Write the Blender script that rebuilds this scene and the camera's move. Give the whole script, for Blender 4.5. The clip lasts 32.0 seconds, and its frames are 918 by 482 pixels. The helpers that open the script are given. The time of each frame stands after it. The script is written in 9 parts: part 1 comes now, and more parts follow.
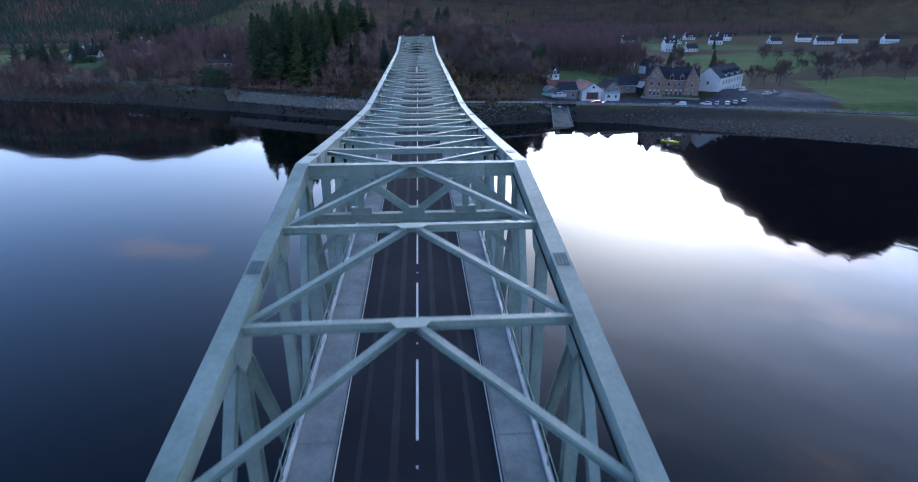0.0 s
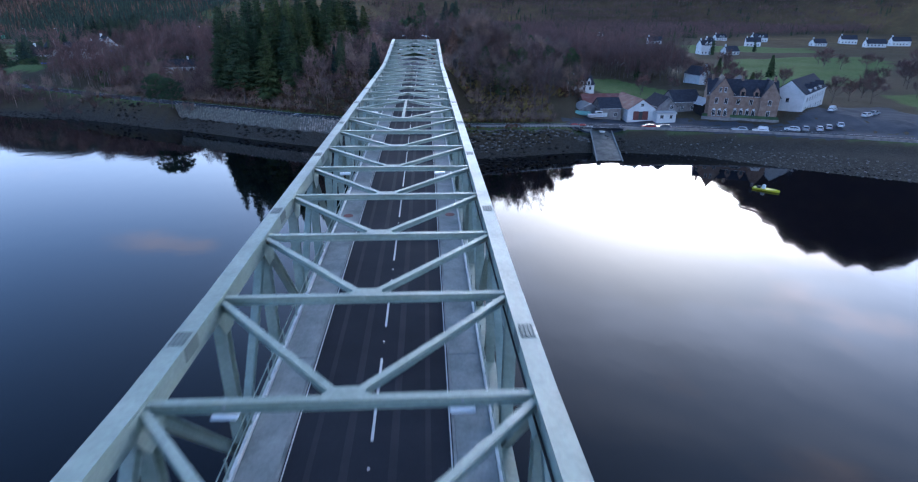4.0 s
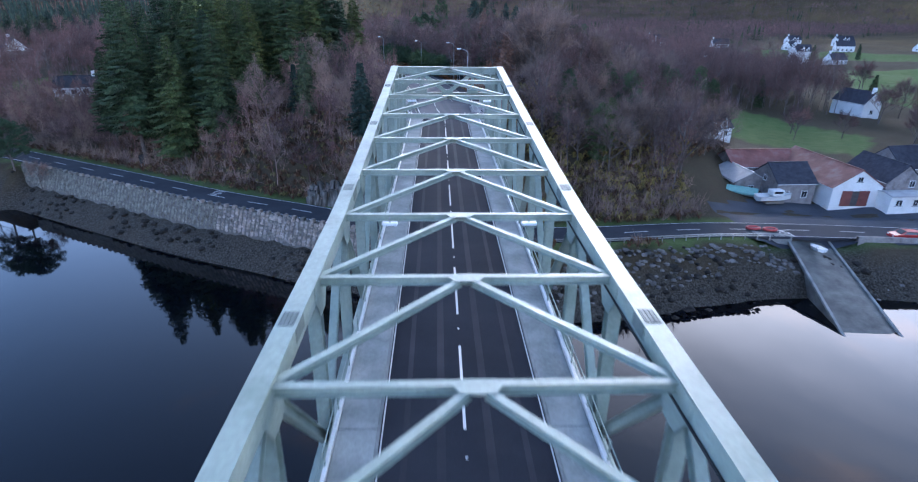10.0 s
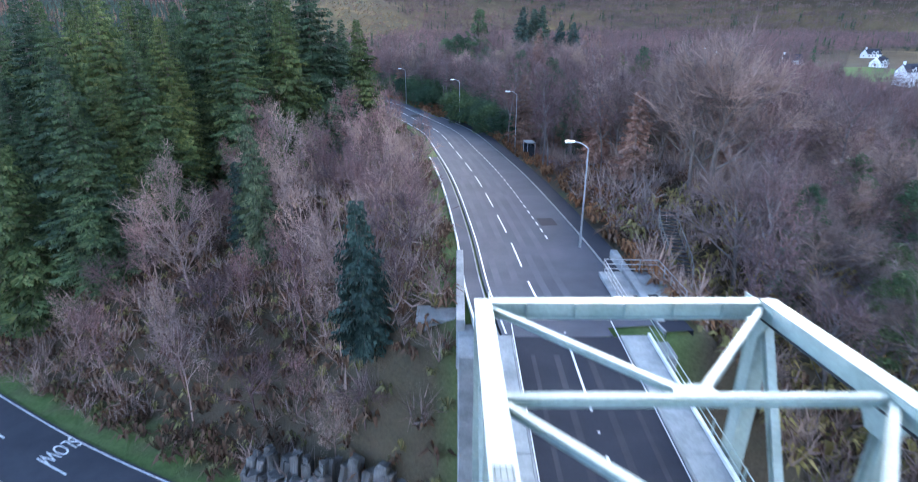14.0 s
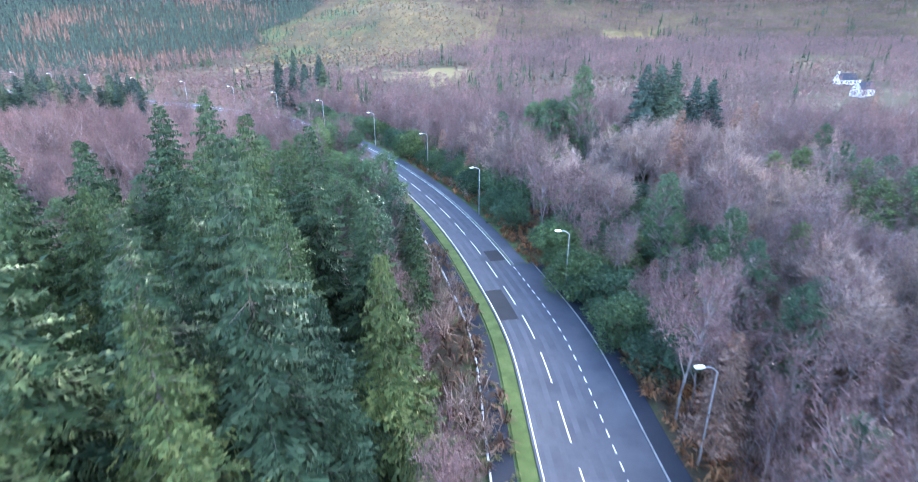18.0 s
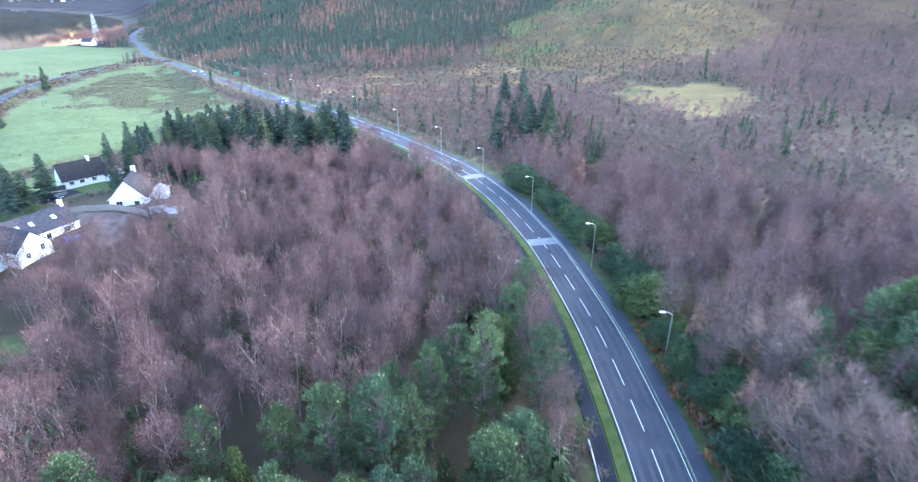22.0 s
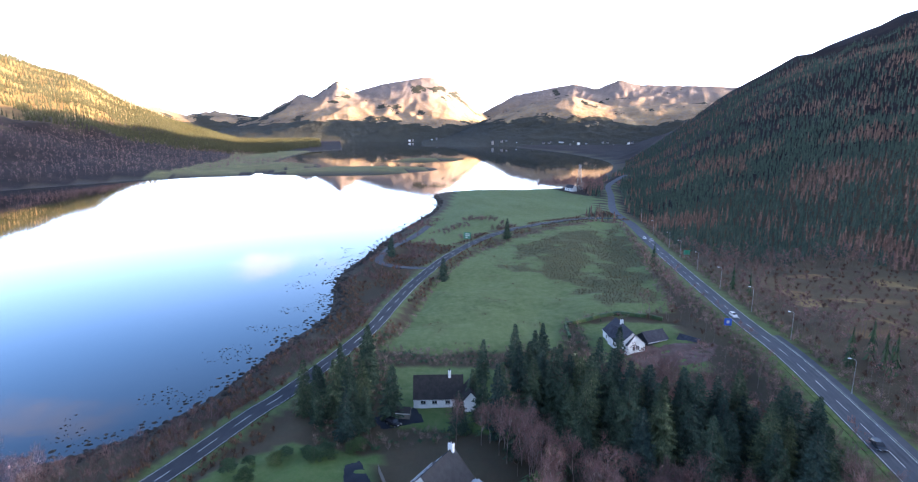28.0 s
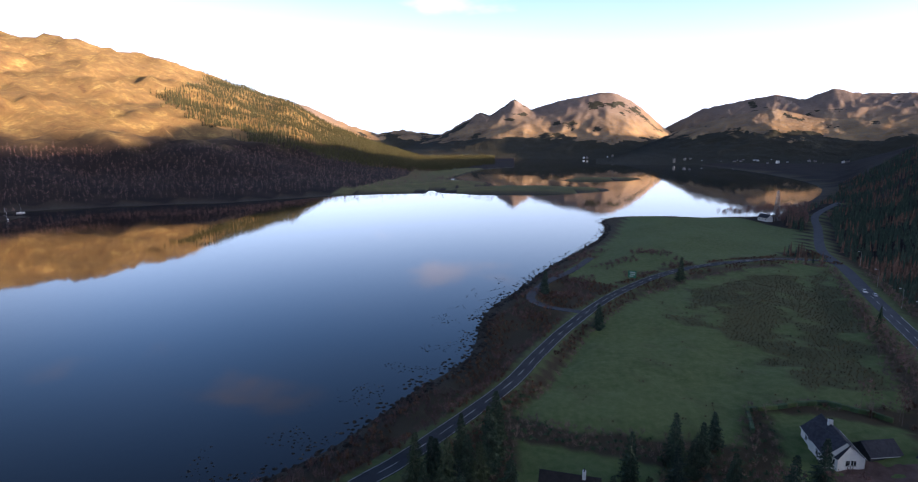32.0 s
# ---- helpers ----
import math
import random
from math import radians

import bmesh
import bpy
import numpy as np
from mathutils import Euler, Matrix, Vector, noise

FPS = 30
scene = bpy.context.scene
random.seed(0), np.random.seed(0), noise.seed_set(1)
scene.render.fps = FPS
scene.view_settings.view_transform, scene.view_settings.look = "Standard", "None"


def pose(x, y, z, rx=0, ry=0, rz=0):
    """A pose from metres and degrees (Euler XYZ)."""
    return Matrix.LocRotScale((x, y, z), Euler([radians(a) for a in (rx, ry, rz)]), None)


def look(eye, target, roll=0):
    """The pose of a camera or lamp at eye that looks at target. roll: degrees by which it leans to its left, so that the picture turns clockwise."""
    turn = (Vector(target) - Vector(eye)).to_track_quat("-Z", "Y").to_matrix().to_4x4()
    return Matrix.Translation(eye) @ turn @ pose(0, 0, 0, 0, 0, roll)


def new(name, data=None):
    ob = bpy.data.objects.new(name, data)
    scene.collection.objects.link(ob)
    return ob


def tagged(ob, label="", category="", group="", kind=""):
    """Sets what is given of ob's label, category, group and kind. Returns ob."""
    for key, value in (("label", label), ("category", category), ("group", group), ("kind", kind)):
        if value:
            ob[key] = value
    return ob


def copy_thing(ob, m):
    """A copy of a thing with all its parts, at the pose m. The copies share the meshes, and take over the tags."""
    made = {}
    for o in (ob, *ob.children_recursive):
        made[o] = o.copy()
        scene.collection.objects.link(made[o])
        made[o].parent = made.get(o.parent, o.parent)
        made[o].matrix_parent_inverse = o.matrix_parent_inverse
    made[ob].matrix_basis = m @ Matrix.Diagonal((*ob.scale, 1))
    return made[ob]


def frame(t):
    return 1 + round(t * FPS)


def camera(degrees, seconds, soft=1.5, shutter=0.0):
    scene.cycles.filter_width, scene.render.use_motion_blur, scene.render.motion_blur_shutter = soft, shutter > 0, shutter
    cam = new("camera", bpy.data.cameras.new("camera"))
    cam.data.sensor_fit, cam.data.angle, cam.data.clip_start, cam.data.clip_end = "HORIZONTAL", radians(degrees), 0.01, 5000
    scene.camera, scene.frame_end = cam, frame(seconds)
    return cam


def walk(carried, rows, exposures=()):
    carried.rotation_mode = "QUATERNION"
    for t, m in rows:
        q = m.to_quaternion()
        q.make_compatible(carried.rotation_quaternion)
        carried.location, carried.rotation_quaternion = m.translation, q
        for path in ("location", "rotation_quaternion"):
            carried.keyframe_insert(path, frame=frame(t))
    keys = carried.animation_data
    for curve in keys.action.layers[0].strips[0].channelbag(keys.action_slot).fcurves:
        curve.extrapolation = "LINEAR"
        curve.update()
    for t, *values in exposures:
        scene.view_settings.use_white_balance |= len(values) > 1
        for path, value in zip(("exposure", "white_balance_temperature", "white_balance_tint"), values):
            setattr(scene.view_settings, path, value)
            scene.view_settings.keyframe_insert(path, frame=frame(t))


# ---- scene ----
cam = camera(78.7, 32.0, soft=1.1, shutter=0.4)
PATH = [
    (0, (-0.88, -3.60, 38.97), (0.39, 14.89, 31.46), -0.01),
    (0.5, (-0.79, 1.95, 39.35), (0.51, 20.43, 31.80), 0.02),
    (1, (-0.57, 8.16, 39.22), (0.76, 26.63, 31.65), 0.17),
    (1.5, (-0.26, 15.26, 39.12), (1.08, 33.72, 31.55), 0.21),
    (2, (-0.02, 22.64, 38.92), (1.28, 41.10, 31.34), 0.31),
    (2.5, (0.25, 29.74, 38.75), (1.48, 48.20, 31.16), 0.34),
    (3, (0.55, 36.81, 38.79), (1.75, 55.27, 31.19), 0.34),
    (3.5, (0.91, 44.23, 38.86), (2.07, 62.68, 31.24), 0.41),
    (5.5, (1.24, 74.73, 38.16), (2.22, 93.21, 30.59), 0.49),
    (6, (1.02, 82.69, 38.24), (1.99, 101.17, 30.64), 0.53),
    (6.5, (0.77, 90.64, 38.27), (1.72, 109.11, 30.66), 0.58),
    (7, (0.59, 98.24, 38.44), (1.50, 116.71, 30.80), 0.66),
    (7.5, (0.43, 105.77, 38.33), (1.31, 124.23, 30.69), 0.72),
    (8, (-0.08, 113.38, 38.17), (0.78, 131.83, 30.51), 0.75),
    (8.5, (-0.62, 121.01, 38.02), (0.21, 139.46, 30.34), 0.72),
    (9, (-1.24, 128.71, 37.91), (-0.43, 147.15, 30.22), 0.78),
    (9.5, (-1.84, 136.48, 37.83), (-1.04, 154.92, 30.13), 0.79),
    (10, (-2.41, 144.06, 37.73), (-1.67, 162.50, 30.02), 0.74),
    (10.5, (-2.49, 151.37, 37.74), (-1.86, 169.83, 30.07), 0.33),
    (11, (-3.15, 158.68, 37.66), (-2.59, 177.15, 30.01), 0.20),
    (11.5, (-3.95, 166.29, 37.56), (-3.46, 184.78, 29.95), 0.04),
    (12, (-4.83, 174.13, 37.75), (-4.37, 192.62, 30.14), 0.25),
    (12.5, (-5.67, 181.65, 38.13), (-5.27, 200.15, 30.54), 0.29),
    (13, (-6.53, 188.85, 38.65), (-6.23, 207.37, 31.11), 0.22),
    (13.5, (-7.41, 195.92, 39.55), (-7.22, 214.45, 32.04), 0.22),
    (14, (-8.21, 202.77, 40.69), (-8.13, 221.33, 33.24), 0.11),
    (14.5, (-8.96, 209.64, 42.02), (-9.00, 228.21, 34.61), 0.10),
    (16.5, (-11.20, 237.50, 49.09), (-12.17, 256.02, 41.60), -0.07),
    (17, (-11.93, 244.65, 51.04), (-13.34, 263.13, 43.53), -0.10),
    (17.5, (-12.93, 251.96, 53.06), (-14.65, 270.37, 45.46), 0.16),
    (18, (-14.15, 259.31, 55.00), (-16.30, 277.66, 47.34), -0.00),
    (18.5, (-15.46, 266.61, 56.89), (-18.10, 284.88, 49.19), -0.02),
    (19, (-16.83, 273.80, 58.75), (-19.91, 291.98, 51.00), -0.01),
    (19.5, (-18.33, 280.90, 60.66), (-21.91, 298.96, 52.84), -0.07),
    (20, (-19.93, 287.91, 62.69), (-24.10, 305.80, 54.78), -0.06),
    (20.5, (-21.88, 294.99, 64.87), (-26.91, 312.61, 56.84), -0.39),
    (21, (-24.02, 302.05, 66.99), (-30.62, 319.08, 58.84), -0.39),
    (21.5, (-26.24, 308.88, 68.99), (-34.20, 325.26, 60.72), -0.18),
    (22, (-28.76, 315.68, 70.73), (-37.98, 331.32, 62.35), 0.03),
    (22.5, (-31.69, 322.66, 72.26), (-42.16, 337.45, 63.79), 0.15),
    (23, (-35.18, 329.57, 73.58), (-46.92, 343.44, 65.22), 0.22),
    (23.5, (-39.05, 335.89, 74.63), (-52.10, 348.70, 66.52), 0.24),
    (24, (-43.47, 341.68, 75.53), (-57.64, 353.55, 67.88), 0.32),
    (24.5, (-48.23, 347.03, 76.51), (-63.36, 357.98, 69.35), 0.31),
    (25, (-53.28, 352.14, 77.58), (-69.27, 362.12, 70.89), 0.15),
    (25.5, (-58.56, 356.95, 78.58), (-75.34, 365.88, 72.37), -0.11),
    (26, (-64.28, 361.28, 79.45), (-81.77, 369.13, 73.77), -0.13),
    (26.5, (-70.12, 365.17, 80.25), (-88.19, 372.04, 75.12), -0.23),
    (28.5, (-92.97, 378.46, 84.72), (-112.11, 382.80, 80.87), 0.21),
    (29, (-98.06, 381.08, 85.66), (-117.31, 384.97, 81.88), -0.06),
    (29.5, (-102.52, 383.02, 86.43), (-121.99, 385.65, 82.74), -0.22),
    (30, (-105.87, 384.56, 87.13), (-125.50, 385.90, 83.54), -0.09),
    (30.5, (-108.12, 385.68, 87.91), (-127.80, 386.26, 84.41), -0.02),
    (31, (-109.61, 386.40, 88.66), (-129.31, 386.40, 85.21), 0.11),
    (31.5, (-110.68, 386.77, 89.27), (-130.37, 386.03, 85.82), 0.06),
    (32, (-111.57, 386.98, 89.75), (-131.22, 385.73, 86.28), -0.13),
]
EXPOSURES = [(0.0, 2.7, 6000, 11), (6.0, 3.2, 6200, 11), (9.0, 3.5, 6450, 13), (12.0, 4.05, 7050, 15), (13.0, 4.25, 7200, 14), (14.5, 4.8, 7150, 12), (16.5, 5.42, 7150, 12), (19.0, 5.75, 7150, 11), (21.0, 5.5, 7050, 10), (23.0, 5.22, 7050, 11.5), (26.0, 4.35, 6800, 13), (28.5, 3.25, 6850, 14), (30.0, 2.55, 7000, 15), (32.0, 1.75, 7100, 16)]
walk(cam, [(t, look(eye, target, roll)) for t, eye, target, roll in PATH], EXPOSURES)

# ---- light ----
SUN_AZ, SUN_EL = -22.0, 5.5          # degrees from +y towards -x, and above the horizon
world = bpy.data.worlds.new("world")
scene.world = world
world.use_nodes = True
wn, wl = world.node_tree.nodes, world.node_tree.links
wn.clear()
sky = wn.new("ShaderNodeTexSky")
sky.sky_type = "NISHITA"
sky.sun_disc = False
sky.sun_elevation = radians(SUN_EL)
sky.sun_rotation = radians(-SUN_AZ)
sky.air_density, sky.dust_density, sky.ozone_density = 0.6, 1.6, 2.2
background = wn.new("ShaderNodeBackground")
background.inputs["Strength"].default_value = 0.15
world_out = wn.new("ShaderNodeOutputWorld")
# thin winter cloud: streaks of paler sky, thicker towards the horizon
coord = wn.new("ShaderNodeTexCoord")
stretch = wn.new("ShaderNodeMapping")
stretch.inputs["Scale"].default_value = (1.0, 1.6, 4.5)
stretch.inputs["Rotation"].default_value = (0.15, 0.1, 0.6)
wl.new(coord.outputs["Generated"], stretch.inputs[0])
cloud = wn.new("ShaderNodeTexNoise")
cloud.inputs["Scale"].default_value, cloud.inputs["Detail"].default_value, cloud.inputs["Roughness"].default_value = 1.9, 6.0, 0.55
wl.new(stretch.outputs[0], cloud.inputs["Vector"])
cover_of = wn.new("ShaderNodeValToRGB")
cover_of.color_ramp.elements[0].position, cover_of.color_ramp.elements[0].color = 0.40, (0.0, 0.0, 0.0, 1)
cover_of.color_ramp.elements[1].position, cover_of.color_ramp.elements[1].color = 0.66, (0.6, 0.6, 0.6, 1)
wl.new(cloud.outputs["Fac"], cover_of.inputs[0])
grey = wn.new("ShaderNodeRGBToBW")
wl.new(sky.outputs[0], grey.inputs[0])
veil = wn.new("ShaderNodeMix")
veil.data_type, veil.blend_type = "RGBA", "MULTIPLY"
veil.inputs[0].default_value = 1.0
veil.inputs[7].default_value = (1.45, 1.66, 2.2, 1)
wl.new(grey.outputs[0], veil.inputs[6])
blend = wn.new("ShaderNodeMix")
blend.data_type = "RGBA"
# the cloud thickens towards the west
west = wn.new("ShaderNodeSeparateXYZ")
wl.new(coord.outputs["Generated"], west.inputs[0])
thick = wn.new("ShaderNodeMapRange")
thick.inputs[1].default_value, thick.inputs[2].default_value, thick.inputs[3].default_value, thick.inputs[4].default_value = -0.35, 0.45, 0.06, 1.0
wl.new(west.outputs[0], thick.inputs[0])
part_of = wn.new("ShaderNodeMath")
part_of.operation = "MULTIPLY"
wl.new(cover_of.outputs[0], part_of.inputs[0])
wl.new(thick.outputs[0], part_of.inputs[1])
wl.new(part_of.outputs[0], blend.inputs[0])
wl.new(sky.outputs[0], blend.inputs[6])
wl.new(veil.outputs[2], blend.inputs[7])
# pale haze low over the hills
low_sky = wn.new("ShaderNodeMapRange")
low_sky.interpolation_type = "SMOOTHSTEP"
low_sky.inputs[1].default_value, low_sky.inputs[2].default_value, low_sky.inputs[3].default_value, low_sky.inputs[4].default_value = 0.0, 0.36, 0.9, 0.0
wl.new(west.outputs[2], low_sky.inputs[0])
grey_low = wn.new("ShaderNodeRGBToBW")
wl.new(blend.outputs[2], grey_low.inputs[0])
pale = wn.new("ShaderNodeMix")
pale.data_type, pale.blend_type = "RGBA", "MULTIPLY"
pale.inputs[0].default_value = 1.0
pale.inputs[7].default_value = (1.66, 1.88, 2.32, 1)
wl.new(grey_low.outputs[0], pale.inputs[6])
haze = wn.new("ShaderNodeMix")
haze.data_type = "RGBA"
wl.new(low_sky.outputs[0], haze.inputs[0])
wl.new(blend.outputs[2], haze.inputs[6])
wl.new(pale.outputs[2], haze.inputs[7])
# added sky gradient: paler round the sun and over the loch head, darker between
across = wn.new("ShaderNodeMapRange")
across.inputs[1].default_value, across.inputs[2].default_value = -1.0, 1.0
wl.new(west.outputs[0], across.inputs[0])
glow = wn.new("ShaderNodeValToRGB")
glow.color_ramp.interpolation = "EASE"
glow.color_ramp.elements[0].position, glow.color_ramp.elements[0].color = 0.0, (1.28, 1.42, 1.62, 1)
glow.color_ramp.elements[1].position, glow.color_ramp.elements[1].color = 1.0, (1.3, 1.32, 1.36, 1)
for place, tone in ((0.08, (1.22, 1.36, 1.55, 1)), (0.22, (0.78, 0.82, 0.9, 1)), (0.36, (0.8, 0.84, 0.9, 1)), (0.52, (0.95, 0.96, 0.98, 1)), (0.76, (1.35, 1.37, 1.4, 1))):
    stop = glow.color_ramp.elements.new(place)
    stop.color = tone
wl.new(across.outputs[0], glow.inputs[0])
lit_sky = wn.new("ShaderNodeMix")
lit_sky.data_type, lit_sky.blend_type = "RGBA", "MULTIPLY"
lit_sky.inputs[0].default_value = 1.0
# the clear sky darkens towards the zenith
zenith = wn.new("ShaderNodeMapRange")
zenith.interpolation_type = "SMOOTHSTEP"
zenith.inputs[1].default_value, zenith.inputs[2].default_value, zenith.inputs[3].default_value, zenith.inputs[4].default_value = 0.2, 0.8, 1.0, 0.5
wl.new(west.outputs[2], zenith.inputs[0])
deep = wn.new("ShaderNodeMix")
deep.data_type, deep.blend_type = "RGBA", "MULTIPLY"
deep.inputs[0].default_value = 1.0
wl.new(haze.outputs[2], deep.inputs[6])
wl.new(zenith.outputs[0], deep.inputs[7])
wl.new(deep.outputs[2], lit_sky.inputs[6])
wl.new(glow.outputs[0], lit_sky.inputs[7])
# small puffs of warm cloud
puff_at = wn.new("ShaderNodeMapping")
puff_at.inputs["Scale"].default_value = (1.0, 1.0, 3.2)
wl.new(coord.outputs["Generated"], puff_at.inputs[0])
puff = wn.new("ShaderNodeTexNoise")
puff.inputs["Scale"].default_value, puff.inputs["Detail"].default_value, puff.inputs["Roughness"].default_value = 3.4, 5.0, 0.5
wl.new(puff_at.outputs[0], puff.inputs["Vector"])
puff_cover = wn.new("ShaderNodeMapRange")
puff_cover.interpolation_type = "SMOOTHSTEP"
puff_cover.inputs[1].default_value, puff_cover.inputs[2].default_value, puff_cover.inputs[3].default_value, puff_cover.inputs[4].default_value = 0.59, 0.75, 0.0, 0.4
wl.new(puff.outputs["Fac"], puff_cover.inputs[0])
puff_grey = wn.new("ShaderNodeRGBToBW")
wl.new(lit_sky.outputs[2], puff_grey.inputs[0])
puff_tone = wn.new("ShaderNodeMix")
puff_tone.data_type, puff_tone.blend_type = "RGBA", "MULTIPLY"
puff_tone.inputs[0].default_value = 1.0
puff_tone.inputs[7].default_value = (1.8, 1.5, 1.55, 1)
wl.new(puff_grey.outputs[0], puff_tone.inputs[6])
puffed = wn.new("ShaderNodeMix")
puffed.data_type = "RGBA"
wl.new(puff_cover.outputs[0], puffed.inputs[0])
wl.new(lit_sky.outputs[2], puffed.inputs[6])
wl.new(puff_tone.outputs[2], puffed.inputs[7])
wl.new(puffed.outputs[2], background.inputs[0])
wl.new(background.outputs[0], world_out.inputs[0])
sun = new("sun", bpy.data.lights.new("sun", "SUN"))
sun.data.energy, sun.data.angle, sun.data.color = 5.0, radians(0.5), (1.0, 0.76, 0.50)
sun_way = Vector((-math.sin(radians(SUN_AZ)) * math.cos(radians(SUN_EL)), math.cos(radians(SUN_AZ)) * math.cos(radians(SUN_EL)), math.sin(radians(SUN_EL))))
sun.matrix_world = look(sun_way * 1000, (0, 0, 0))

# ---- materials ----
def material(name, rough=0.8, metal=0.0):
    m = bpy.data.materials.new(name)
    m.use_nodes = True
    b = m.node_tree.nodes["Principled BSDF"]
    b.inputs["Roughness"].default_value = rough
    b.inputs["Specular IOR Level"].default_value = 0.2 if rough >= 0.85 else 0.5
    b.inputs["Metallic"].default_value = metal
    return m, m.node_tree, b


def ramp(nt, fac, stops):
    r = nt.nodes.new("ShaderNodeValToRGB")
    e = r.color_ramp.elements
    e[0].position, e[0].color = stops[0][0], (*stops[0][1], 1)
    e[1].position, e[1].color = stops[-1][0], (*stops[-1][1], 1)
    for p, c in stops[1:-1]:
        n = e.new(p)
        n.color = (*c, 1)
    nt.links.new(fac, r.inputs[0])
    return r.outputs[0]


def noise_tex(nt, scale, detail=4.0, rough=0.55, coord="Object", stretch=(1, 1, 1)):
    c = nt.nodes.new("ShaderNodeTexCoord")
    mp = nt.nodes.new("ShaderNodeMapping")
    mp.inputs["Scale"].default_value = stretch
    n = nt.nodes.new("ShaderNodeTexNoise")
    n.inputs["Scale"].default_value, n.inputs["Detail"].default_value, n.inputs["Roughness"].default_value = scale, detail, rough
    if coord == "World":
        g = nt.nodes.new("ShaderNodeNewGeometry")
        nt.links.new(g.outputs["Position"], mp.inputs[0])
    else:
        nt.links.new(c.outputs[coord], mp.inputs[0])
    nt.links.new(mp.outputs[0], n.inputs["Vector"])
    return n.outputs["Fac"]


def mixed(nt, fac, a, b, mode="MIX"):
    m = nt.nodes.new("ShaderNodeMix")
    m.data_type, m.blend_type = "RGBA", mode
    for sock, v in ((m.inputs[0], fac), (m.inputs[6], a), (m.inputs[7], b)):
        if isinstance(v, bpy.types.NodeSocket):
            nt.links.new(v, sock)
        elif isinstance(v, (int, float)):
            sock.default_value = v
        else:
            sock.default_value = (*v, 1)
    return m.outputs[2]


def bumped(nt, b, height, strength=0.3, distance=0.02):
    n = nt.nodes.new("ShaderNodeBump")
    n.inputs["Strength"].default_value, n.inputs["Distance"].default_value = strength, distance
    nt.links.new(height, n.inputs["Height"])
    nt.links.new(n.outputs[0], b.inputs["Normal"])


def plain(name, colours, scale=3.0, fine=40.0, rough=0.8, metal=0.0, bump=0.2, coord="World", stretch=(1, 1, 1), random_by=None):
    """A surface with variation at two scales; colours run from dark to light."""
    m, nt, b = material(name, rough, metal)
    big = noise_tex(nt, scale, 5, 0.6, coord, stretch)
    small = noise_tex(nt, fine, 3, 0.6, coord, stretch)
    n = len(colours)
    col = ramp(nt, big, [(0.3 + 0.4 * i / max(1, n - 1), c) for i, c in enumerate(colours)])
    shade = ramp(nt, small, [(0.25, (0.72, 0.72, 0.72)), (0.75, (1.0, 1.0, 1.0))])
    col = mixed(nt, 1.0, col, shade, "MULTIPLY")
    if random_by:
        if random_by == "object":
            rnd = nt.nodes.new("ShaderNodeObjectInfo").outputs["Random"]
        else:
            rnd = nt.nodes.new("ShaderNodeNewGeometry").outputs["Random Per Island"]
        col = mixed(nt, 1.0, col, ramp(nt, rnd, [(0.0, (0.62, 0.64, 0.6)), (0.5, (0.95, 0.9, 0.92)), (1.0, (1.25, 1.12, 1.05))]), "MULTIPLY")
    nt.links.new(col, b.inputs["Base Color"])
    if bump:
        bumped(nt, b, small, bump)
    return m


STEEL = plain("bridge_paint", [(0.2, 0.256, 0.21), (0.275, 0.335, 0.283), (0.33, 0.388, 0.33)], 0.5, 6, 0.5, 0.0, 0.06)
STEEL_PLATE = plain("weathered_plate", [(0.1, 0.13, 0.118), (0.16, 0.195, 0.175)], 2.0, 14, 0.6)
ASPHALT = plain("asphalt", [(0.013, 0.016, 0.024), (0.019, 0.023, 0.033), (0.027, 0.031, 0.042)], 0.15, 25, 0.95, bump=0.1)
ASPHALT_SHORE = plain("shore_asphalt", [(0.028, 0.032, 0.041), (0.039, 0.043, 0.053), (0.052, 0.056, 0.066)], 0.2, 25, 0.9, bump=0.1)
ASPHALT_OLD = plain("old_asphalt", [(0.046, 0.052, 0.066), (0.062, 0.068, 0.083), (0.08, 0.086, 0.1)], 0.2, 25, 0.85, bump=0.1)
ASPHALT_NEW = plain("fresh_asphalt", [(0.014, 0.015, 0.019), (0.02, 0.021, 0.026)], 0.5, 25, 0.8, bump=0.1)
CONCRETE = plain("concrete", [(0.17, 0.178, 0.175), (0.25, 0.258, 0.252), (0.33, 0.335, 0.325)], 0.6, 8, 0.85)
FOOTWAY = plain("pale_footway", [(0.2, 0.22, 0.215), (0.285, 0.305, 0.297), (0.37, 0.39, 0.378)], 0.5, 7, 0.88)
PAINT_WHITE = plain("road_paint", [(0.55, 0.55, 0.54), (0.75, 0.75, 0.73)], 1.5, 20, 0.7, bump=0.05)
RENDER_WHITE = plain("white_render", [(0.66, 0.66, 0.64), (0.8, 0.8, 0.78)], 0.5, 10, 0.9, bump=0.1)
SLATE = plain("slate", [(0.03, 0.034, 0.045), (0.046, 0.052, 0.066), (0.066, 0.072, 0.088)], 1.2, 12, 0.9, random_by="island")
SANDSTONE = plain("sandstone", [(0.22, 0.15, 0.11), (0.31, 0.22, 0.17), (0.38, 0.29, 0.22)], 0.8, 8, 0.9, random_by="island")
STONE_GREY = plain("grey_stone", [(0.16, 0.15, 0.145), (0.26, 0.25, 0.24), (0.34, 0.33, 0.31)], 0.9, 6, 0.9, random_by="island")
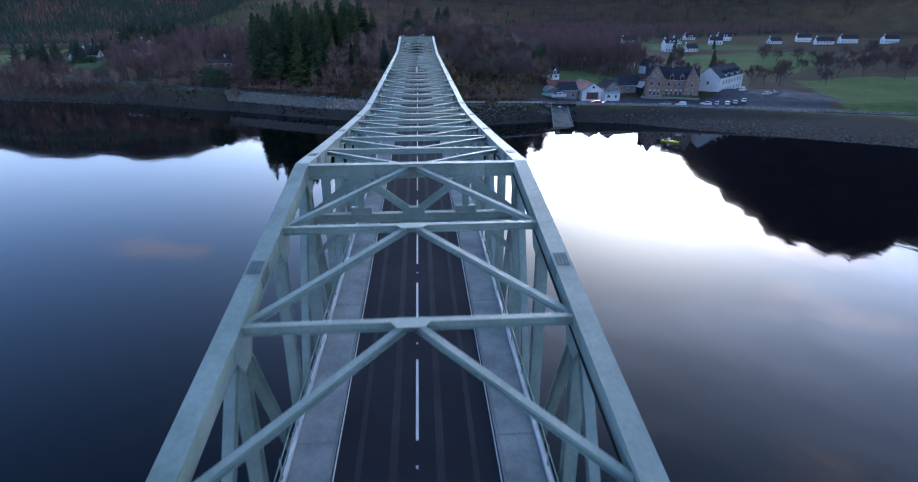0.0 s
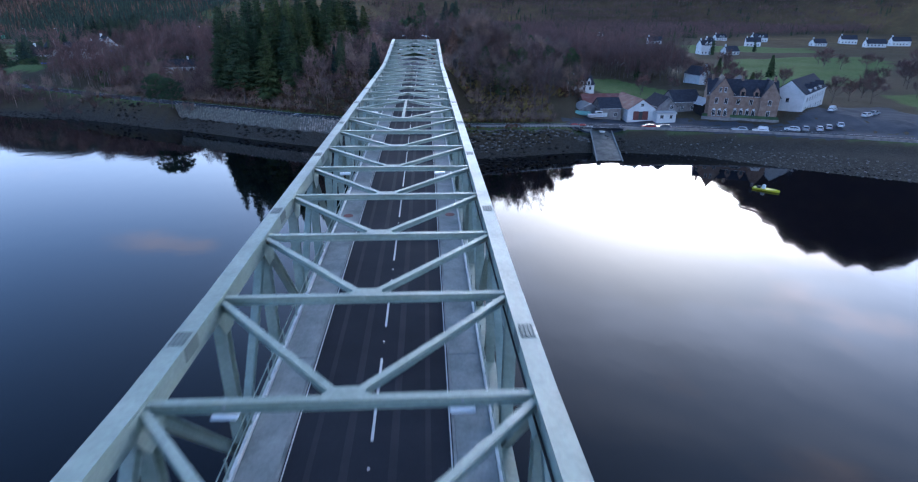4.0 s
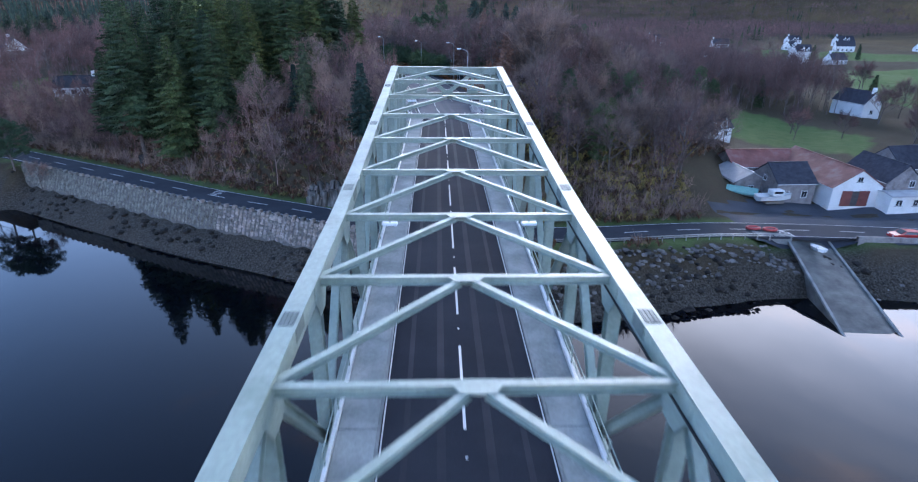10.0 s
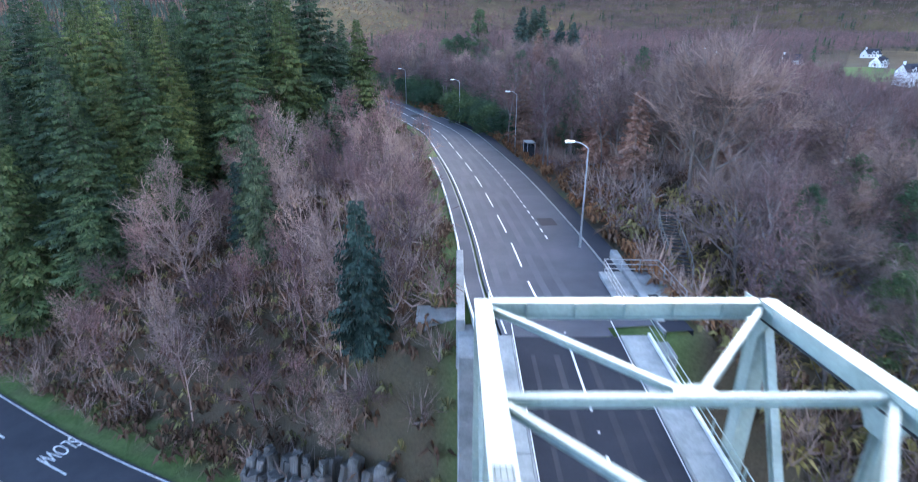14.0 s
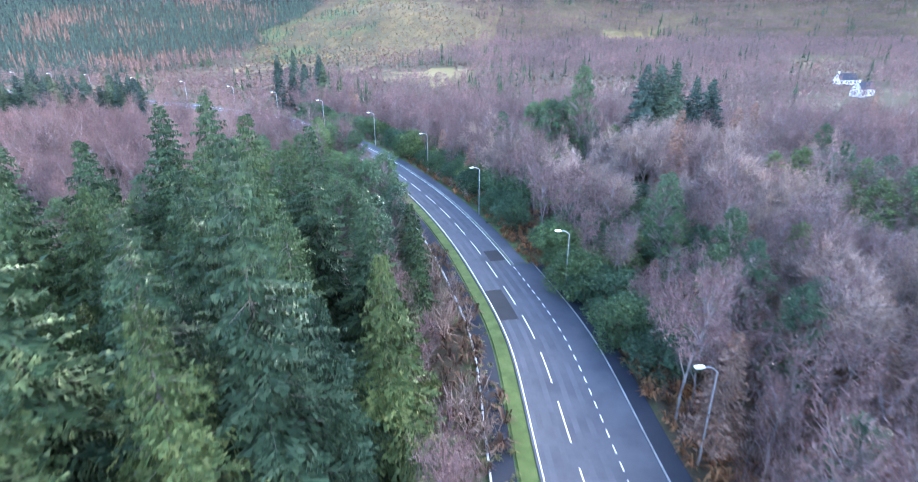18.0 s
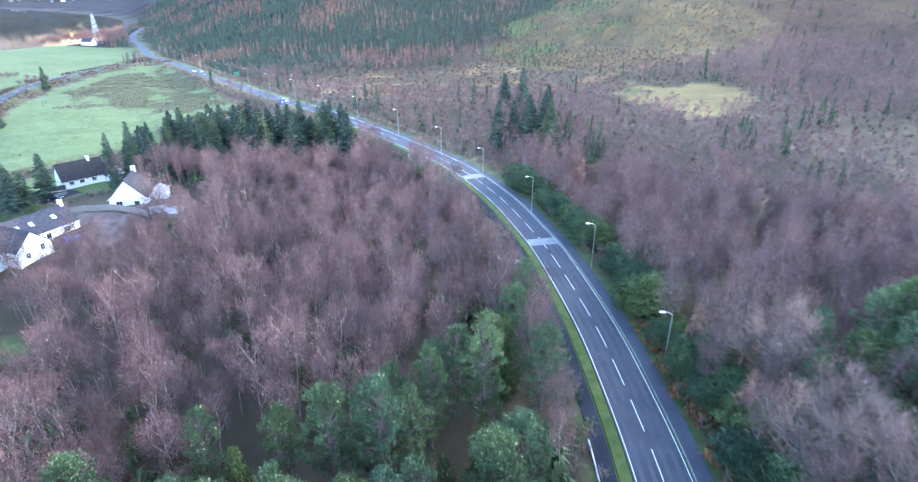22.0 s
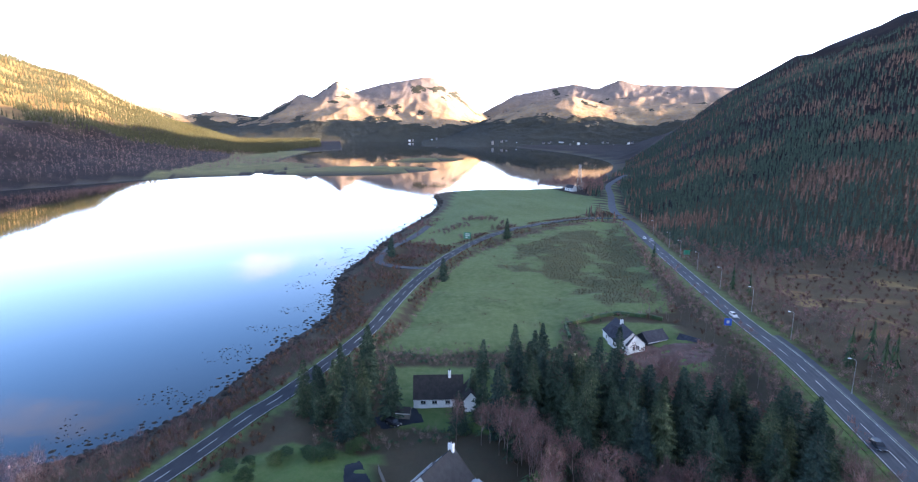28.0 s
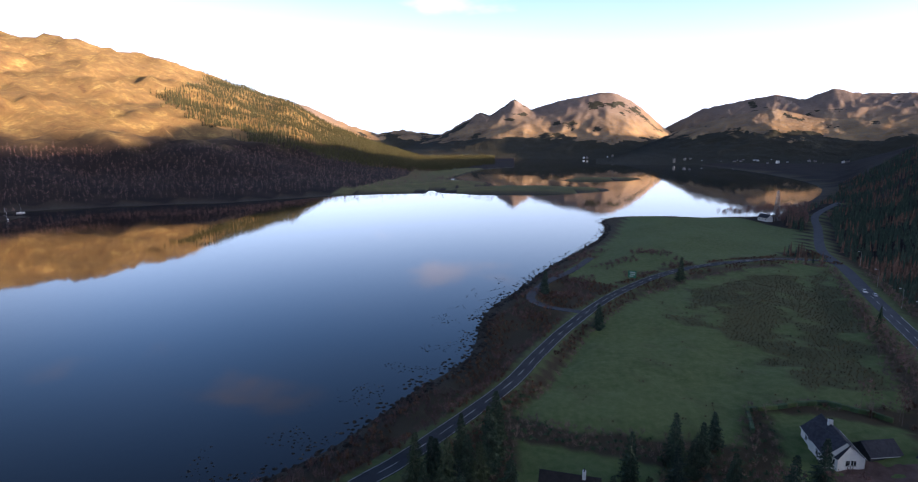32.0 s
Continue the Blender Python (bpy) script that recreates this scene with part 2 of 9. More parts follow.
RUST_ROOF = plain("rusty_roof", [(0.15, 0.04, 0.034), (0.24, 0.075, 0.06), (0.27, 0.15, 0.14)], 0.4, 5, 0.7)
ROCK = plain("rock", [(0.07, 0.068, 0.066), (0.15, 0.14, 0.135), (0.28, 0.26, 0.245)], 0.5, 5, 0.9, bump=0.6)
SHORE_ROCK = plain("shore_rock", [(0.012, 0.011, 0.009), (0.026, 0.022, 0.019), (0.06, 0.053, 0.045)], 0.3, 4, 0.85, bump=0.6)
BARK = plain("bark", [(0.11, 0.088, 0.075), (0.2, 0.165, 0.142)], 1.5, 12, 0.9)
BARK_PALE = plain("pale_bark", [(0.1, 0.082, 0.075), (0.19, 0.163, 0.15), (0.32, 0.285, 0.26)], 0.8, 9, 0.9, random_by="object")
GALV = plain("galvanised_steel", [(0.32, 0.33, 0.34), (0.45, 0.46, 0.47)], 2, 12, 0.45, 0.7)
DARK_METAL = plain("dark_metal", [(0.03, 0.03, 0.032), (0.06, 0.06, 0.06)], 2, 20, 0.6)
WOOD_GREY = plain("weathered_wood", [(0.16, 0.14, 0.12), (0.26, 0.23, 0.2)], 3, 20, 0.9)
RUBBER = plain("rubber", [(0.015, 0.015, 0.016), (0.025, 0.025, 0.025)], 3, 20, 0.8)
DARK_GLASS, _nt, _b = material("window_glass", 0.06)
_b.inputs["Base Color"].default_value = (0.02, 0.024, 0.03, 1)
LAMP_GLASS, _nt, _b = material("lamp_cover", 0.3)
_b.inputs["Base Color"].default_value = (0.75, 0.77, 0.78, 1)


for _m in (ASPHALT, ASPHALT_SHORE, ASPHALT_OLD, ASPHALT_NEW, SHORE_ROCK, ROCK, BARK, BARK_PALE):
    _m.node_tree.nodes["Principled BSDF"].inputs["Specular IOR Level"].default_value = 0.2


def leafy(name, colours, rough=0.7, calm=False):
    m, nt, b = material(name, rough)
    b.inputs["Specular IOR Level"].default_value = 0.12
    g = nt.nodes.new("ShaderNodeNewGeometry")
    o = nt.nodes.new("ShaderNodeObjectInfo")
    col = ramp(nt, g.outputs["Random Per Island"], [(i / (len(colours) - 1), c) for i, c in enumerate(colours)])
    var = ramp(nt, o.outputs["Random"], [(0.0, (0.66, 0.76, 0.88)), (0.35, (0.95, 1, 1)), (0.7, (1.1, 1.08, 0.92)), (1.0, (1.55, 1.3, 0.95))])
    if calm:
        var = ramp(nt, o.outputs["Random"], [(0.0, (0.78, 0.78, 0.84)), (0.5, (1, 1, 1)), (1.0, (1.22, 1.12, 1.12))])
    patch = ramp(nt, noise_tex(nt, 0.11, 3, 0.6, "World"), [(0.3, (0.68, 0.72, 0.78)), (0.7, (1.3, 1.18, 1.12))])
    tree = ramp(nt, noise_tex(nt, 0.34, 1, 0.5, "World", (1, 1, 0.45)), [(0.32, (0.72, 0.72, 0.75)), (0.68, (1.25, 1.2, 1.18))])
    col = mixed(nt, 1.0, mixed(nt, 1.0, mixed(nt, 1.0, col, var, "MULTIPLY"), patch, "MULTIPLY"), tree, "MULTIPLY")
    nt.links.new(col, b.inputs["Base Color"])
    return m


TWIG = leafy("bare_twigs", [(0.098, 0.062, 0.056), (0.133, 0.085, 0.077), (0.168, 0.109, 0.099), (0.208, 0.142, 0.128)], 0.9, True)
TWIG_GREY = leafy("grey_twigs", [(0.165, 0.12, 0.096), (0.225, 0.168, 0.137), (0.29, 0.222, 0.184)], 0.9, True)
TWIG_RUST = leafy("larch_twigs", [(0.13, 0.078, 0.056), (0.19, 0.118, 0.086), (0.26, 0.172, 0.126)], 0.9, True)
NEEDLE = leafy("spruce_needles", [(0.022, 0.042, 0.02), (0.036, 0.064, 0.03), (0.053, 0.088, 0.04), (0.085, 0.112, 0.056)])
NEEDLE_BLUE = leafy("blue_spruce_needles", [(0.022, 0.042, 0.03), (0.04, 0.07, 0.052), (0.075, 0.115, 0.085)])
PINE = leafy("pine_needles", [(0.036, 0.066, 0.034), (0.06, 0.104, 0.052), (0.092, 0.145, 0.074)])
HILL_NEEDLE = leafy("hill_spruce_needles", [(0.03, 0.056, 0.042), (0.048, 0.08, 0.06), (0.068, 0.105, 0.076)], 0.8, True)
OLIVE_FIR = leafy("olive_fir_needles", [(0.03, 0.034, 0.018), (0.05, 0.052, 0.026), (0.075, 0.072, 0.038)], 0.9, True)
STRAW = leafy("straw_grass", [(0.12, 0.085, 0.045), (0.18, 0.13, 0.07), (0.25, 0.185, 0.1)], 0.95)
SHRUB = leafy("evergreen_leaves", [(0.03, 0.056, 0.03), (0.05, 0.09, 0.046), (0.082, 0.135, 0.068)])
BRACKEN = leafy("bracken", [(0.075, 0.038, 0.024), (0.12, 0.066, 0.042), (0.17, 0.105, 0.066)], 0.95)
VERGE = plain("verge_grass", [(0.05, 0.075, 0.02), (0.075, 0.11, 0.028), (0.11, 0.14, 0.045)], 0.6, 9, 0.95, bump=0.6)
RUSH = leafy("rushes", [(0.08, 0.07, 0.034), (0.125, 0.106, 0.052), (0.175, 0.145, 0.075)], 0.95)
GRASS_TUFT = leafy("rough_grass", [(0.10, 0.10, 0.045), (0.16, 0.15, 0.07), (0.22, 0.19, 0.1)], 0.95)

# ---- the plan: coast, roads, heights ----
SHORE = [(900, -300), (420, 40), (250, 105), (172, 150), (130, 175), (98, 194), (80, 208), (62, 213), (42, 214), (22, 207), (4, 206), (-15, 215), (-29, 225),
         (-60, 241), (-106, 262), (-136, 272), (-200, 288), (-235, 305), (-245, 325), (-262, 339), (-308, 361), (-337, 377), (-399, 383), (-460, 407),
         (-520, 430), (-620, 478), (-700, 503), (-765, 512), (-796, 540), (-806, 590), (-800, 655), (-880, 780), (-1400, 1080), (-2300, 1180), (-2900, 1000)]
LOWER_ROAD = [(260, 172, 4.6), (175, 196, 4.6), (122, 214, 4.8), (98, 220.5, 5), (70, 224.2, 5.3), (42, 224.5, 6), (18, 220.5, 6.8), (0, 221.5, 7), (-14.8, 226, 7), (-26.8, 231.5, 7), (-42, 238.5, 7),
              (-61, 249, 7), (-81, 260, 7), (-110, 276, 7), (-150, 299, 7), (-190, 323, 7.3), (-214, 341, 7.6), (-234, 355, 8), (-248, 365.5, 8), (-290, 391, 8), (-322, 405, 8), (-360, 423, 8),
              (-410, 452.5, 8.5), (-463, 498, 9), (-494, 549, 9.5), (-503, 590, 10), (-497, 612, 10)]
MAIN_ROAD = [(-1.36, 212, 22.1), (-1.6, 230, 22), (-2.6, 241, 21.6), (-3.4, 255, 20.9), (-5.5, 277, 20.1), (-8.6, 298, 19.4), (-11.9, 317.5, 18.6), (-17.7, 336, 17.9), (-24.5, 353, 17.75),
             (-32.4, 369, 17.8), (-41, 383.5, 17.9), (-50.3, 397.5, 18), (-64.9, 416.3, 18.2), (-75.7, 428.3, 18.2), (-93, 445, 18.1), (-115.9, 462, 17.9), (-146, 478, 17.4), (-179, 494, 16.6),
             (-217, 510.8, 15.6), (-250, 522, 15), (-300, 541, 13.5), (-393, 577, 11.5), (-470, 608, 10.3), (-497, 616, 10.2), (-545, 634, 10.2), (-640, 684, 10.5), (-742, 738, 11), (-860, 830, 12)]


LOOP_ROAD = [(-377, 432, 8.2), (-381, 424, 7.9), (-388, 415, 7.4), (-397, 409, 7.0), (-408, 407, 6.6), (-424, 411, 6.6), (-445, 420, 6.6), (-475, 438, 6.4), (-520, 458, 6.0)]


def smooth_line(points, step):
    """A rounded line through the points, with a vertex about every step metres."""
    p = np.array(points, float)
    out = []
    for i in range(len(p) - 1):
        a, b, c, d = p[max(i - 1, 0)], p[i], p[i + 1], p[min(i + 2, len(p) - 1)]
        n = max(1, int(np.linalg.norm((c - b)[:2]) / step))
        t = (np.arange(n) / n)[:, None]
        out.append(0.5 * (2 * b + (c - a) * t + (2 * a - 5 * b + 4 * c - d) * t**2 + (3 * b - a - 3 * c + d) * t**3))
    return np.concatenate(out + [p[-1:]])


SHORE_LINE, LOWER, MAIN, LOOP = smooth_line(SHORE, 14), smooth_line(LOWER_ROAD, 4), smooth_line(MAIN_ROAD, 4), smooth_line(LOOP_ROAD, 6)
PLAIN_EYE = np.array([-110.0, 386.0])   # the middle of the valley, from which bearings of the hills are told


def line_near(line, x, y):
    """Distance of points to a line, the line's height there and the side (positive: left of its way)."""
    best = np.full(x.shape, 1e9)
    high, side = np.zeros(x.shape), np.zeros(x.shape)
    for a, b in zip(line[:-1], line[1:]):
        dx, dy = b[0] - a[0], b[1] - a[1]
        t = np.clip(((x - a[0]) * dx + (y - a[1]) * dy) / (dx * dx + dy * dy + 1e-9), 0, 1)
        d = np.hypot(x - a[0] - t * dx, y - a[1] - t * dy)
        m = d < best
        best = np.where(m, d, best)
        side = np.where(m, dx * (y - a[1]) - dy * (x - a[0]), side)
        if len(a) > 2:
            high = np.where(m, a[2] + t * (b[2] - a[2]), high)
    return best, high, np.sign(side)


def step01(a, b, v):
    t = np.clip((v - a) / (b - a), 0, 1)
    return t * t * (3 - 2 * t)


def waves(x, y, seed, scale, octaves=4, ridged=False):
    """Cheap smooth noise from turned sines, about -1 to 1."""
    rng = np.random.RandomState(seed)
    out, amp, total = np.zeros(np.shape(x)), 1.0, 0.0
    for o in range(octaves):
        v = np.zeros(np.shape(x))
        for _ in range(4):
            a, ph, ph2 = rng.uniform(0, 2 * np.pi, 3)
            f = 2 * np.pi / scale * 2**o * rng.uniform(0.7, 1.3)
            u, w = x * np.cos(a) + y * np.sin(a), -x * np.sin(a) + y * np.cos(a)
            v += np.sin(u * f + ph + 1.1 * np.sin(w * f * 0.63 + ph2)) * 0.42
        out += amp * ((1 - 1.6 * np.abs(v)) if ridged else v)
        total += amp
        amp *= 0.5
    return out / total


def inland(x, y):
    """Signed distance to the south shore, positive on land."""
    d, _, side = line_near(SHORE_LINE, x, y)
    return np.where(side < 0, d, -d)


SOUTH_CREST = [(-180, 5), (-110, 9), (-80, 14), (-57.8, 15.8), (-55.4, 17.3), (-51.9, 16.2), (-46.9, 16.8), (-42, 15.5), (-36.5, 10.1), (-31.2, 8.0), (-23.4, 7.0), (-18.4, 6.6), (-10.9, 7.8), (-4.6, 7.5), (1.8, 8.0), (8.3, 9.0), (15.5, 9.5), (30, 10), (40, 7.6), (45, 6.0), (50.5, 3.3), (56, -0.9), (61, -4.2), (70, -5), (180, -5)]
SOUTH_FOOT = [(-180, 900), (-80, 900), (-40, 900), (-20, 720), (0, 480), (20, 400), (40, 340), (55, 420), (62, 640), (80, 900), (180, 900)]
NORTH_CREST = [(-180, 6), (-120, 4), (88, -4), (91, -2.7), (96.4, -1.8), (101.8, -0.1), (107, 1.9), (110, 3.8), (113.8, 4.8), (120, 7.0), (126.5, 8.1), (132, 8.2), (145, 9), (160, 8.5), (180, 6)]
NORTH_SHORE = [(-180, 700), (-120, 900), (88, 2050), (91, 1900), (97, 1000), (107, 985), (116, 925), (125.7, 950), (133.7, 960), (150, 800), (165, 600), (180, 450)]


def table(rows, v):
    return np.interp(v, [r[0] for r in rows], [r[1] for r in rows])


def height(x, y):
    """Height of the ground over the water of the loch."""
    x, y = np.asarray(x, float), np.asarray(y, float)
    d = inland(x, y)
    rough = waves(x, y, 3, 90) * 1.6 + waves(x, y, 4, 17, 3) * 0.35
    land = np.where(d < 0, np.maximum(-4 + 0 * d, 0.16 * d), 0.16 * np.minimum(d, 12) + 0.13 * np.clip(d - 12, 0, 40) + 0.012 * np.clip(d - 52, 0, 500))
    # knolls: the bluff at the bridge's end, the wooded rises beside the road, the hollow of the village
    for kx, ky, kz, rx, ry in ((-14, 262, 13, 46, 26), (22, 266, 6, 26, 30), (-45, 300, 5, 45, 45), (-30, 380, 6, 60, 60), (30, 360, 7, 50, 80), (-105, 395, 5.5, 60, 50), (-171, 380, 8.6, 38, 46), (-225, 410, 3.0, 28, 26), (-250, 474, 0.9, 50, 40), (-200, 540, 5, 140, 60), (120, 300, -1, 60, 60), (-370, 480, 0.6, 90, 60), (-90, 320, 4, 60, 40), (-175, 930, 20, 85, 120)):
        land = land + kz * np.exp(-((x - kx) / rx) ** 2 - ((y - ky) / ry) ** 2) * step01(2, 22, d)
    land = land + rough * step01(4, 40, d)
    # the hills round the loch
    r, az = np.hypot(x - PLAIN_EYE[0], y - PLAIN_EYE[1]), np.degrees(np.arctan2(-(x - PLAIN_EYE[0]), y - PLAIN_EYE[1]))
    far = 1250 + 250 * np.cos(np.radians(az * 2))
    foot, top = table(SOUTH_FOOT, az), 90 + (1450 + 0 * far) * np.tan(np.radians(table(SOUTH_CREST, az)))
    u = np.clip((r - foot) / (1450 - foot), 0, 1.6)
    rise = np.where(u < 1, u**1.25, 1 - 0.35 * (u - 1))
    crag = waves(x, y, 7, 520, 5) * 0.10 + waves(x, y, 9, 210, 4, True) * 0.035
    south = np.maximum(top - 14, 0) * (rise + crag * np.minimum(u, 1) * 1.1)
    land = np.where(d > 0, land + south * step01(0, 60, d), land)
    shore, top = table(NORTH_SHORE, az), 90 + 3300 * np.tan(np.radians(table(NORTH_CREST, az)))
    u = (r - shore) / (3300 - shore + 1e-6)
    is_north = ((np.abs(az) > 88) & (r > shore - 60)) & (d < 0) & (y < 1000)
    uu = np.clip(u, 0, 1.5)
    rise = np.where(uu < 1, uu**1.15, 1 - 0.3 * (uu - 1))
    north = np.maximum(top, 6) * (rise + (waves(x, y, 12, 420, 5) * 0.055 + waves(x, y, 13, 190, 5, True) * 0.04) * np.minimum(uu * 4, 1)) + np.clip(r - shore, -60, 60) * 0.05
    # low spits and islets of the loch
    for kx, ky, rx, ry, kz, turn in ((-1180, 440, 95, 170, 5, 10), (-1500, 650, 45, 110, 5, 20), (-1320, 250, 150, 130, 7, 0), (-720, -215, 60, 22, 5, -35)):
        c, s = np.cos(np.radians(turn)), np.sin(np.radians(turn))
        e = np.hypot(((x - kx) * c + (y - ky) * s) / rx, (-(x - kx) * s + (y - ky) * c) / ry) + waves(x, y, 21, 90, 3) * 0.08
        land = np.where(d < 0, np.maximum(land, np.minimum(kz, (1 - e) * 14)), land)
    land = np.where(is_north, np.maximum(land, np.minimum(north, 2 + np.maximum(north, -4))), land)
    # the roads lie on their own beds
    for line, width, shoulder in ((LOOP, 3.0, 5.0), (MAIN, 9.0, 12.0), (LOWER, 5.5, 7.0)):
        dist, z, _ = line_near(line, x, y)
        if line is MAIN:
            dist = np.where(y < 232, 99, dist)
        w = 1 - step01(width, width + shoulder, dist)
        land = land * (1 - w) + (z - 0.12) * w
    # the slipway lies in a cutting of the bank
    ramp_z = 5.0 - 6.2 * (222.6 - y) / 23.4
    land = np.where((x > 46.5) & (x < 61) & (y > 197) & (y < 223.5), np.minimum(land, ramp_z - 0.5), land)
    # the sea wall drops from the lower road to the beach
    dist, z, side = line_near(LOWER, x, y)
    drop = (x < -7) & (x > -87) & (d < 14) & (d > -30) & (side > 0) & (dist > 1.0)
    land = np.where(drop, np.minimum(land, 3.7 - 0.8 * np.maximum(dist - 5.5, 0)), land)
    return land


def lines_from(lo, hi, step, ends, growth=1.06, most=42.0):
    out, s, v = list(np.arange(lo, hi + step, step)), step, hi + step
    while v < ends[1]:
        s = min(s * growth, most)
        v += s
        out.append(v)
    s, v = step, lo
    while v > ends[0]:
        s = min(s * growth, most)
        v -= s
        out.insert(0, v)
    return np.array(out)


def link_mesh(name, verts, faces, mat, smooth=True):
    me = bpy.data.meshes.new(name)
    me.from_pydata(verts, [], faces)
    if smooth:
        me.polygons.foreach_set("use_smooth", np.ones(len(me.polygons), bool))
    me.materials.append(mat)
    me.update()
    return new(name, me)


def ground_material():
    m, nt, b = material("ground", 0.95)
    b.inputs["Specular IOR Level"].default_value = 0.1
    at = nt.nodes.new("ShaderNodeAttribute")
    at.attribute_name = "cover"
    sep = nt.nodes.new("ShaderNodeSeparateColor")
    nt.links.new(at.outputs["Color"], sep.inputs[0])
    n1, n2, n3 = noise_tex(nt, 0.022, 9, 0.7, "World"), noise_tex(nt, 0.4, 7, 0.7, "World"), noise_tex(nt, 4.0, 4, 0.7, "World")
    floor = mixed(nt, n2, ramp(nt, n1, [(0.3, (0.05, 0.034, 0.026)), (0.5, (0.09, 0.056, 0.04)), (0.7, (0.12, 0.088, 0.055))]), (0.06, 0.058, 0.034))
    tufted = ramp(nt, n2, [(0.35, (0, 0, 0)), (0.7, (1, 1, 1))])
    lush = mixed(nt, tufted, ramp(nt, n1, [(0.3, (0.05, 0.098, 0.026)), (0.7, (0.088, 0.15, 0.042))]), (0.125, 0.165, 0.062))
    frosted = mixed(nt, tufted, ramp(nt, n1, [(0.3, (0.068, 0.102, 0.034)), (0.7, (0.108, 0.15, 0.056))]), (0.152, 0.18, 0.08))
    frost = nt.nodes.new("ShaderNodeMapRange")
    frost.inputs[1].default_value, frost.inputs[2].default_value = -190, -280
    east = nt.nodes.new("ShaderNodeSeparateXYZ")
    nt.links.new(nt.nodes.new("ShaderNodeNewGeometry").outputs["Position"], east.inputs[0])
    nt.links.new(east.outputs[0], frost.inputs[0])
    grass = mixed(nt, frost.outputs[0], lush, frosted)
    moor = mixed(nt, ramp(nt, noise_tex(nt, 0.055, 8, 0.75, "World"), [(0.4, (0, 0, 0)), (0.6, (1, 1, 1))]), ramp(nt, n1, [(0.33, (0.10, 0.052, 0.034)), (0.5, (0.28, 0.165, 0.07)), (0.66, (0.48, 0.335, 0.13))]), (0.21, 0.135, 0.06))
    beach = mixed(nt, ramp(nt, n3, [(0.4, (0, 0, 0)), (0.62, (1, 1, 1))]), ramp(nt, n2, [(0.35, (0.016, 0.014, 0.012)), (0.65, (0.042, 0.034, 0.028))]), (0.09, 0.08, 0.066))
    col = mixed(nt, sep.outputs[0], floor, grass)
    col = mixed(nt, sep.outputs[1], col, moor)
    col = mixed(nt, sep.outputs[2], col, beach)
    # heather near black, with the hillsides' shade painted into its colour
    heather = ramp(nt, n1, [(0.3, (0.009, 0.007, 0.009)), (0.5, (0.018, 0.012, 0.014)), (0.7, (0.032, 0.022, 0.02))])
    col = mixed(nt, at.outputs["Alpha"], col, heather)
    grain = ramp(nt, n3, [(0.3, (0.7, 0.7, 0.7)), (0.7, (1.1, 1.1, 1.1))])
    nt.links.new(mixed(nt, 1.0, col, grain, "MULTIPLY"), b.inputs["Base Color"])
    bumped(nt, b, mixed(nt, 0.6, n3, n1), 0.6, 0.5)
    return m


def inside(poly, x, y):
    hit = np.zeros(np.shape(x), bool)
    for (ax, ay), (bx, by) in zip(poly, poly[1:] + poly[:1]):
        hit ^= ((ay > y) != (by > y)) & (x < (bx - ax) * (y - ay) / (by - ay + 1e-12) + ax)
    return hit


BIG_FIELD = [(-272, 393), (-298, 407), (-348, 427), (-400, 458), (-445, 500), (-474, 545), (-492, 590), (-474, 602), (-393, 565), (-316, 530), (-272, 508), (-278, 466), (-255, 455), (-262, 410)]
SHORE_FIELD = [(-430, 452), (-480, 500), (-512, 560), (-530, 615), (-640, 668), (-745, 655), (-770, 540), (-640, 500), (-540, 455), (-470, 430)]
VILLAGE_FIELDS = [[(70, 285), (95, 265), (115, 290), (95, 330), (70, 320)], [(150, 365), (160, 305), (200, 300), (290, 395), (305, 440), (215, 445)], [(205, 505), (300, 480), (320, 545), (220, 565)], [(175, 170), (260, 130), (420, 160), (420, 300), (190, 280), (165, 215)]]
GARDENS = [[(-145, 332), (-131, 331), (-126, 341), (-135, 348), (-145, 344)], [(-182, 336), (-200, 344), (-214, 360), (-200, 366), (-178, 350)], [(-118, 312), (-98, 308), (-94, 322), (-112, 334)], [(-215, 365), (-190, 345), (-178, 352), (-172, 382), (-200, 385)], [(-255, 395), (-215, 388), (-200, 415), (-245, 430)], [(-275, 470), (-235, 458), (-222, 488), (-262, 500)]]


FELLED = [(-255, 728), (-286, 845), (-266, 940), (-240, 1030), (-150, 1075), (-60, 990), (-95, 800), (-130, 735), (-195, 718)]
OPEN_MOOR = [(-300, 568), (-318, 625), (-262, 712), (-200, 708), (-135, 715), (-112, 668), (-150, 606), (-215, 556)]
STRAW_MEADOWS = [[(84, 1086), (160, 1108), (144, 1030), (96, 1030)], [(150, 1010), (176, 970), (200, 985), (190, 1025)]]
def planted(x, y):
    """The plantation on the south hill: 0 to 1."""
    r, az = np.hypot(x - PLAIN_EYE[0], y - PLAIN_EYE[1]), np.degrees(np.arctan2(-(x - PLAIN_EYE[0]), y - PLAIN_EYE[1]))
    start = np.interp(az, [-40, 4, 9, 16, 22, 35, 45, 55, 60], [1100, 1020, 800, 560, 385, 335, 315, 320, 350])
    return step01(0, 45, r - start + 30 * waves(x, y, 96, 120, 3)) * ~inside(FELLED, x + 14 * waves(x, y, 101, 60, 3), y + 14 * waves(x, y, 102, 60, 3)) * (inland(x, y) > 25)


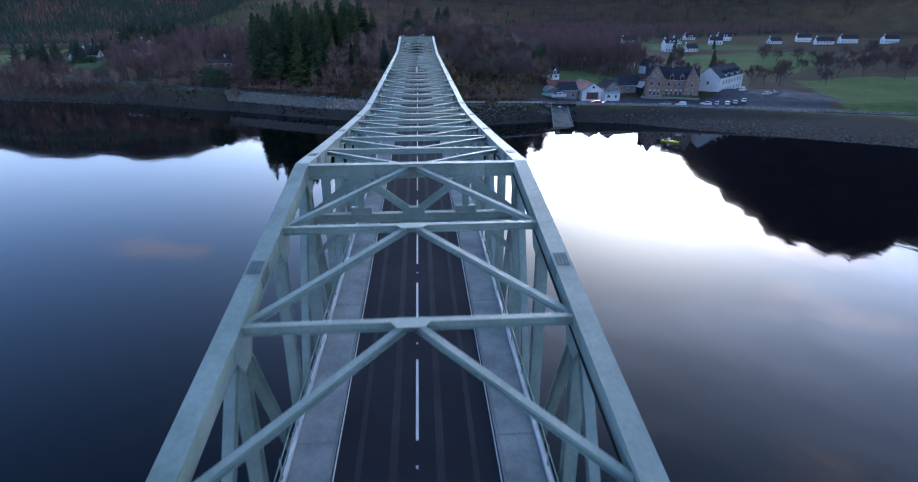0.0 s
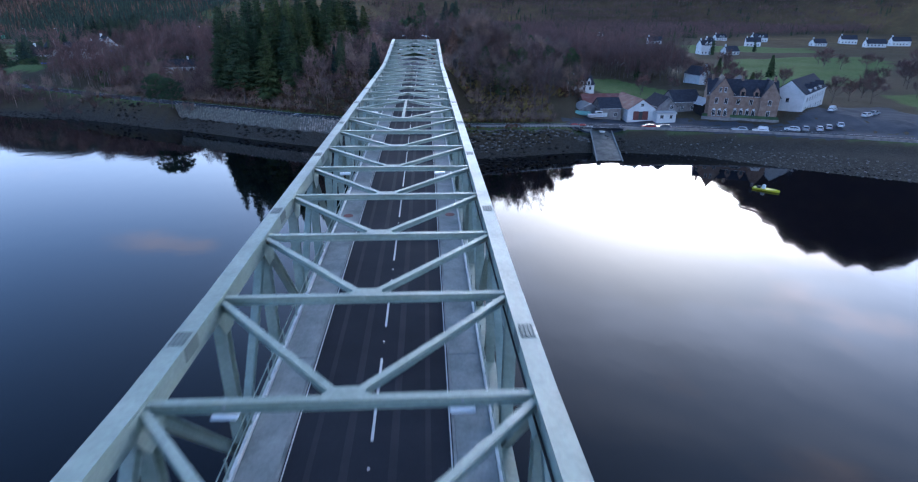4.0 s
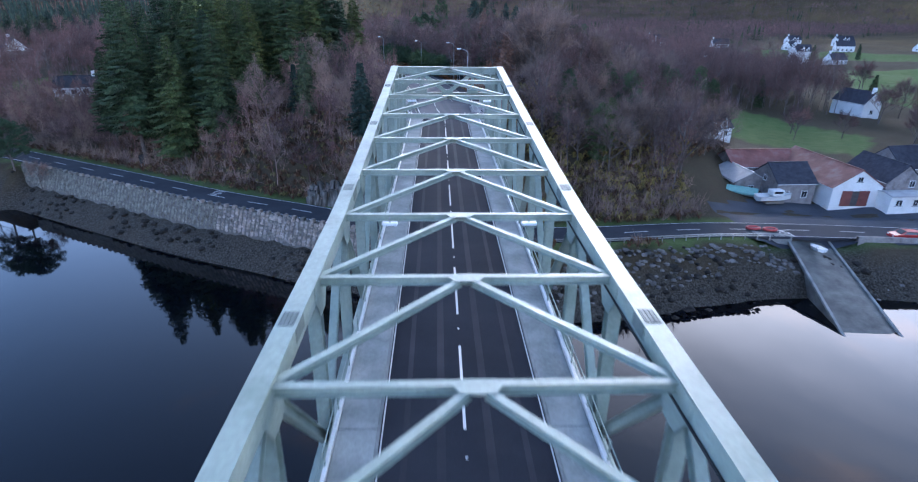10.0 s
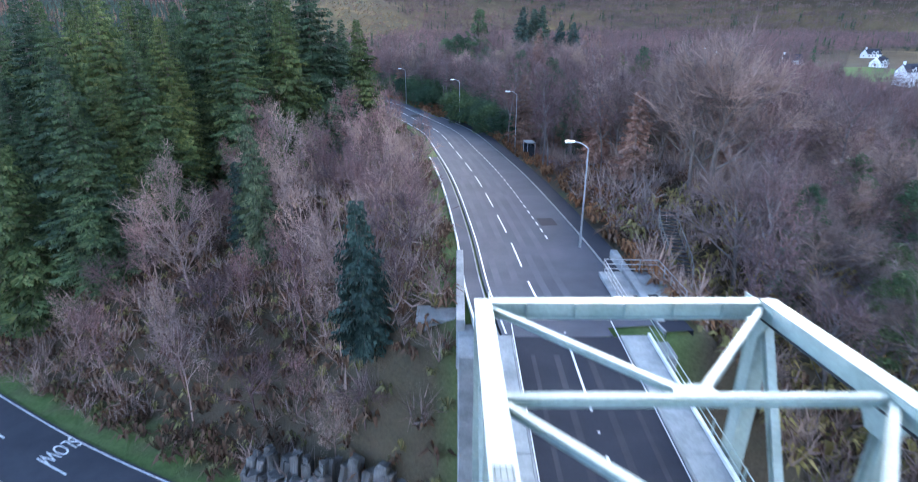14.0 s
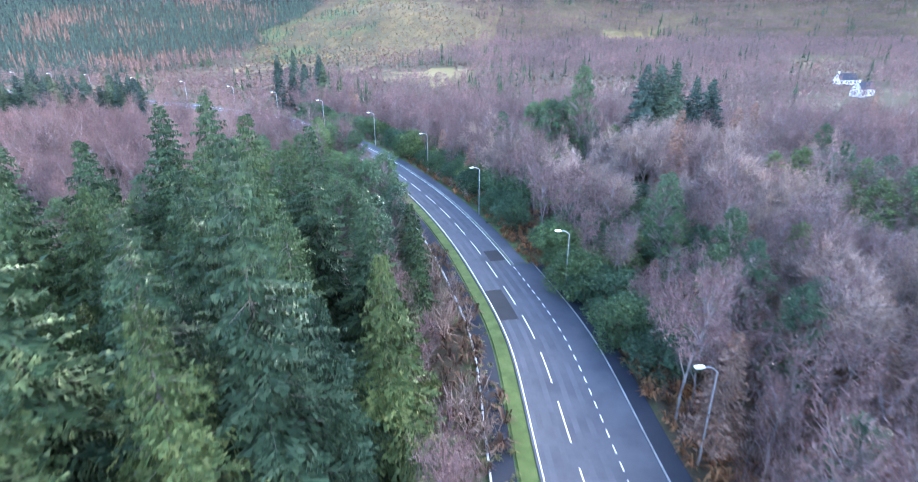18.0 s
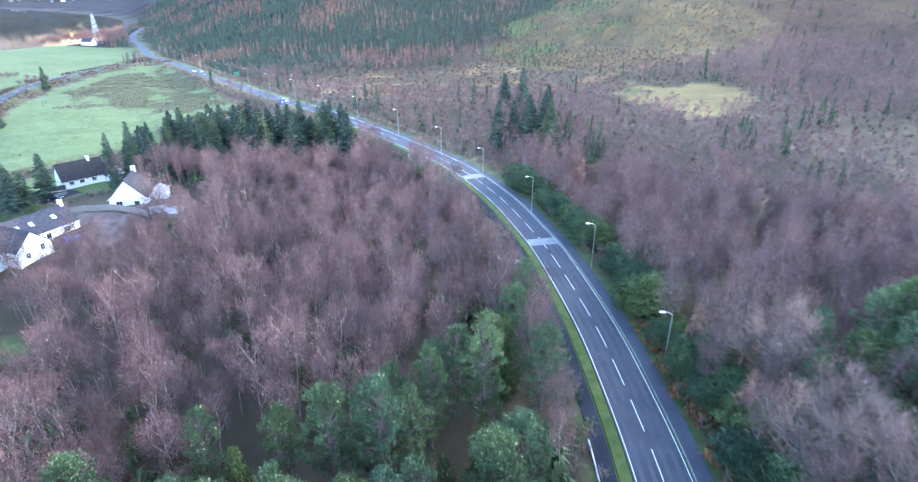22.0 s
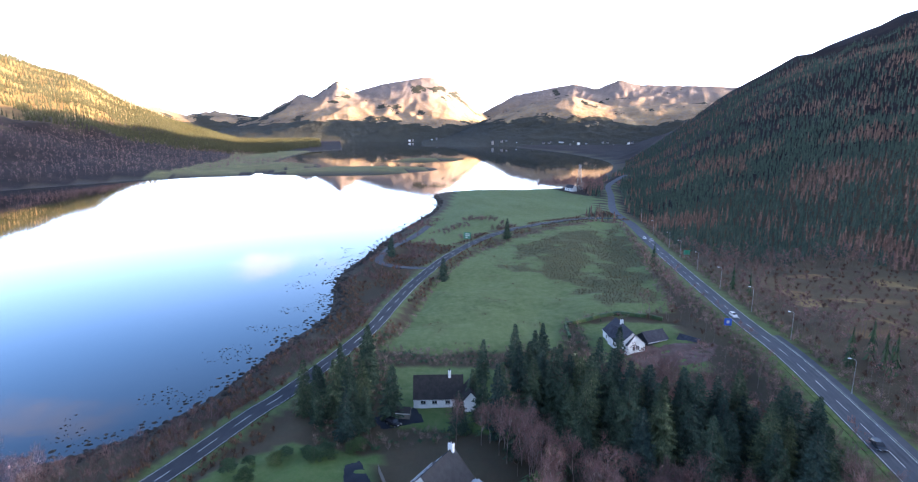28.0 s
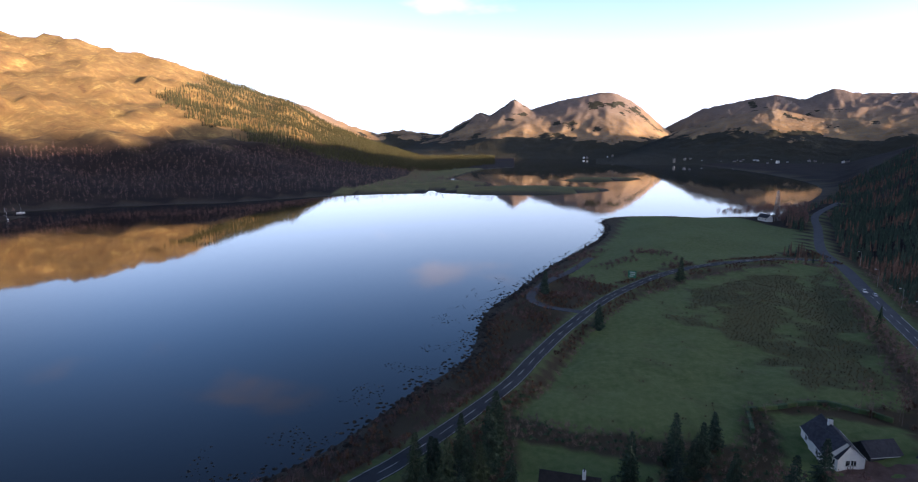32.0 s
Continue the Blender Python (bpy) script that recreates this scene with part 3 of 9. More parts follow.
MEADOW = [(-116, 650), (-88, 618), (-50, 612), (-44, 655), (-60, 706), (-118, 692)]
RUSH_PATCH = [(-424, 496), (-458, 546), (-470, 594), (-400, 566), (-335, 538), (-282, 508), (-280, 494), (-335, 490), (-360, 478)]


def rushy(x, y):
    """Wet rushy ground in the big field: 0 to 1."""
    w = waves(x, y, 31, 26, 4)
    return inside(BIG_FIELD, x, y) * np.clip(inside(RUSH_PATCH, x + 10 * waves(x, y, 36, 40, 2), y + 10 * waves(x, y, 37, 40, 2)) * step01(-0.75, -0.1, w) + 0.3 * step01(0.25, 0.55, w), 0, 1)


def cover(x, y, z):
    """Grass, moor, beach and dark heather with hill shade painted in, each 0 to 1."""
    d = inland(x, y)
    r = np.hypot(x - PLAIN_EYE[0], y - PLAIN_EYE[1])
    g = np.zeros(np.shape(x))
    for poly in [BIG_FIELD, SHORE_FIELD, *VILLAGE_FIELDS, *GARDENS]:
        g = np.where(inside(poly, x, y), 1.0, g)
    near, _, _ = line_near(MAIN, x, y)
    low, _, _ = line_near(LOWER, x, y)
    g = np.where(((near < 7.5) | (low < 5.5)) & (d > 5), np.maximum(g, 0.85), g)
    rush = rushy(x, y)
    g = g * (1 - 0.6 * rush)
    m = np.zeros(np.shape(x))
    m = np.where((r > 420) & (g == 0) & ~inside(BIG_FIELD, x, y) & (z > 5), step01(380, 620, r) * (0.30 + 0.25 * waves(x, y, 33, 300, 3)), m)
    m = m * (1 - 0.85 * planted(x, y) * (z < 330))
    # the far hill's bright moor starts only above the shade line
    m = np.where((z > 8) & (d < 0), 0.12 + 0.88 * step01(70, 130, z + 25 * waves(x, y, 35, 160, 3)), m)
    mead = inside(MEADOW, x + 16 * waves(x, y, 38, 45, 3), y + 16 * waves(x, y, 39, 45, 3))
    g, m = np.where(mead, 0.6, g), np.where(mead, 0.55, m)
    spit = (d < 0) & (z > 1.5) & (z < 8) & (r > 900) & (r < 1900) & (y > 100)
    g, m = np.where(spit, 0.8, g), np.where(spit, 0.3, m)
    fell = inside(FELLED, x + 14 * waves(x, y, 101, 60, 3), y + 14 * waves(x, y, 102, 60, 3))
    lush = step01(0.0, 0.5, waves(x, y, 103, 80, 3) - (x + 230) / 130)
    g, m = np.where(fell, 0.08 + 0.5 * lush, g), np.where(fell, (0.12 + 0.35 * step01(-0.1, 0.5, waves(x, y, 110, 34, 4))) * (1 - lush), m)
    open_moor = inside(OPEN_MOOR, x + 12 * waves(x, y, 104, 50, 3), y + 12 * waves(x, y, 105, 50, 3))
    m = np.where(open_moor, 0.08 + 0.5 * step01(0.3, 0.5, waves(x, y, 106, 45, 3)), m)
    for poly in STRAW_MEADOWS:
        mead = inside(poly, x + 14 * waves(x, y, 38, 45, 3), y + 14 * waves(x, y, 39, 45, 3))
        g, m = np.where(mead, 0.5, g), np.where(mead, 0.8, m)
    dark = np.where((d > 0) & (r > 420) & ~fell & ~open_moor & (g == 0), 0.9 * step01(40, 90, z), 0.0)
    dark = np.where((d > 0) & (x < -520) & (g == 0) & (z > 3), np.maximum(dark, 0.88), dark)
    # shade painted on the far shore's lower slopes, up to about 100 m
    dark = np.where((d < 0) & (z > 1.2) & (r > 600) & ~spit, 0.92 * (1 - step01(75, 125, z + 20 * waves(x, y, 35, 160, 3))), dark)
    b = np.where(x < -150, 1 - step01(0.8, 1.7, z), 1 - step01(3.4, 4.8, z))
    b = np.where(r > 700, 1 - step01(0.8, 2.0, z), b)
    return g, np.clip(m, 0, 1), b, dark


def build_ground():
    xs, ys = lines_from(-335, 190, 2.6, (-4900, 3000)), lines_from(200, 620, 2.6, (-3000, 3600))
    gx, gy = np.meshgrid(xs, ys)
    z = height(gx, gy)
    nx, ny = len(xs), len(ys)
    verts = np.stack([gx, gy, z], -1).reshape(-1, 3)
    i = (np.arange(ny - 1)[:, None] * nx + np.arange(nx - 1)).ravel()
    ob = link_mesh("ground", verts.tolist(), np.stack([i, i + 1, i + nx + 1, i + nx], -1).tolist(), ground_material())
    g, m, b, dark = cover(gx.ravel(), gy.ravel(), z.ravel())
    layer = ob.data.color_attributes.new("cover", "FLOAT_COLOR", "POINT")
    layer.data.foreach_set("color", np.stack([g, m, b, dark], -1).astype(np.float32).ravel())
    tagged(ob, "winter ground of grass, bracken, moor and dark stony shore", "ground", kind="structure")
    return ob


build_ground()


def water_material():
    m, nt, b = material("loch_water", 0.03)
    b.inputs["Base Color"].default_value = (0.0009, 0.0016, 0.0035, 1)
    b.inputs["IOR"].default_value = 1.33
    b.inputs["Specular IOR Level"].default_value = 0.5
    n = noise_tex(nt, 0.35, 3, 0.55, "World", (1, 0.6, 1))
    calm = ramp(nt, noise_tex(nt, 0.012, 3, 0.5, "World", (1, 2.2, 1)), [(0.4, (0.12, 0.12, 0.12)), (0.65, (1, 1, 1))])
    h = mixed(nt, 1.0, n, calm, "MULTIPLY")
    bumped(nt, b, h, 0.075, 0.25)
    return m


WATER = link_mesh("water", [(-4900, -3000, 0), (3000, -3000, 0), (3000, 3600, 0), (-4900, 3600, 0)], [(0, 1, 2, 3)], water_material(), False)
tagged(WATER, "calm dark blue water of a sea loch", "water", kind="structure")


def mountain_material():
    m, nt, b = material("mountain", 0.95)
    b.inputs["Specular IOR Level"].default_value = 0.1
    n1, n2 = noise_tex(nt, 0.006, 7, 0.6, "World"), noise_tex(nt, 0.05, 6, 0.7, "World")
    g = nt.nodes.new("ShaderNodeNewGeometry")
    sep = nt.nodes.new("ShaderNodeSeparateXYZ")
    nt.links.new(g.outputs["Position"], sep.inputs[0])
    low = ramp(nt, n1, [(0.3, (0.10, 0.065, 0.036)), (0.5, (0.28, 0.17, 0.085)), (0.7, (0.40, 0.26, 0.13))])
    col = mixed(nt, ramp(nt, n2, [(0.42, (0, 0, 0)), (0.7, (0.8, 0.8, 0.8))]), low, (0.19, 0.165, 0.15))
    mp = nt.nodes.new("ShaderNodeMapRange")
    mp.inputs[1].default_value, mp.inputs[2].default_value = 130, 330
    nt.links.new(sep.outputs[2], mp.inputs[0])
    col = mixed(nt, mp.outputs[0], col, mixed(nt, n2, (0.12, 0.085, 0.075), (0.24, 0.185, 0.16)))
    woods = nt.nodes.new("ShaderNodeMapRange")
    woods.inputs[1].default_value, woods.inputs[2].default_value, woods.inputs[3].default_value, woods.inputs[4].default_value = 20, 150, 0.8, 0.4
    nt.links.new(sep.outputs[2], woods.inputs[0])
    under = nt.nodes.new("ShaderNodeMath")
    under.operation = "LESS_THAN"
    nt.links.new(noise_tex(nt, 0.0045, 6, 0.62, "World"), under.inputs[0])
    nt.links.new(woods.outputs[0], under.inputs[1])
    col = mixed(nt, under.outputs[0], col, (0.035, 0.034, 0.026))
    nt.links.new(col, b.inputs["Base Color"])
    bumped(nt, b, n2, 1.0, 8.0)
    return m


MOUNTAIN = mountain_material()


def mountain(name, crest, foot, ridge, seed, label, back=0.35, rugged=0.042):
    """A massif: its skyline as bearings and heights, the distances of its foot and its ridge."""
    a0, a1 = crest[0][0], crest[-1][0]
    az = np.arange(a0, a1 + 0.01, 0.16)
    rows = np.concatenate([np.linspace(0, 1, 46), np.linspace(1.06, 1.5, 8)])
    u, a = np.meshgrid(rows, az, indexing="ij")
    r = foot + (ridge - foot) * u
    x, y = PLAIN_EYE[0] - r * np.sin(np.radians(a)), PLAIN_EYE[1] + r * np.cos(np.radians(a))
    sharp = table(crest, a)
    broad = np.mean([table(crest, np.clip(a + k, a0, a1)) for k in np.linspace(-5, 5, 11)], 0)
    mid = np.mean([table(crest, np.clip(a + k, a0, a1)) for k in np.linspace(-1.6, 1.6, 7)], 0)
    w = np.clip(u, 0, 1)
    angle = np.where(w < 0.75, broad + (mid - broad) * (w / 0.75) ** 2, mid + (sharp - mid) * (np.maximum(w - 0.75, 0) / 0.25) ** 1.5)
    angle = np.where(u > 1, sharp + (broad - sharp) * (u - 1) * 2, angle)
    top = 90 + ridge * np.tan(np.radians(angle))
    shape = np.where(u < 1, u ** 1.35, 1 - back * (u - 1) * 2)
    crag = waves(x, y, seed, 900, 5, True) * rugged * 1.2 + waves(x, y, seed + 1, 300, 4, True) * rugged * 0.5
    z = top * (shape + crag * np.sin(np.pi * np.clip(u, 0, 1)) * 1.5) + waves(x, y, seed + 2, 140, 4, True) * 7 * np.clip(u, 0, 1)
    z = np.where(u == 0, -3, z)
    nr, na = u.shape
    i = (np.arange(nr - 1)[:, None] * na + np.arange(na - 1)).ravel()
    ob = link_mesh(name, np.stack([x, y, z], -1).reshape(-1, 3).tolist(), np.stack([i, i + 1, i + na + 1, i + na], -1).tolist(), MOUNTAIN)
    return tagged(ob, label, "mountain", kind="structure")


mountain("mountain_pap", [(70, -1), (73.5, 1.0), (76.4, 3.5), (77.6, 4.25), (78.6, 4.6), (79.8, 4.65), (81.2, 4.4), (83.5, 4.0), (86.4, 3.15), (88.1, 4.2), (90.5, 2.6), (91.4, 3.0), (95.2, 0.85), (98.8, -0.35), (103, -1)], 3000, 4300, 41, "rocky sunlit mountain with a pointed summit above the loch", rugged=0.026)
mountain("mountain_south", [(44, 2.2), (54.7, 2.1), (61.2, 1.8), (64.8, 2.75), (68, 2.4), (72.9, 0.85), (77.6, -1.3), (80, -1.4)], 2350, 3300, 51, "brown heather hill above the far shore of the loch")
mountain("mountain_snow", [(46, 3.2), (54.9, 3.7), (58.6, 3.85), (60.6, 4.3), (62.7, 3.5), (64.9, 4.0), (70.5, 3.0), (73.5, 1.4), (76, 0)], 3500, 4600, 61, "distant ridge with a dusting of snow on its summits")
mountain("mountain_far", [(90, 0.3), (96.4, 0.8), (99.4, 1.25), (101.7, 0.8), (104.6, 1.7), (108.5, 3.5), (112, 4), (118, 3)], 3700, 4650, 71, "hazy distant hills behind the head of the loch")

# ---- building helpers ----
def part(name, bm, mat, parent=None, label=""):
    me = bpy.data.meshes.new(name)
    bm.to_mesh(me)
    bm.free()
    me.materials.append(mat)
    ob = new(name, me)
    if parent is not None:
        ob.parent = parent
    if label:
        ob["label"] = label
    return ob


def thing(name, label, category, at=(0, 0, 0), group="", kind=""):
    ob = new(name)
    ob.location = at
    return tagged(ob, label, category, group, kind)


def add_box(bm, size, centre=(0, 0, 0), turn=None):
    m = Matrix.Translation(centre) @ (turn.to_4x4() if turn is not None else Matrix.Identity(4)) @ Matrix.Diagonal((*size, 1))
    bmesh.ops.create_cube(bm, size=1, matrix=m)


def add_beam(bm, a, b, width, depth, up=(0, 0, 1)):
    """A bar from a to b; depth lies along up."""
    a, b = Vector(a), Vector(b)
    way = (b - a).normalized()
    side = way.cross(Vector(up))
    if side.length < 1e-4:
        side = Vector((1, 0, 0))
    side.normalize()
    top = side.cross(way)
    m = Matrix((side * width, way * (b - a).length, top * depth)).transposed().to_4x4()
    m.translation = (a + b) / 2
    bmesh.ops.create_cube(bm, size=1, matrix=m)


def add_h_beam(bm, a, b, width, depth, up=(0, 0, 1), plate=0.05):
    """A rolled section: two flanges and a web."""
    a, b, u = Vector(a), Vector(b), Vector(up).normalized()
    way = (b - a).normalized()
    u = (u - way * u.dot(way)).normalized()
    s = way.cross(u)
    w, d, k = width / 2, depth / 2, plate / 2
    outline = [(-w, -d), (w, -d), (w, -d + plate), (k, -d + plate), (k, d - plate), (w, d - plate), (w, d), (-w, d), (-w, d - plate), (-k, d - plate), (-k, -d + plate), (-w, -d + plate)]
    ends = [[bm.verts.new(e + s * x + u * z) for x, z in outline] for e in (a, b)]
    n = len(outline)
    for i in range(n):
        j = (i + 1) % n
        bm.faces.new((ends[0][i], ends[0][j], ends[1][j], ends[1][i]))
    for q in (ends[0][::-1], ends[1]):
        bm.faces.new((q[0], q[1], q[2], q[11]) if q is ends[1] else (q[0], q[9], q[10], q[11]))
        if q is ends[1]:
            bm.faces.new((q[2], q[3], q[10], q[11]))
            bm.faces.new((q[3], q[4], q[9], q[10]))
            bm.faces.new((q[4], q[5], q[8], q[9]))
            bm.faces.new((q[5], q[6], q[7], q[8]))
        else:
            bm.faces.new((q[0], q[1], q[8], q[9]))
            bm.faces.new((q[1], q[2], q[7], q[8]))
            bm.faces.new((q[2], q[3], q[6], q[7]))
            bm.faces.new((q[3], q[4], q[5], q[6]))


def box_bm(size, centre=(0, 0, 0), bevel=0.0):
    bm = bmesh.new()
    add_box(bm, size, centre)
    if bevel:
        bmesh.ops.bevel(bm, geom=bm.edges[:], offset=bevel, segments=1, affect="EDGES")
    return bm


# ---- the bridge ----
MID_X, HALF = -1.36, 5.8
DECK_Z, PANEL = 22.1, 6.536
NORTH_PEAK, SOUTH_PEAK = 25.8, 208.8


def chord_z(y):
    """Height of the top chord."""
    if y > SOUTH_PEAK:
        return 31.65 - (y - SOUTH_PEAK) * 0.115
    if y < NORTH_PEAK:
        return 31.65 - (NORTH_PEAK - y) * 0.15
    e = min(y - NORTH_PEAK, SOUTH_PEAK - y)
    return 28.5 + 3.15 * max(0.0, 1 - e / 42.0) ** 1.2


def chord_low(y):
    e = min(abs(y - NORTH_PEAK), abs(SOUTH_PEAK - y))
    return 20.4 - 5.5 * max(0.0, 1 - e / 38.0) ** 1.5


def build_bridge():
    bridge = thing("truss_bridge", "pale green painted steel truss road bridge over the loch", "bridge")
    north = [NORTH_PEAK - PANEL * k for k in range(6, 0, -1)]
    main = [NORTH_PEAK + PANEL * k for k in range(29)]
    south = [SOUTH_PEAK + 7.1 * k for k in (1, 2)]
    nodes = north + main + south
    mid = (NORTH_PEAK + SOUTH_PEAK) / 2
    for s in (-1, 1):
        x = MID_X + s * HALF
        inn = MID_X + s * (HALF - 0.32)
        # chords, a piece from node to node
        for a, b in zip(nodes[:-1], nodes[1:]):
            bm = bmesh.new()
            za, zb = chord_z(a), chord_z(b)
            add_beam(bm, (x, a, za - 0.4), (x, b, zb - 0.4), 0.62, 0.82)
            add_beam(bm, (x + s * 0.0, a, za + 0.012), (x, b, zb + 0.012), 0.70, 0.03)
            part("top_chord", bm, STEEL, bridge)
            bm = bmesh.new()
            add_beam(bm, (x, a, chord_low(a)), (x, b, chord_low(b)), 0.6, 0.6)
            part("bottom_chord", bm, STEEL, bridge)
        # splice plates on every second panel
        for k, (a, b) in enumerate(zip(nodes[:-1], nodes[1:])):
            if k % 2 == 0:
                y0 = a + 0.42 * (b - a)
                y1 = y0 + 0.85
                f = lambda y: chord_z(a) + (chord_z(b) - chord_z(a)) * (y - a) / (b - a)
                bm = bmesh.new()
                add_beam(bm, (x, y0, f(y0) + 0.04), (x, y1, f(y1) + 0.04), 0.5, 0.022)
                for q in range(6):
                    for px in (-0.2, -0.07, 0.07, 0.2):
                        yy = y0 + 0.08 + q * 0.137
                        add_box(bm, (0.035, 0.035, 0.03), (x + px, yy, f(yy) + 0.06))
                add_beam(bm, (x - s * 0.325, y0 - 0.1, f(y0) - 0.3), (x - s * 0.325, y1 + 0.1, f(y1) - 0.3), 0.02, 0.5)
                part("splice_plate", bm, STEEL_PLATE, bridge, "dark bolted splice plate")
        # posts and diagonals
        for k, y in enumerate(nodes):
            low, top = chord_low(y), chord_z(y) - 0.55
            tower = abs(y - NORTH_PEAK) < 0.1 or abs(y - SOUTH_PEAK) < 0.1
            end = k in (0, len(nodes) - 1)
            bm = bmesh.new()
            if tower or end:
                add_beam(bm, (x, y, low), (x, y, top), 0.55, 0.8, (0, 1, 0))
                add_beam(bm, (x, y - 0.42, low), (x, y - 0.42, top), 0.64, 0.05, (0, 1, 0))
                add_beam(bm, (x, y + 0.42, low), (x, y + 0.42, top), 0.64, 0.05, (0, 1, 0))
                part("tower_post", bm, STEEL, bridge)
            else:
                add_h_beam(bm, (x, y, low), (x, y, top), 0.5, 0.52, (0, 1, 0), 0.04)
                part("post", bm, STEEL, bridge)
            if k + 1 < len(nodes):
                y2 = nodes[k + 1]
                up = (k - nodes.index(main[0])) % 2 == 0
                bm = bmesh.new()
                a = (x, y, chord_z(y) - 0.4) if up else (x, y, chord_low(y) + 0.2)
                b = (x, y2, chord_low(y2) + 0.2) if up else (x, y2, chord_z(y2) - 0.4)
                add_h_beam(bm, a, b, 0.36, 0.40, (0, 1, 0), 0.035)
                part("diagonal", bm, STEEL, bridge)
            # gusset at the node, on the inner face
            bm = bmesh.new()
            z = chord_z(y)
            pts = [(-1.05, -0.7), (-1.05, -0.08), (1.05, -0.08), (1.05, -0.7), (0.42, -1.6), (-0.42, -1.6)]
            slope = (chord_z(y + 0.5) - chord_z(y - 0.5))
            v0 = [bm.verts.new((inn - s * 0.012, y + p, z + q + slope * p)) for p, q in pts]
            v1 = [bm.verts.new((inn + s * 0.03, y + p, z + q + slope * p)) for p, q in pts]
            bm.faces.new(v0), bm.faces.new(v1[::-1])
            for i in range(6):
                bm.faces.new((v0[i], v1[i], v1[(i + 1) % 6], v0[(i + 1) % 6]))
            bmesh.ops.recalc_face_normals(bm, faces=bm.faces[:])
            part("gusset", bm, STEEL, bridge)
    xl, xr = MID_X - HALF + 0.3, MID_X + HALF - 0.3
    for k, y in enumerate(nodes):
        z = chord_z(y) - 0.32
        tower = abs(y - NORTH_PEAK) < 0.1 or abs(y - SOUTH_PEAK) < 0.1
        end = k in (0, len(nodes) - 1)
        bm = bmesh.new()
        if tower or end:
            add_h_beam(bm, (xl, y, z - 0.1), (xr, y, z - 0.1), 0.5, 0.75, (0, 0, 1), 0.05)
            for px in np.linspace(xl + 1.5, xr - 1.5, 5):
                add_box(bm, (0.04, 0.46, 0.65), (px, y, z - 0.1))
        else:
            add_h_beam(bm, (xl, y, z + 0.02), (xr, y, z + 0.02), 0.28, 0.34, (0, 0, 1), 0.03)
        part("strut", bm, STEEL, bridge)
        if tower:
            # portal frame under the strut
            bm = bmesh.new()
            zl = z - 2.75
            add_h_beam(bm, (xl, y, zl), (xr, y, zl), 0.4, 0.5, (0, 0, 1), 0.04)
            part("portal_strut", bm, STEEL, bridge)
            for px in (-2.85, 2.85):
                bm = bmesh.new()
                add_h_beam(bm, (MID_X + px, y, zl + 0.2), (MID_X + px, y, z - 0.3), 0.34, 0.3, (0, 1, 0), 0.03)
                part("portal_post", bm, STEEL, bridge)
                for zc, h in ((z - 0.62, 0.5), (zl + 0.42, 0.4)):
                    part("portal_gusset", box_bm((1.15, 0.36, h), (MID_X + px, y, zc), 0.03), STEEL, bridge)
            part("portal_gusset", box_bm((1.2, 0.38, 0.55), (MID_X, y, zl + 0.3), 0.03), STEEL, bridge)
            for s in (-1, 1):
                for p, q in (((0.15, zl + 0.3), (2.7, z - 0.5)), ((3.0, z - 0.5), (5.5, zl + 0.25))):
                    bm = bmesh.new()
                    add_h_beam(bm, (MID_X + s * p[0], y, p[1]), (MID_X + s * q[0], y, q[1]), 0.36, 0.32, (0, 1, 0), 0.03)
                    part("portal_brace", bm, STEEL, bridge)
                bm = bmesh.new()
                add_h_beam(bm, (MID_X + s * 3.3, y, zl - 0.1), (MID_X + s * 5.6, y, zl - 2.2), 0.26, 0.28, (0, 1, 0), 0.03)
                part("knee_brace", bm, STEEL, bridge)
    # lateral bracing: each bay's apex lies on the strut nearer a tower, and they meet at mid-span
    for a, b in zip(nodes[:-1], nodes[1:]):
        c = (a + b) / 2
        apex_first = (c > SOUTH_PEAK) or (NORTH_PEAK < c < mid)
        ya, yb = (a, b) if apex_first else (b, a)
        for s in (-1, 1):
            bm = bmesh.new()
            w = 0.25 if yb > ya else -0.25
            add_h_beam(bm, (MID_X + s * 0.25, ya + w, chord_z(ya) - 0.3), (MID_X + s * (HALF - 0.35), yb - w * 1.2, chord_z(yb) - 0.3), 0.26, 0.26, (0, 0, 1), 0.03)
            part("lateral_brace", bm, STEEL, bridge)
        bm = bmesh.new()
        pts = [(-0.75, 0.0), (-0.45, 1), (0.45, 1), (0.75, 0.0), (0.5, -0.3), (-0.5, -0.3)]
        w = 0.5 if yb > ya else -0.5
        vs = [[bm.verts.new((MID_X + px, ya + w * py, chord_z(ya) - 0.12 - 0.02 * q)) for px, py in pts] for q in (0, 1)]
        bm.faces.new(vs[0]), bm.faces.new(vs[1][::-1])
        for i in range(6):
            bm.faces.new((vs[0][i], vs[1][i], vs[1][(i + 1) % 6], vs[0][(i + 1) % 6]))
        bmesh.ops.recalc_face_normals(bm, faces=bm.faces[:])
        part("apex_plate", bm, STEEL, bridge)
    for a, b in zip(nodes[:-1], nodes[1:]):
        bm = bmesh.new()
        add_beam(bm, (MID_X + HALF - 0.36, a, chord_z(a) - 0.72), (MID_X + HALF - 0.36, b, chord_z(b) - 0.72), 0.06, 0.06)
        part("cable", bm, RUBBER, bridge, "black cable along the top chord")
    bm = bmesh.new()
    add_h_beam(bm, (MID_X, mid - PANEL, 28.2), (MID_X, mid + PANEL, 28.2), 0.26, 0.26, (0, 0, 1), 0.03)
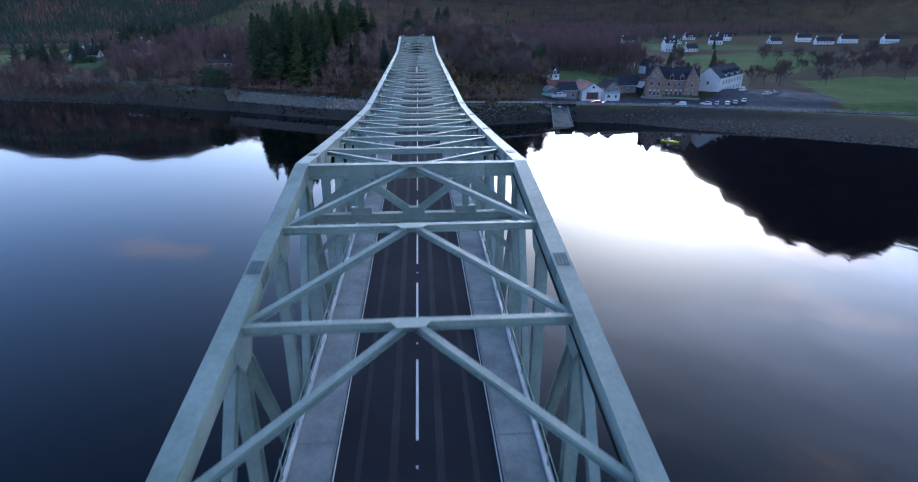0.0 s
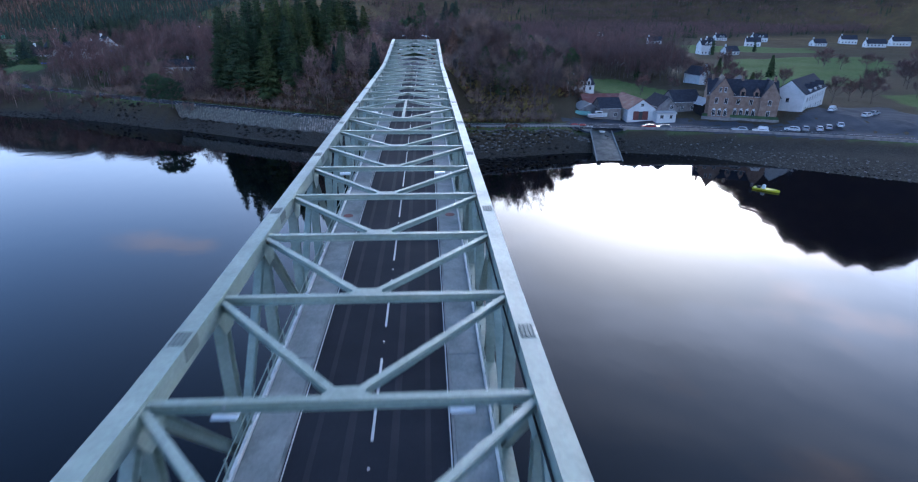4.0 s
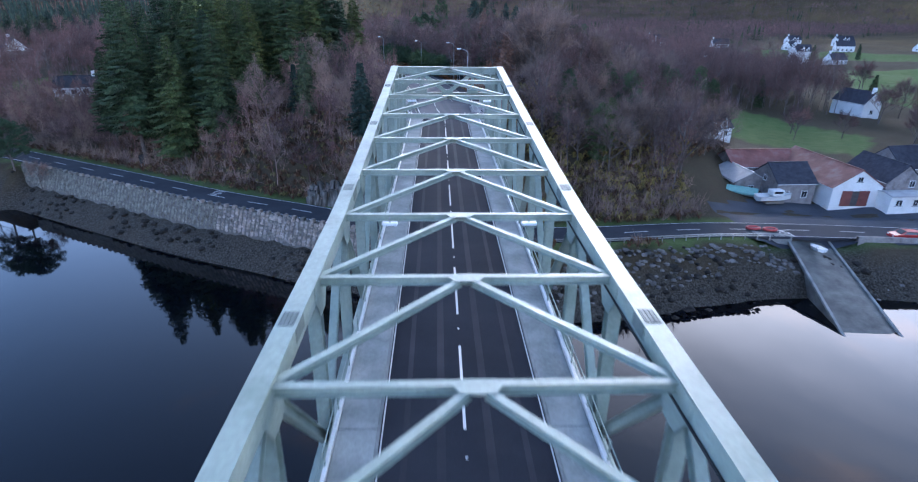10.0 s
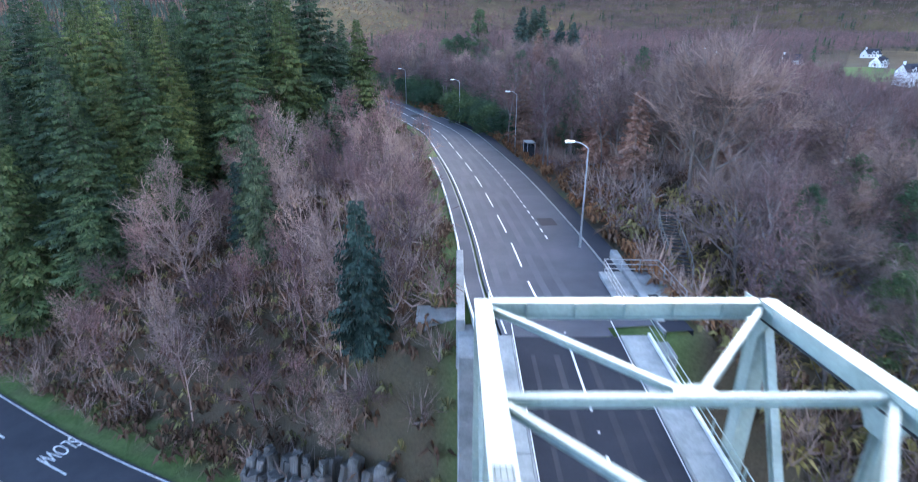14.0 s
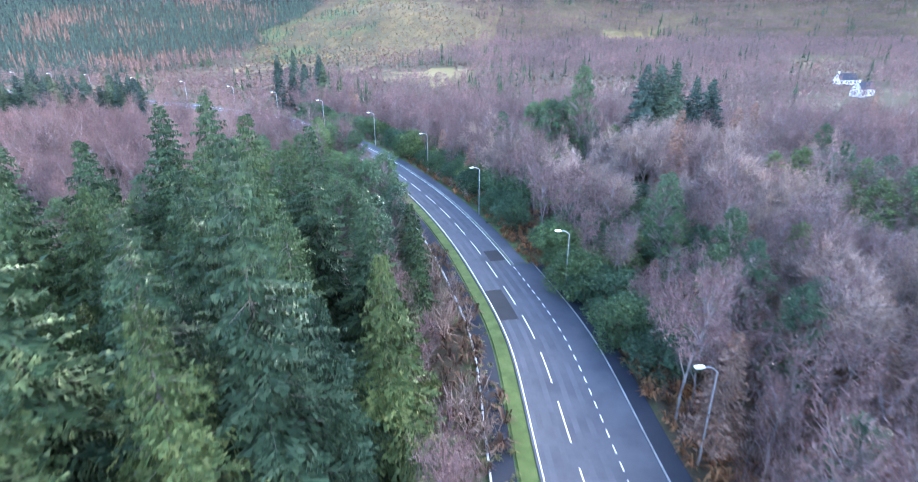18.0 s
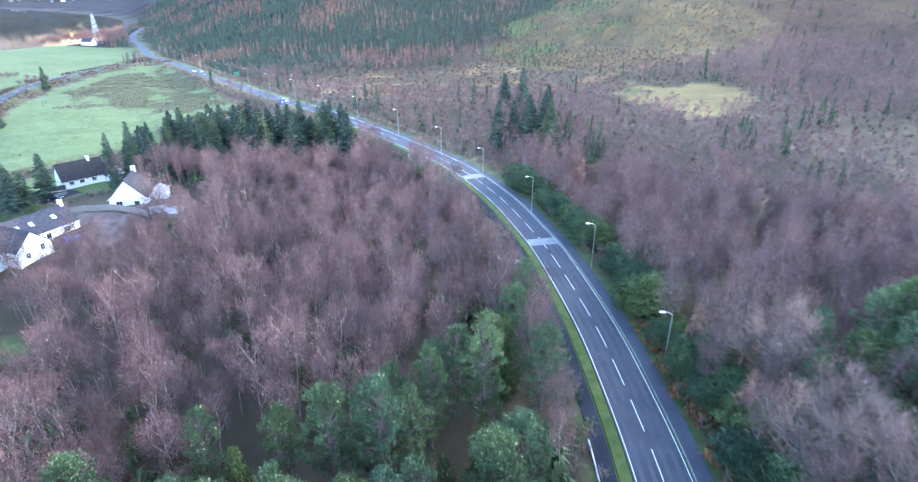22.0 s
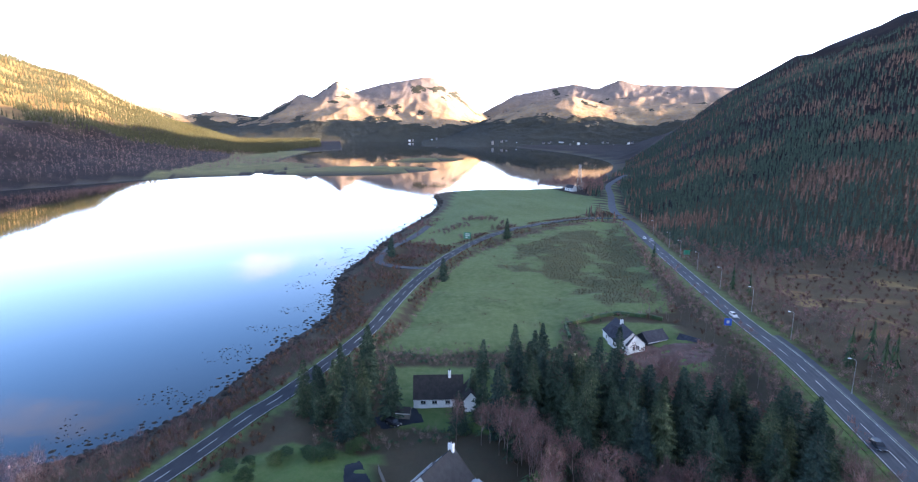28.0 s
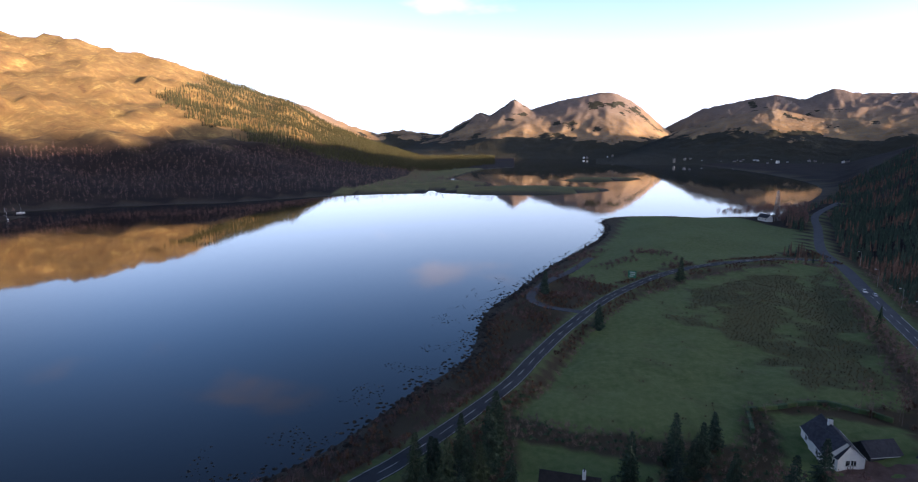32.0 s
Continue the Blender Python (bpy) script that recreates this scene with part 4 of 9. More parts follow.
    part("centre_brace", bm, STEEL, bridge)
    # deck
    y0, y1 = -70.0, 233.0
    bm = bmesh.new()
    add_box(bm, (6.74, y1 - y0, 0.3), (MID_X, (y0 + y1) / 2, DECK_Z - 0.15))
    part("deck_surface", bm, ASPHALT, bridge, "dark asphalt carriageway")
    for y in nodes + [-16, -28, -40, -52, 228]:
        bm = bmesh.new()
        add_h_beam(bm, (MID_X - HALF, y, DECK_Z - 1.0), (MID_X + HALF, y, DECK_Z - 1.0), 0.35, 1.1, (0, 0, 1), 0.05)
        part("cross_girder", bm, STEEL, bridge)
    for s in (-1, 1):
        y = y0
        while y < y1 - 1:
            n = min(y + 12.2, y1)
            bm = box_bm((1.56, n - y - 0.03, 0.34), (MID_X + s * 4.27, (n + y) / 2, DECK_Z - 0.04), 0.02)
            part("footway_slab", bm, FOOTWAY, bridge, "grey concrete footway")
            bm = box_bm((0.13, n - y - 0.02, 0.18), (MID_X + s * 3.43, (n + y) / 2, DECK_Z + 0.05), 0.02)
            part("kerb", bm, CONCRETE, bridge)
            bm = box_bm((0.16, n - y - 0.02, 0.42), (MID_X + s * 5.14, (n + y) / 2, DECK_Z + 0.1), 0.02)
            part("edge_beam", bm, PAINT_WHITE, bridge, "white painted edge upstand")
            y = n
        for yy in np.arange(y0 + 1, y1 - 1, 3.05):
            bm = box_bm((0.06, 0.08, 1.0), (MID_X + s * 5.16, yy, DECK_Z + 0.75))
            part("rail_post", bm, STEEL, bridge)
        for zz in (0.72, 1.22):
            bm = bmesh.new()
            add_beam(bm, (MID_X + s * 5.12, y0, DECK_Z + zz), (MID_X + s * 5.12, y1, DECK_Z + zz), 0.04, 0.045)
            part("handrail", bm, STEEL, bridge)
    for s in (-1, 1):
        for off in (3.29,):
            y = y0
            while y < y1:
                bm = box_bm((0.06, 6.06, 0.006), (MID_X + s * off, y + 3.03, DECK_Z + 0.005))
                part("edge_line", bm, PAINT_WHITE, bridge, "worn white edge line")
                y += 6.1
    for mx in (-5.75, 3.05):
        bm = bmesh.new()
        bmesh.ops.create_cone(bm, cap_ends=True, segments=24, radius1=0.42, radius2=0.4, depth=0.03, matrix=Matrix.Translation((mx, 97.9, DECK_Z + 0.145)))
        part("access_cover", bm, RUST_ROOF, bridge, "round rusty access cover in the footway")
    y = y0 + 3.1
    while y < y1 - 6:
        bm = box_bm((0.12, 6.0, 0.006), (MID_X, y + 3.0, DECK_Z + 0.006))
        part("centre_dash", bm, PAINT_WHITE, bridge, "white centre line dash")
        bm = box_bm((0.1, 0.1, 0.02), (MID_X, y + 7.6, DECK_Z + 0.01))
        part("road_stud", bm, PAINT_WHITE, bridge)
        y += 9.15
    return bridge


BRIDGE = build_bridge()
for pier_y in (NORTH_PEAK, SOUTH_PEAK):
    pier = thing("bridge_pier", "grey concrete bridge pier standing in the water", "pier", (MID_X, pier_y, -4), "bridge piers")
    for s in (-1, 1):
        bm = bmesh.new()
        bmesh.ops.create_cone(bm, cap_ends=True, segments=20, radius1=2.2, radius2=1.7, depth=19.4, matrix=Matrix.Translation((s * HALF, 0, 9.7)))
        part("shaft", bm, CONCRETE, pier)
    part("base", box_bm((17, 6, 5), (0, 0, 2.0), 0.3), CONCRETE, pier)
    part("crosshead", box_bm((2 * HALF + 1, 2.2, 1.6), (0, 0, 18.2), 0.15), CONCRETE, pier)


# ---- roads ----
TRACK = plain("worn_track", [(0.052, 0.058, 0.072), (0.068, 0.074, 0.089), (0.085, 0.09, 0.104)], 0.25, 25, 0.8, bump=0.05)
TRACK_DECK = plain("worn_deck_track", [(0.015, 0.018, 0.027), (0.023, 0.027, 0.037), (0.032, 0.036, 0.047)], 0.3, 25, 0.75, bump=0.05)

for _m in (TRACK, TRACK_DECK):
    _m.node_tree.nodes["Principled BSDF"].inputs["Specular IOR Level"].default_value = 0.2


def strip_mesh(name, line, left, right, lift, mat, parent=None, label=""):
    """A ribbon along a line between two offsets (positive: to the left), lying just over its bed."""
    p = np.asarray(line)
    way = np.gradient(p[:, :2], axis=0)
    way /= np.linalg.norm(way, axis=1)[:, None]
    side = np.stack([-way[:, 1], way[:, 0]], 1)
    rows = []
    for off, dz in ((left, -0.35), (left, lift), (right, lift), (right, -0.35)):
        rows.append(np.c_[p[:, :2] + side * off, p[:, 2] + dz])
    verts = np.stack(rows, 1).reshape(-1, 3)
    faces = [(4 * i + j, 4 * i + j + 1, 4 * i + j + 5, 4 * i + j + 4) for i in range(len(p) - 1) for j in range(3)]
    ob = link_mesh(name, verts.tolist(), faces, mat, False)
    if parent is not None:
        ob.parent = parent
    if label:
        ob["label"] = label
    return ob


def along(line, y_from=None):
    d = np.r_[0, np.cumsum(np.hypot(*np.diff(line[:, :2], axis=0).T))]
    return d


def cut(line, s0, s1, step=1.5):
    d = along(line)
    s = np.linspace(s0, s1, max(2, int((s1 - s0) / step) + 1))
    return np.stack([np.interp(s, d, line[:, k]) for k in range(3)], 1)


LOOP_FINE = smooth_line(LOOP_ROAD, 2.0)
MAIN_FINE, LOWER_FINE = smooth_line(MAIN_ROAD, 2.0), smooth_line(LOWER_ROAD, 2.0)
MAIN_LEN, LOWER_LEN = along(MAIN_FINE)[-1], along(LOWER_FINE)[-1]
main_road = strip_mesh("road_main", cut(MAIN_FINE, 21, MAIN_LEN, 2), 3.5, -3.5, 0.03, ASPHALT_OLD)
tagged(main_road, "grey asphalt main road with white markings", "road", kind="structure")
lower_road = strip_mesh("road_shore", LOWER_FINE, 3.0, -3.0, 0.03, ASPHALT_SHORE)
loop_road = strip_mesh("road_old_loop", LOOP_FINE, 2.4, -2.4, 0.02, ASPHALT_OLD)
tagged(loop_road, "narrow grey old road looping beside the shore", "road", kind="structure")
tagged(lower_road, "dark asphalt shore road with white markings", "road", kind="structure")


def dashes(line, start, end, mark, gap, off, width, parent, name="road_dash", lift=0.04):
    s = start
    while s + mark < end:
        strip_mesh(name, cut(line, s, s + mark), off + width / 2, off - width / 2, lift, PAINT_WHITE, parent)
        s += mark + gap


dashes(MAIN_FINE, 24, 330, 6, 3.1, 0.0, 0.14, main_road)
dashes(MAIN_FINE, 330, 620, 6, 6.0, 0.0, 0.14, main_road)
dashes(LOWER_FINE, 40, 520, 4, 5, 0.0, 0.13, lower_road)
dashes(LOWER_FINE, 520, 930, 6, 6, 0.0, 0.13, lower_road)
strip_mesh("edge_line", cut(MAIN_FINE, 22, 560, 2), 3.26, 3.14, 0.04, PAINT_WHITE, main_road)
strip_mesh("edge_line", cut(MAIN_FINE, 128, 560, 2), -3.3, -3.42, 0.04, PAINT_WHITE, main_road)
dashes(MAIN_FINE, 40, 128, 1.1, 1.0, -3.6, 0.12, main_road, "bay_dash")
for off in (2.75, -2.75):
    strip_mesh("edge_line", LOWER_FINE, off + 0.05, off - 0.05, 0.04, PAINT_WHITE, lower_road)
# wheel tracks, repairs and resurfaced bands
for off in (2.35, 0.95, -0.95, -2.35):
    strip_mesh("wheel_track", cut(MAIN_FINE, 24, 420, 3), off + 0.28, off - 0.28, 0.034, TRACK, main_road, "paler worn wheel track")
    wide = 0.17 if abs(off) < 1.5 else 0.12
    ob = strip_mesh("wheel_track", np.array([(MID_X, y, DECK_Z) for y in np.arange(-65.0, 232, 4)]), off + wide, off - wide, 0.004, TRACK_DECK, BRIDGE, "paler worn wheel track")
for s0, length, a, b, mat, lab in ((130, 4.2, -0.7, -3.2, ASPHALT_NEW, "dark asphalt repair"), (111, 9, 3.1, 0.7, ASPHALT_NEW, "dark asphalt repair"), (226, 3.4, 3.2, -3.3, CONCRETE, "pale resurfaced band"), (275, 3.6, 3.2, -3.3, CONCRETE, "pale resurfaced band"), (44, 2.5, -3.9, -5.6, ASPHALT_NEW, "dark asphalt repair")):
    strip_mesh("road_patch", cut(MAIN_FINE, s0, s0 + length, 1), a, b, 0.046, mat, main_road, lab)
tagged(strip_mesh("verge_strip", cut(MAIN_FINE, 78, 420, 1.5), 5.1, 3.62, 0.035, VERGE), "bright green grass verge along the road", "verge", kind="structure")
# lay-by, footways and kerbs
lay_by = strip_mesh("pavement_bay", cut(MAIN_FINE, 22, 128, 2), -3.45, -6.95, 0.025, ASPHALT_OLD)
tagged(lay_by, "grey tarmac bus lay-by beside the road", "pavement", kind="structure")
for name, s0, s1, a, b, lift, mat, lab in (
    ("pavement_west", 21, 128, -7.0, -8.8, 0.13, ASPHALT, "dark tarmac footway with concrete kerb"), ("pavement_south", 128, 420, -3.9, -5.9, 0.13, ASPHALT_OLD, "grey tarmac footway beside the main road"),
    ("pavement_east", 21, 80, 3.7, 4.9, 0.12, ASPHALT_OLD, "narrow grey footway beside the road"), ("path_east", 80, 330, 5.4, 7.4, 0.06, ASPHALT, "dark tarmac footpath behind a grass verge")):
    ob = strip_mesh(name, cut(MAIN_FINE, s0, s1, 2), a, b, lift, mat)
    tagged(ob, lab, "pavement", kind="structure")
    if name != "path_east":
        strip_mesh("kerb", cut(MAIN_FINE, s0, s1, 3), a + 0.12, a, lift + 0.01, CONCRETE, ob, "pale concrete kerb")
for s0, s1, off in ((21, 80, 5.0), (80, 168, 7.55)):
    ob = strip_mesh("path_edging", cut(MAIN_FINE, s0, s1, 2), off + 0.08, off - 0.08, 0.2, PAINT_WHITE, main_road, "thin white edging")


def road_word(text, line, s0, off, size, stretch, flip):
    """A word painted on the road, read along the way of travel."""
    cu = bpy.data.curves.new("road_word", "FONT")
    cu.body, cu.size, cu.align_x, cu.align_y, cu.extrude = text, size, "CENTER", "CENTER", 0.003
    tmp = bpy.data.objects.new("tmp", cu)
    scene.collection.objects.link(tmp)
    me = bpy.data.meshes.new_from_object(tmp.evaluated_get(bpy.context.evaluated_depsgraph_get()))
    bpy.data.objects.remove(tmp)
    me.materials.clear()
    me.materials.append(PAINT_WHITE)
    p, q = cut(line, s0, s0 + 0.5)[0], cut(line, s0, s0 + 0.5)[-1]
    way = (q - p)[:2] / np.linalg.norm((q - p)[:2])
    a = math.atan2(way[1], way[0]) + (-math.pi / 2 if not flip else math.pi / 2)
    side = np.array([-way[1], way[0]]) * off
    ob = new("road_word", me)
    ob.parent = lower_road
    ob.matrix_basis = Matrix.Translation((p[0] + side[0], p[1] + side[1], p[2] + 0.05)) @ Matrix.Rotation(a, 4, "Z") @ Matrix.Diagonal((1, stretch, 1, 1))
    ob["label"] = "white painted word SLOW"


d_low = along(LOWER_FINE)
near_s = lambda x, y: float(d_low[np.argmin(np.hypot(LOWER_FINE[:, 0] - x, LOWER_FINE[:, 1] - y))])
road_word("SLOW", LOWER_FINE, near_s(-41, 239), -1.4, 1.0, 2.6, True)
road_word("SLOW", LOWER_FINE, near_s(52, 225), 1.4, 1.0, 2.6, False)

# ---- houses ----
def add_prism(bm, length, width, z0, eaves, ridge):
    """A block with a gable at each end; the ridge runs along x."""
    a, b = length / 2, width / 2
    pr = [(-b, z0), (b, z0), (b, eaves), (0, ridge), (-b, eaves)]
    ends = [[bm.verts.new((x, y, z)) for y, z in pr] for x in (-a, a)]
    bm.faces.new(ends[0][::-1]), bm.faces.new(ends[1])
    for i in range(5):
        j = (i + 1) % 5
        bm.faces.new((ends[0][i], ends[0][j], ends[1][j], ends[1][i]))
    bmesh.ops.recalc_face_normals(bm, faces=bm.faces[:])


def roof_slope(length, width, eaves, ridge, side, over=0.35, thick=0.14):
    bm = bmesh.new()
    b = width / 2
    slope = (ridge - eaves) / b
    y1 = b + over
    pts = [(0.0, ridge + 0.02), (y1, eaves - slope * over + 0.02)]
    a = length / 2 + 0.2
    v = []
    for dz in (0.0, thick):
        for x in (-a, a):
            for y, z in pts:
                v.append(bm.verts.new((x, side * y, z + dz)))
    for f in ((0, 1, 3, 2), (4, 6, 7, 5), (0, 2, 6, 4), (1, 5, 7, 3), (0, 4, 5, 1), (2, 3, 7, 6)):
        bm.faces.new([v[i] for i in f])
    bmesh.ops.recalc_face_normals(bm, faces=bm.faces[:])
    return bm


FRAME_WHITE = plain("white_frame", [(0.62, 0.62, 0.6), (0.78, 0.78, 0.77)], 2, 20, 0.5, bump=0)
DOOR_RED = plain("red_door", [(0.13, 0.03, 0.025), (0.2, 0.05, 0.04)], 1, 12, 0.6)
ROOF_GREY = plain("grey_roof", [(0.03, 0.032, 0.037), (0.05, 0.052, 0.058)], 1, 14, 0.9)
ROOF_BROWN = plain("brown_tiles", [(0.026, 0.024, 0.025), (0.044, 0.04, 0.04)], 1, 14, 0.9)
TIN_PALE = plain("pale_tin", [(0.34, 0.35, 0.36), (0.5, 0.51, 0.52)], 0.6, 8, 0.5, 0.2)


def window_at(parent, side, u, z, w, h, length, width, arched=False):
    """A framed pane on a wall: side f, b (long walls), l, r (gables)."""
    half = {"f": width / 2, "b": width / 2, "l": length / 2, "r": length / 2}[side]
    turn = Matrix.Rotation({"f": 0, "r": math.pi / 2, "b": math.pi, "l": -math.pi / 2}[side], 3, "Z")
    bm = bmesh.new()
    for dx, dz, sx, sz in ((0, h / 2, w + 0.12, 0.08), (0, -h / 2, w + 0.12, 0.08), (w / 2, 0, 0.08, h), (-w / 2, 0, 0.08, h), (0, 0, 0.05, h)):
        c = turn @ Vector((u + dx, -half - 0.02, z + dz))
        add_box(bm, (sx, 0.09, sz), c, turn)
    if arched:
        c = turn @ Vector((u, -half - 0.02, z + h / 2 + 0.2))
        bmesh.ops.create_cone(bm, cap_ends=True, segments=3, radius1=w * 0.55, radius2=w * 0.55, depth=0.09, matrix=Matrix.Translation(c) @ turn.to_4x4() @ Matrix.Rotation(math.pi / 2, 4, "X") @ Matrix.Rotation(math.pi / 2, 4, "Z"))
    win = part("window", bm, FRAME_WHITE, parent)
    bm = bmesh.new()
    add_box(bm, (w, 0.05, h), turn @ Vector((u, -half - 0.015, z)), turn)
    part("pane", bm, DARK_GLASS, win)
    bm = bmesh.new()
    add_box(bm, (w + 0.3, 0.2, 0.08), turn @ Vector((u, -half - 0.06, z - h / 2 - 0.08)), turn)
    part("sill", bm, CONCRETE, win)


def gable_house(name, label, at, turn, length, width, eaves, ridge, wall=None, roof=None, windows=(), chimneys=(), lights=(), dormers=(), category="house", group="", base=-1.5):
    h = thing(name, label, category, at, group)
    h.rotation_euler = (0, 0, radians(turn))
    bm = bmesh.new()
    add_prism(bm, length, width, base, eaves, ridge)
    part("wall", bm, wall or RENDER_WHITE, h)
    for s in (-1, 1):
        part("roof_slope", roof_slope(length, width, eaves, ridge, s), roof or SLATE, h)
    bm = bmesh.new()
    add_beam(bm, (-length / 2 - 0.2, 0, ridge + 0.17), (length / 2 + 0.2, 0, ridge + 0.17), 0.28, 0.1)
    part("ridge_tile", bm, roof or SLATE, h)
    for s in (-1, 1):
        bm = bmesh.new()
        add_beam(bm, (-length / 2 - 0.2, s * (width / 2 + 0.4), eaves - 0.2), (length / 2 + 0.2, s * (width / 2 + 0.4), eaves - 0.2), 0.11, 0.11)
        part("gutter", bm, FRAME_WHITE, h)
    for w in windows:
        window_at(h, *w[:5], length, width, *w[5:])
    for x in chimneys:
        c = part("chimney", box_bm((0.75, 1.1, 1.9), (x, 0, ridge + 0.4), 0.04), wall or RENDER_WHITE, h)
        for y in (-0.28, 0.28):
            bm = bmesh.new()
            bmesh.ops.create_cone(bm, cap_ends=True, segments=10, radius1=0.16, radius2=0.13, depth=0.5, matrix=Matrix.Translation((x, y, ridge + 1.55)))
            part("chimney_pot", bm, ROOF_BROWN, c)
    slope = (ridge - eaves) / (width / 2)
    for x, side, t in lights:      # roof windows
        y = side * width / 2 * (1 - t)
        z = eaves + (ridge - eaves) * t + 0.2
        ang = -side * math.atan(slope)
        bm = bmesh.new()
        add_box(bm, (0.85, 1.25, 0.1), (x, y, z), Matrix.Rotation(ang, 3, "X"))
        rw = part("roof_window", bm, FRAME_WHITE, h, "bright framed roof window")
        bm = bmesh.new()
        add_box(bm, (0.68, 1.05, 0.04), (x, y, z + 0.06), Matrix.Rotation(ang, 3, "X"))
        part("pane", bm, LAMP_GLASS, rw)
    for x, side in dormers:
        d = part("dormer", bmesh.new(), wall or RENDER_WHITE, h)
        bm = bmesh.new()
        add_prism(bm, 2.4, 1.7, eaves - 0.4, eaves + 1.5, eaves + 2.7)
        bmesh.ops.transform(bm, matrix=Matrix.Translation((x, side * (width / 2 - 1.1), 0)) @ Matrix.Rotation(math.pi / 2, 4, "Z"), verts=bm.verts[:])
        bm.to_mesh(d.data)
        bm.free()
        for s in (-1, 1):
            bm = roof_slope(2.4, 1.7, eaves + 1.5, eaves + 2.7, s, 0.2, 0.1)
            bmesh.ops.transform(bm, matrix=Matrix.Translation((x, side * (width / 2 - 1.1), 0)) @ Matrix.Rotation(math.pi / 2, 4, "Z"), verts=bm.verts[:])
            part("dormer_roof", bm, roof or SLATE, d)
        bm = bmesh.new()
        add_box(bm, (0.9, 0.06, 1.2), (x, side * (width / 2 + 0.12), eaves + 0.7))
        part("pane", bm, DARK_GLASS, d)
    return h


def ground_at(x, y):
    return float(height(np.array([x]), np.array([y]))[0])


# the white bungalow with a cross wing, and its neighbours
bz = 16.4
gable_house("bungalow", "long white bungalow with a dark slate roof", (-173.8, 368.2, bz), 97, 15, 8.6, 2.8, 6.0, windows=[("f", 4.5, 1.5, 1.6, 1.2), ("f", 0.2, 1.4, 1.1, 1.3), ("f", -3.8, 1.3, 0.9, 2.0), ("f", -6.0, 1.6, 0.8, 0.9), ("r", 0, 1.6, 1.2, 1.1)], lights=[(-4.5, -1, 0.5), (-1.5, -1, 0.5), (3.5, -1, 0.5)], chimneys=[7.0])
gable_house("bungalow_wing", "white gabled wing of the bungalow with grey roof", (-171.2, 361.4, bz), 10, 17.5, 7.4, 2.8, 6.2, roof=ROOF_GREY, windows=[("r", -1.6, 1.4, 0.9, 1.2), ("r", 1.7, 2.2, 0.9, 1.3), ("f", -3.5, 1.5, 1.2, 1.2), ("f", 5.0, 1.5, 1.0, 1.2)])
gable_house("bungalow_annexe", "small white annexe with a blue-grey slate roof", (-168.3, 356.2, bz), 100, 4.5, 5.5, 2.5, 4.3, windows=[("b", 0, 1.4, 1.1, 1.1)])
gable_house("cottage", "white cottage with a steep grey slate roof and roof windows", (-177.2, 394.0, bz), 135, 10.5, 9.0, 2.9, 7.6, roof=ROOF_GREY, windows=[("l", -2.2, 1.7, 1.5, 1.3), ("l", 2.0, 1.6, 1.3, 1.1), ("b", -2.2, 1.4, 0.9, 2.0), ("b", 1.5, 1.6, 1.2, 1.2)], lights=[(-3.2, 1, 0.45), (-1.6, 1, 0.5), (-0.2, 1, 0.62), (2.4, 1, 0.7)], chimneys=[4.6])
gable_house("conservatory", "low white lean-to with a pale flat roof beside the cottage", (-174.3, 399.4, bz), 135, 6.0, 4.0, 2.4, 3.1, roof=TIN_PALE, windows=[("b", 0, 1.3, 3.5, 1.5), ("r", 0, 1.3, 2.2, 1.4)])
gable_house("stone_house", "brown-roofed white house among tall garden conifers", (-224.5, 404.0, 11.2), 78, 13, 8, 2.3, 7.0, roof=ROOF_BROWN, windows=[(q, u, 1.4, 1.3, 1.1) for q in "fb" for u in (-4, -1, 2.5)] + [("l", 0, 1.5, 1.2, 1.1), ("r", 0, 1.5, 1.2, 1.1)], chimneys=[3])
gable_house("house_wing", "white wing with a brown tiled roof", (-219.5, 411.5, 11.2), 168, 8, 6, 2.2, 5.6, roof=ROOF_BROWN, windows=[("b", 0, 1.5, 1.3, 1.2), ("b", 2, 1.5, 0.8, 1.2)])
gable_house("dormer_bungalow", "white bungalow with a dark slate roof and one chimney", (-252.2, 475.4, 9.6), 172, 15, 9, 2.9, 6.9, windows=[("l", -2, 1.6, 1.4, 1.4), ("l", 2.0, 1.6, 1.2, 1.4), ("b", -4, 1.5, 1.2, 1.3), ("b", -1, 1.2, 1.0, 2.0), ("b", 3, 1.5, 1.2, 1.3)], chimneys=[2])
gable_house("bungalow_gable", "white gabled wing of the slate-roofed bungalow", (-249.5, 474.2, 9.6), 10, 10, 5.6, 2.9, 6.0, windows=[("r", 0, 1.5, 1.4, 1.4)])
gable_house("dark_garage", "low dark slate-roofed garage beside the bungalow", (-250.6, 485.5, 9.4), 100, 9, 6.5, 2.4, 4.8, wall=ROOF_GREY, windows=[("b", 0, 1.2, 2.2, 1.8)], category="garage")
gable_house("blue_shed", "dark shed with a blue-grey roof beside the drive", (-244.8, 496.5, 9.4), 30, 7, 5, 2.3, 3.8, wall=WOOD_GREY, windows=[("r", 0, 1.2, 1.6, 1.4)], category="shed")
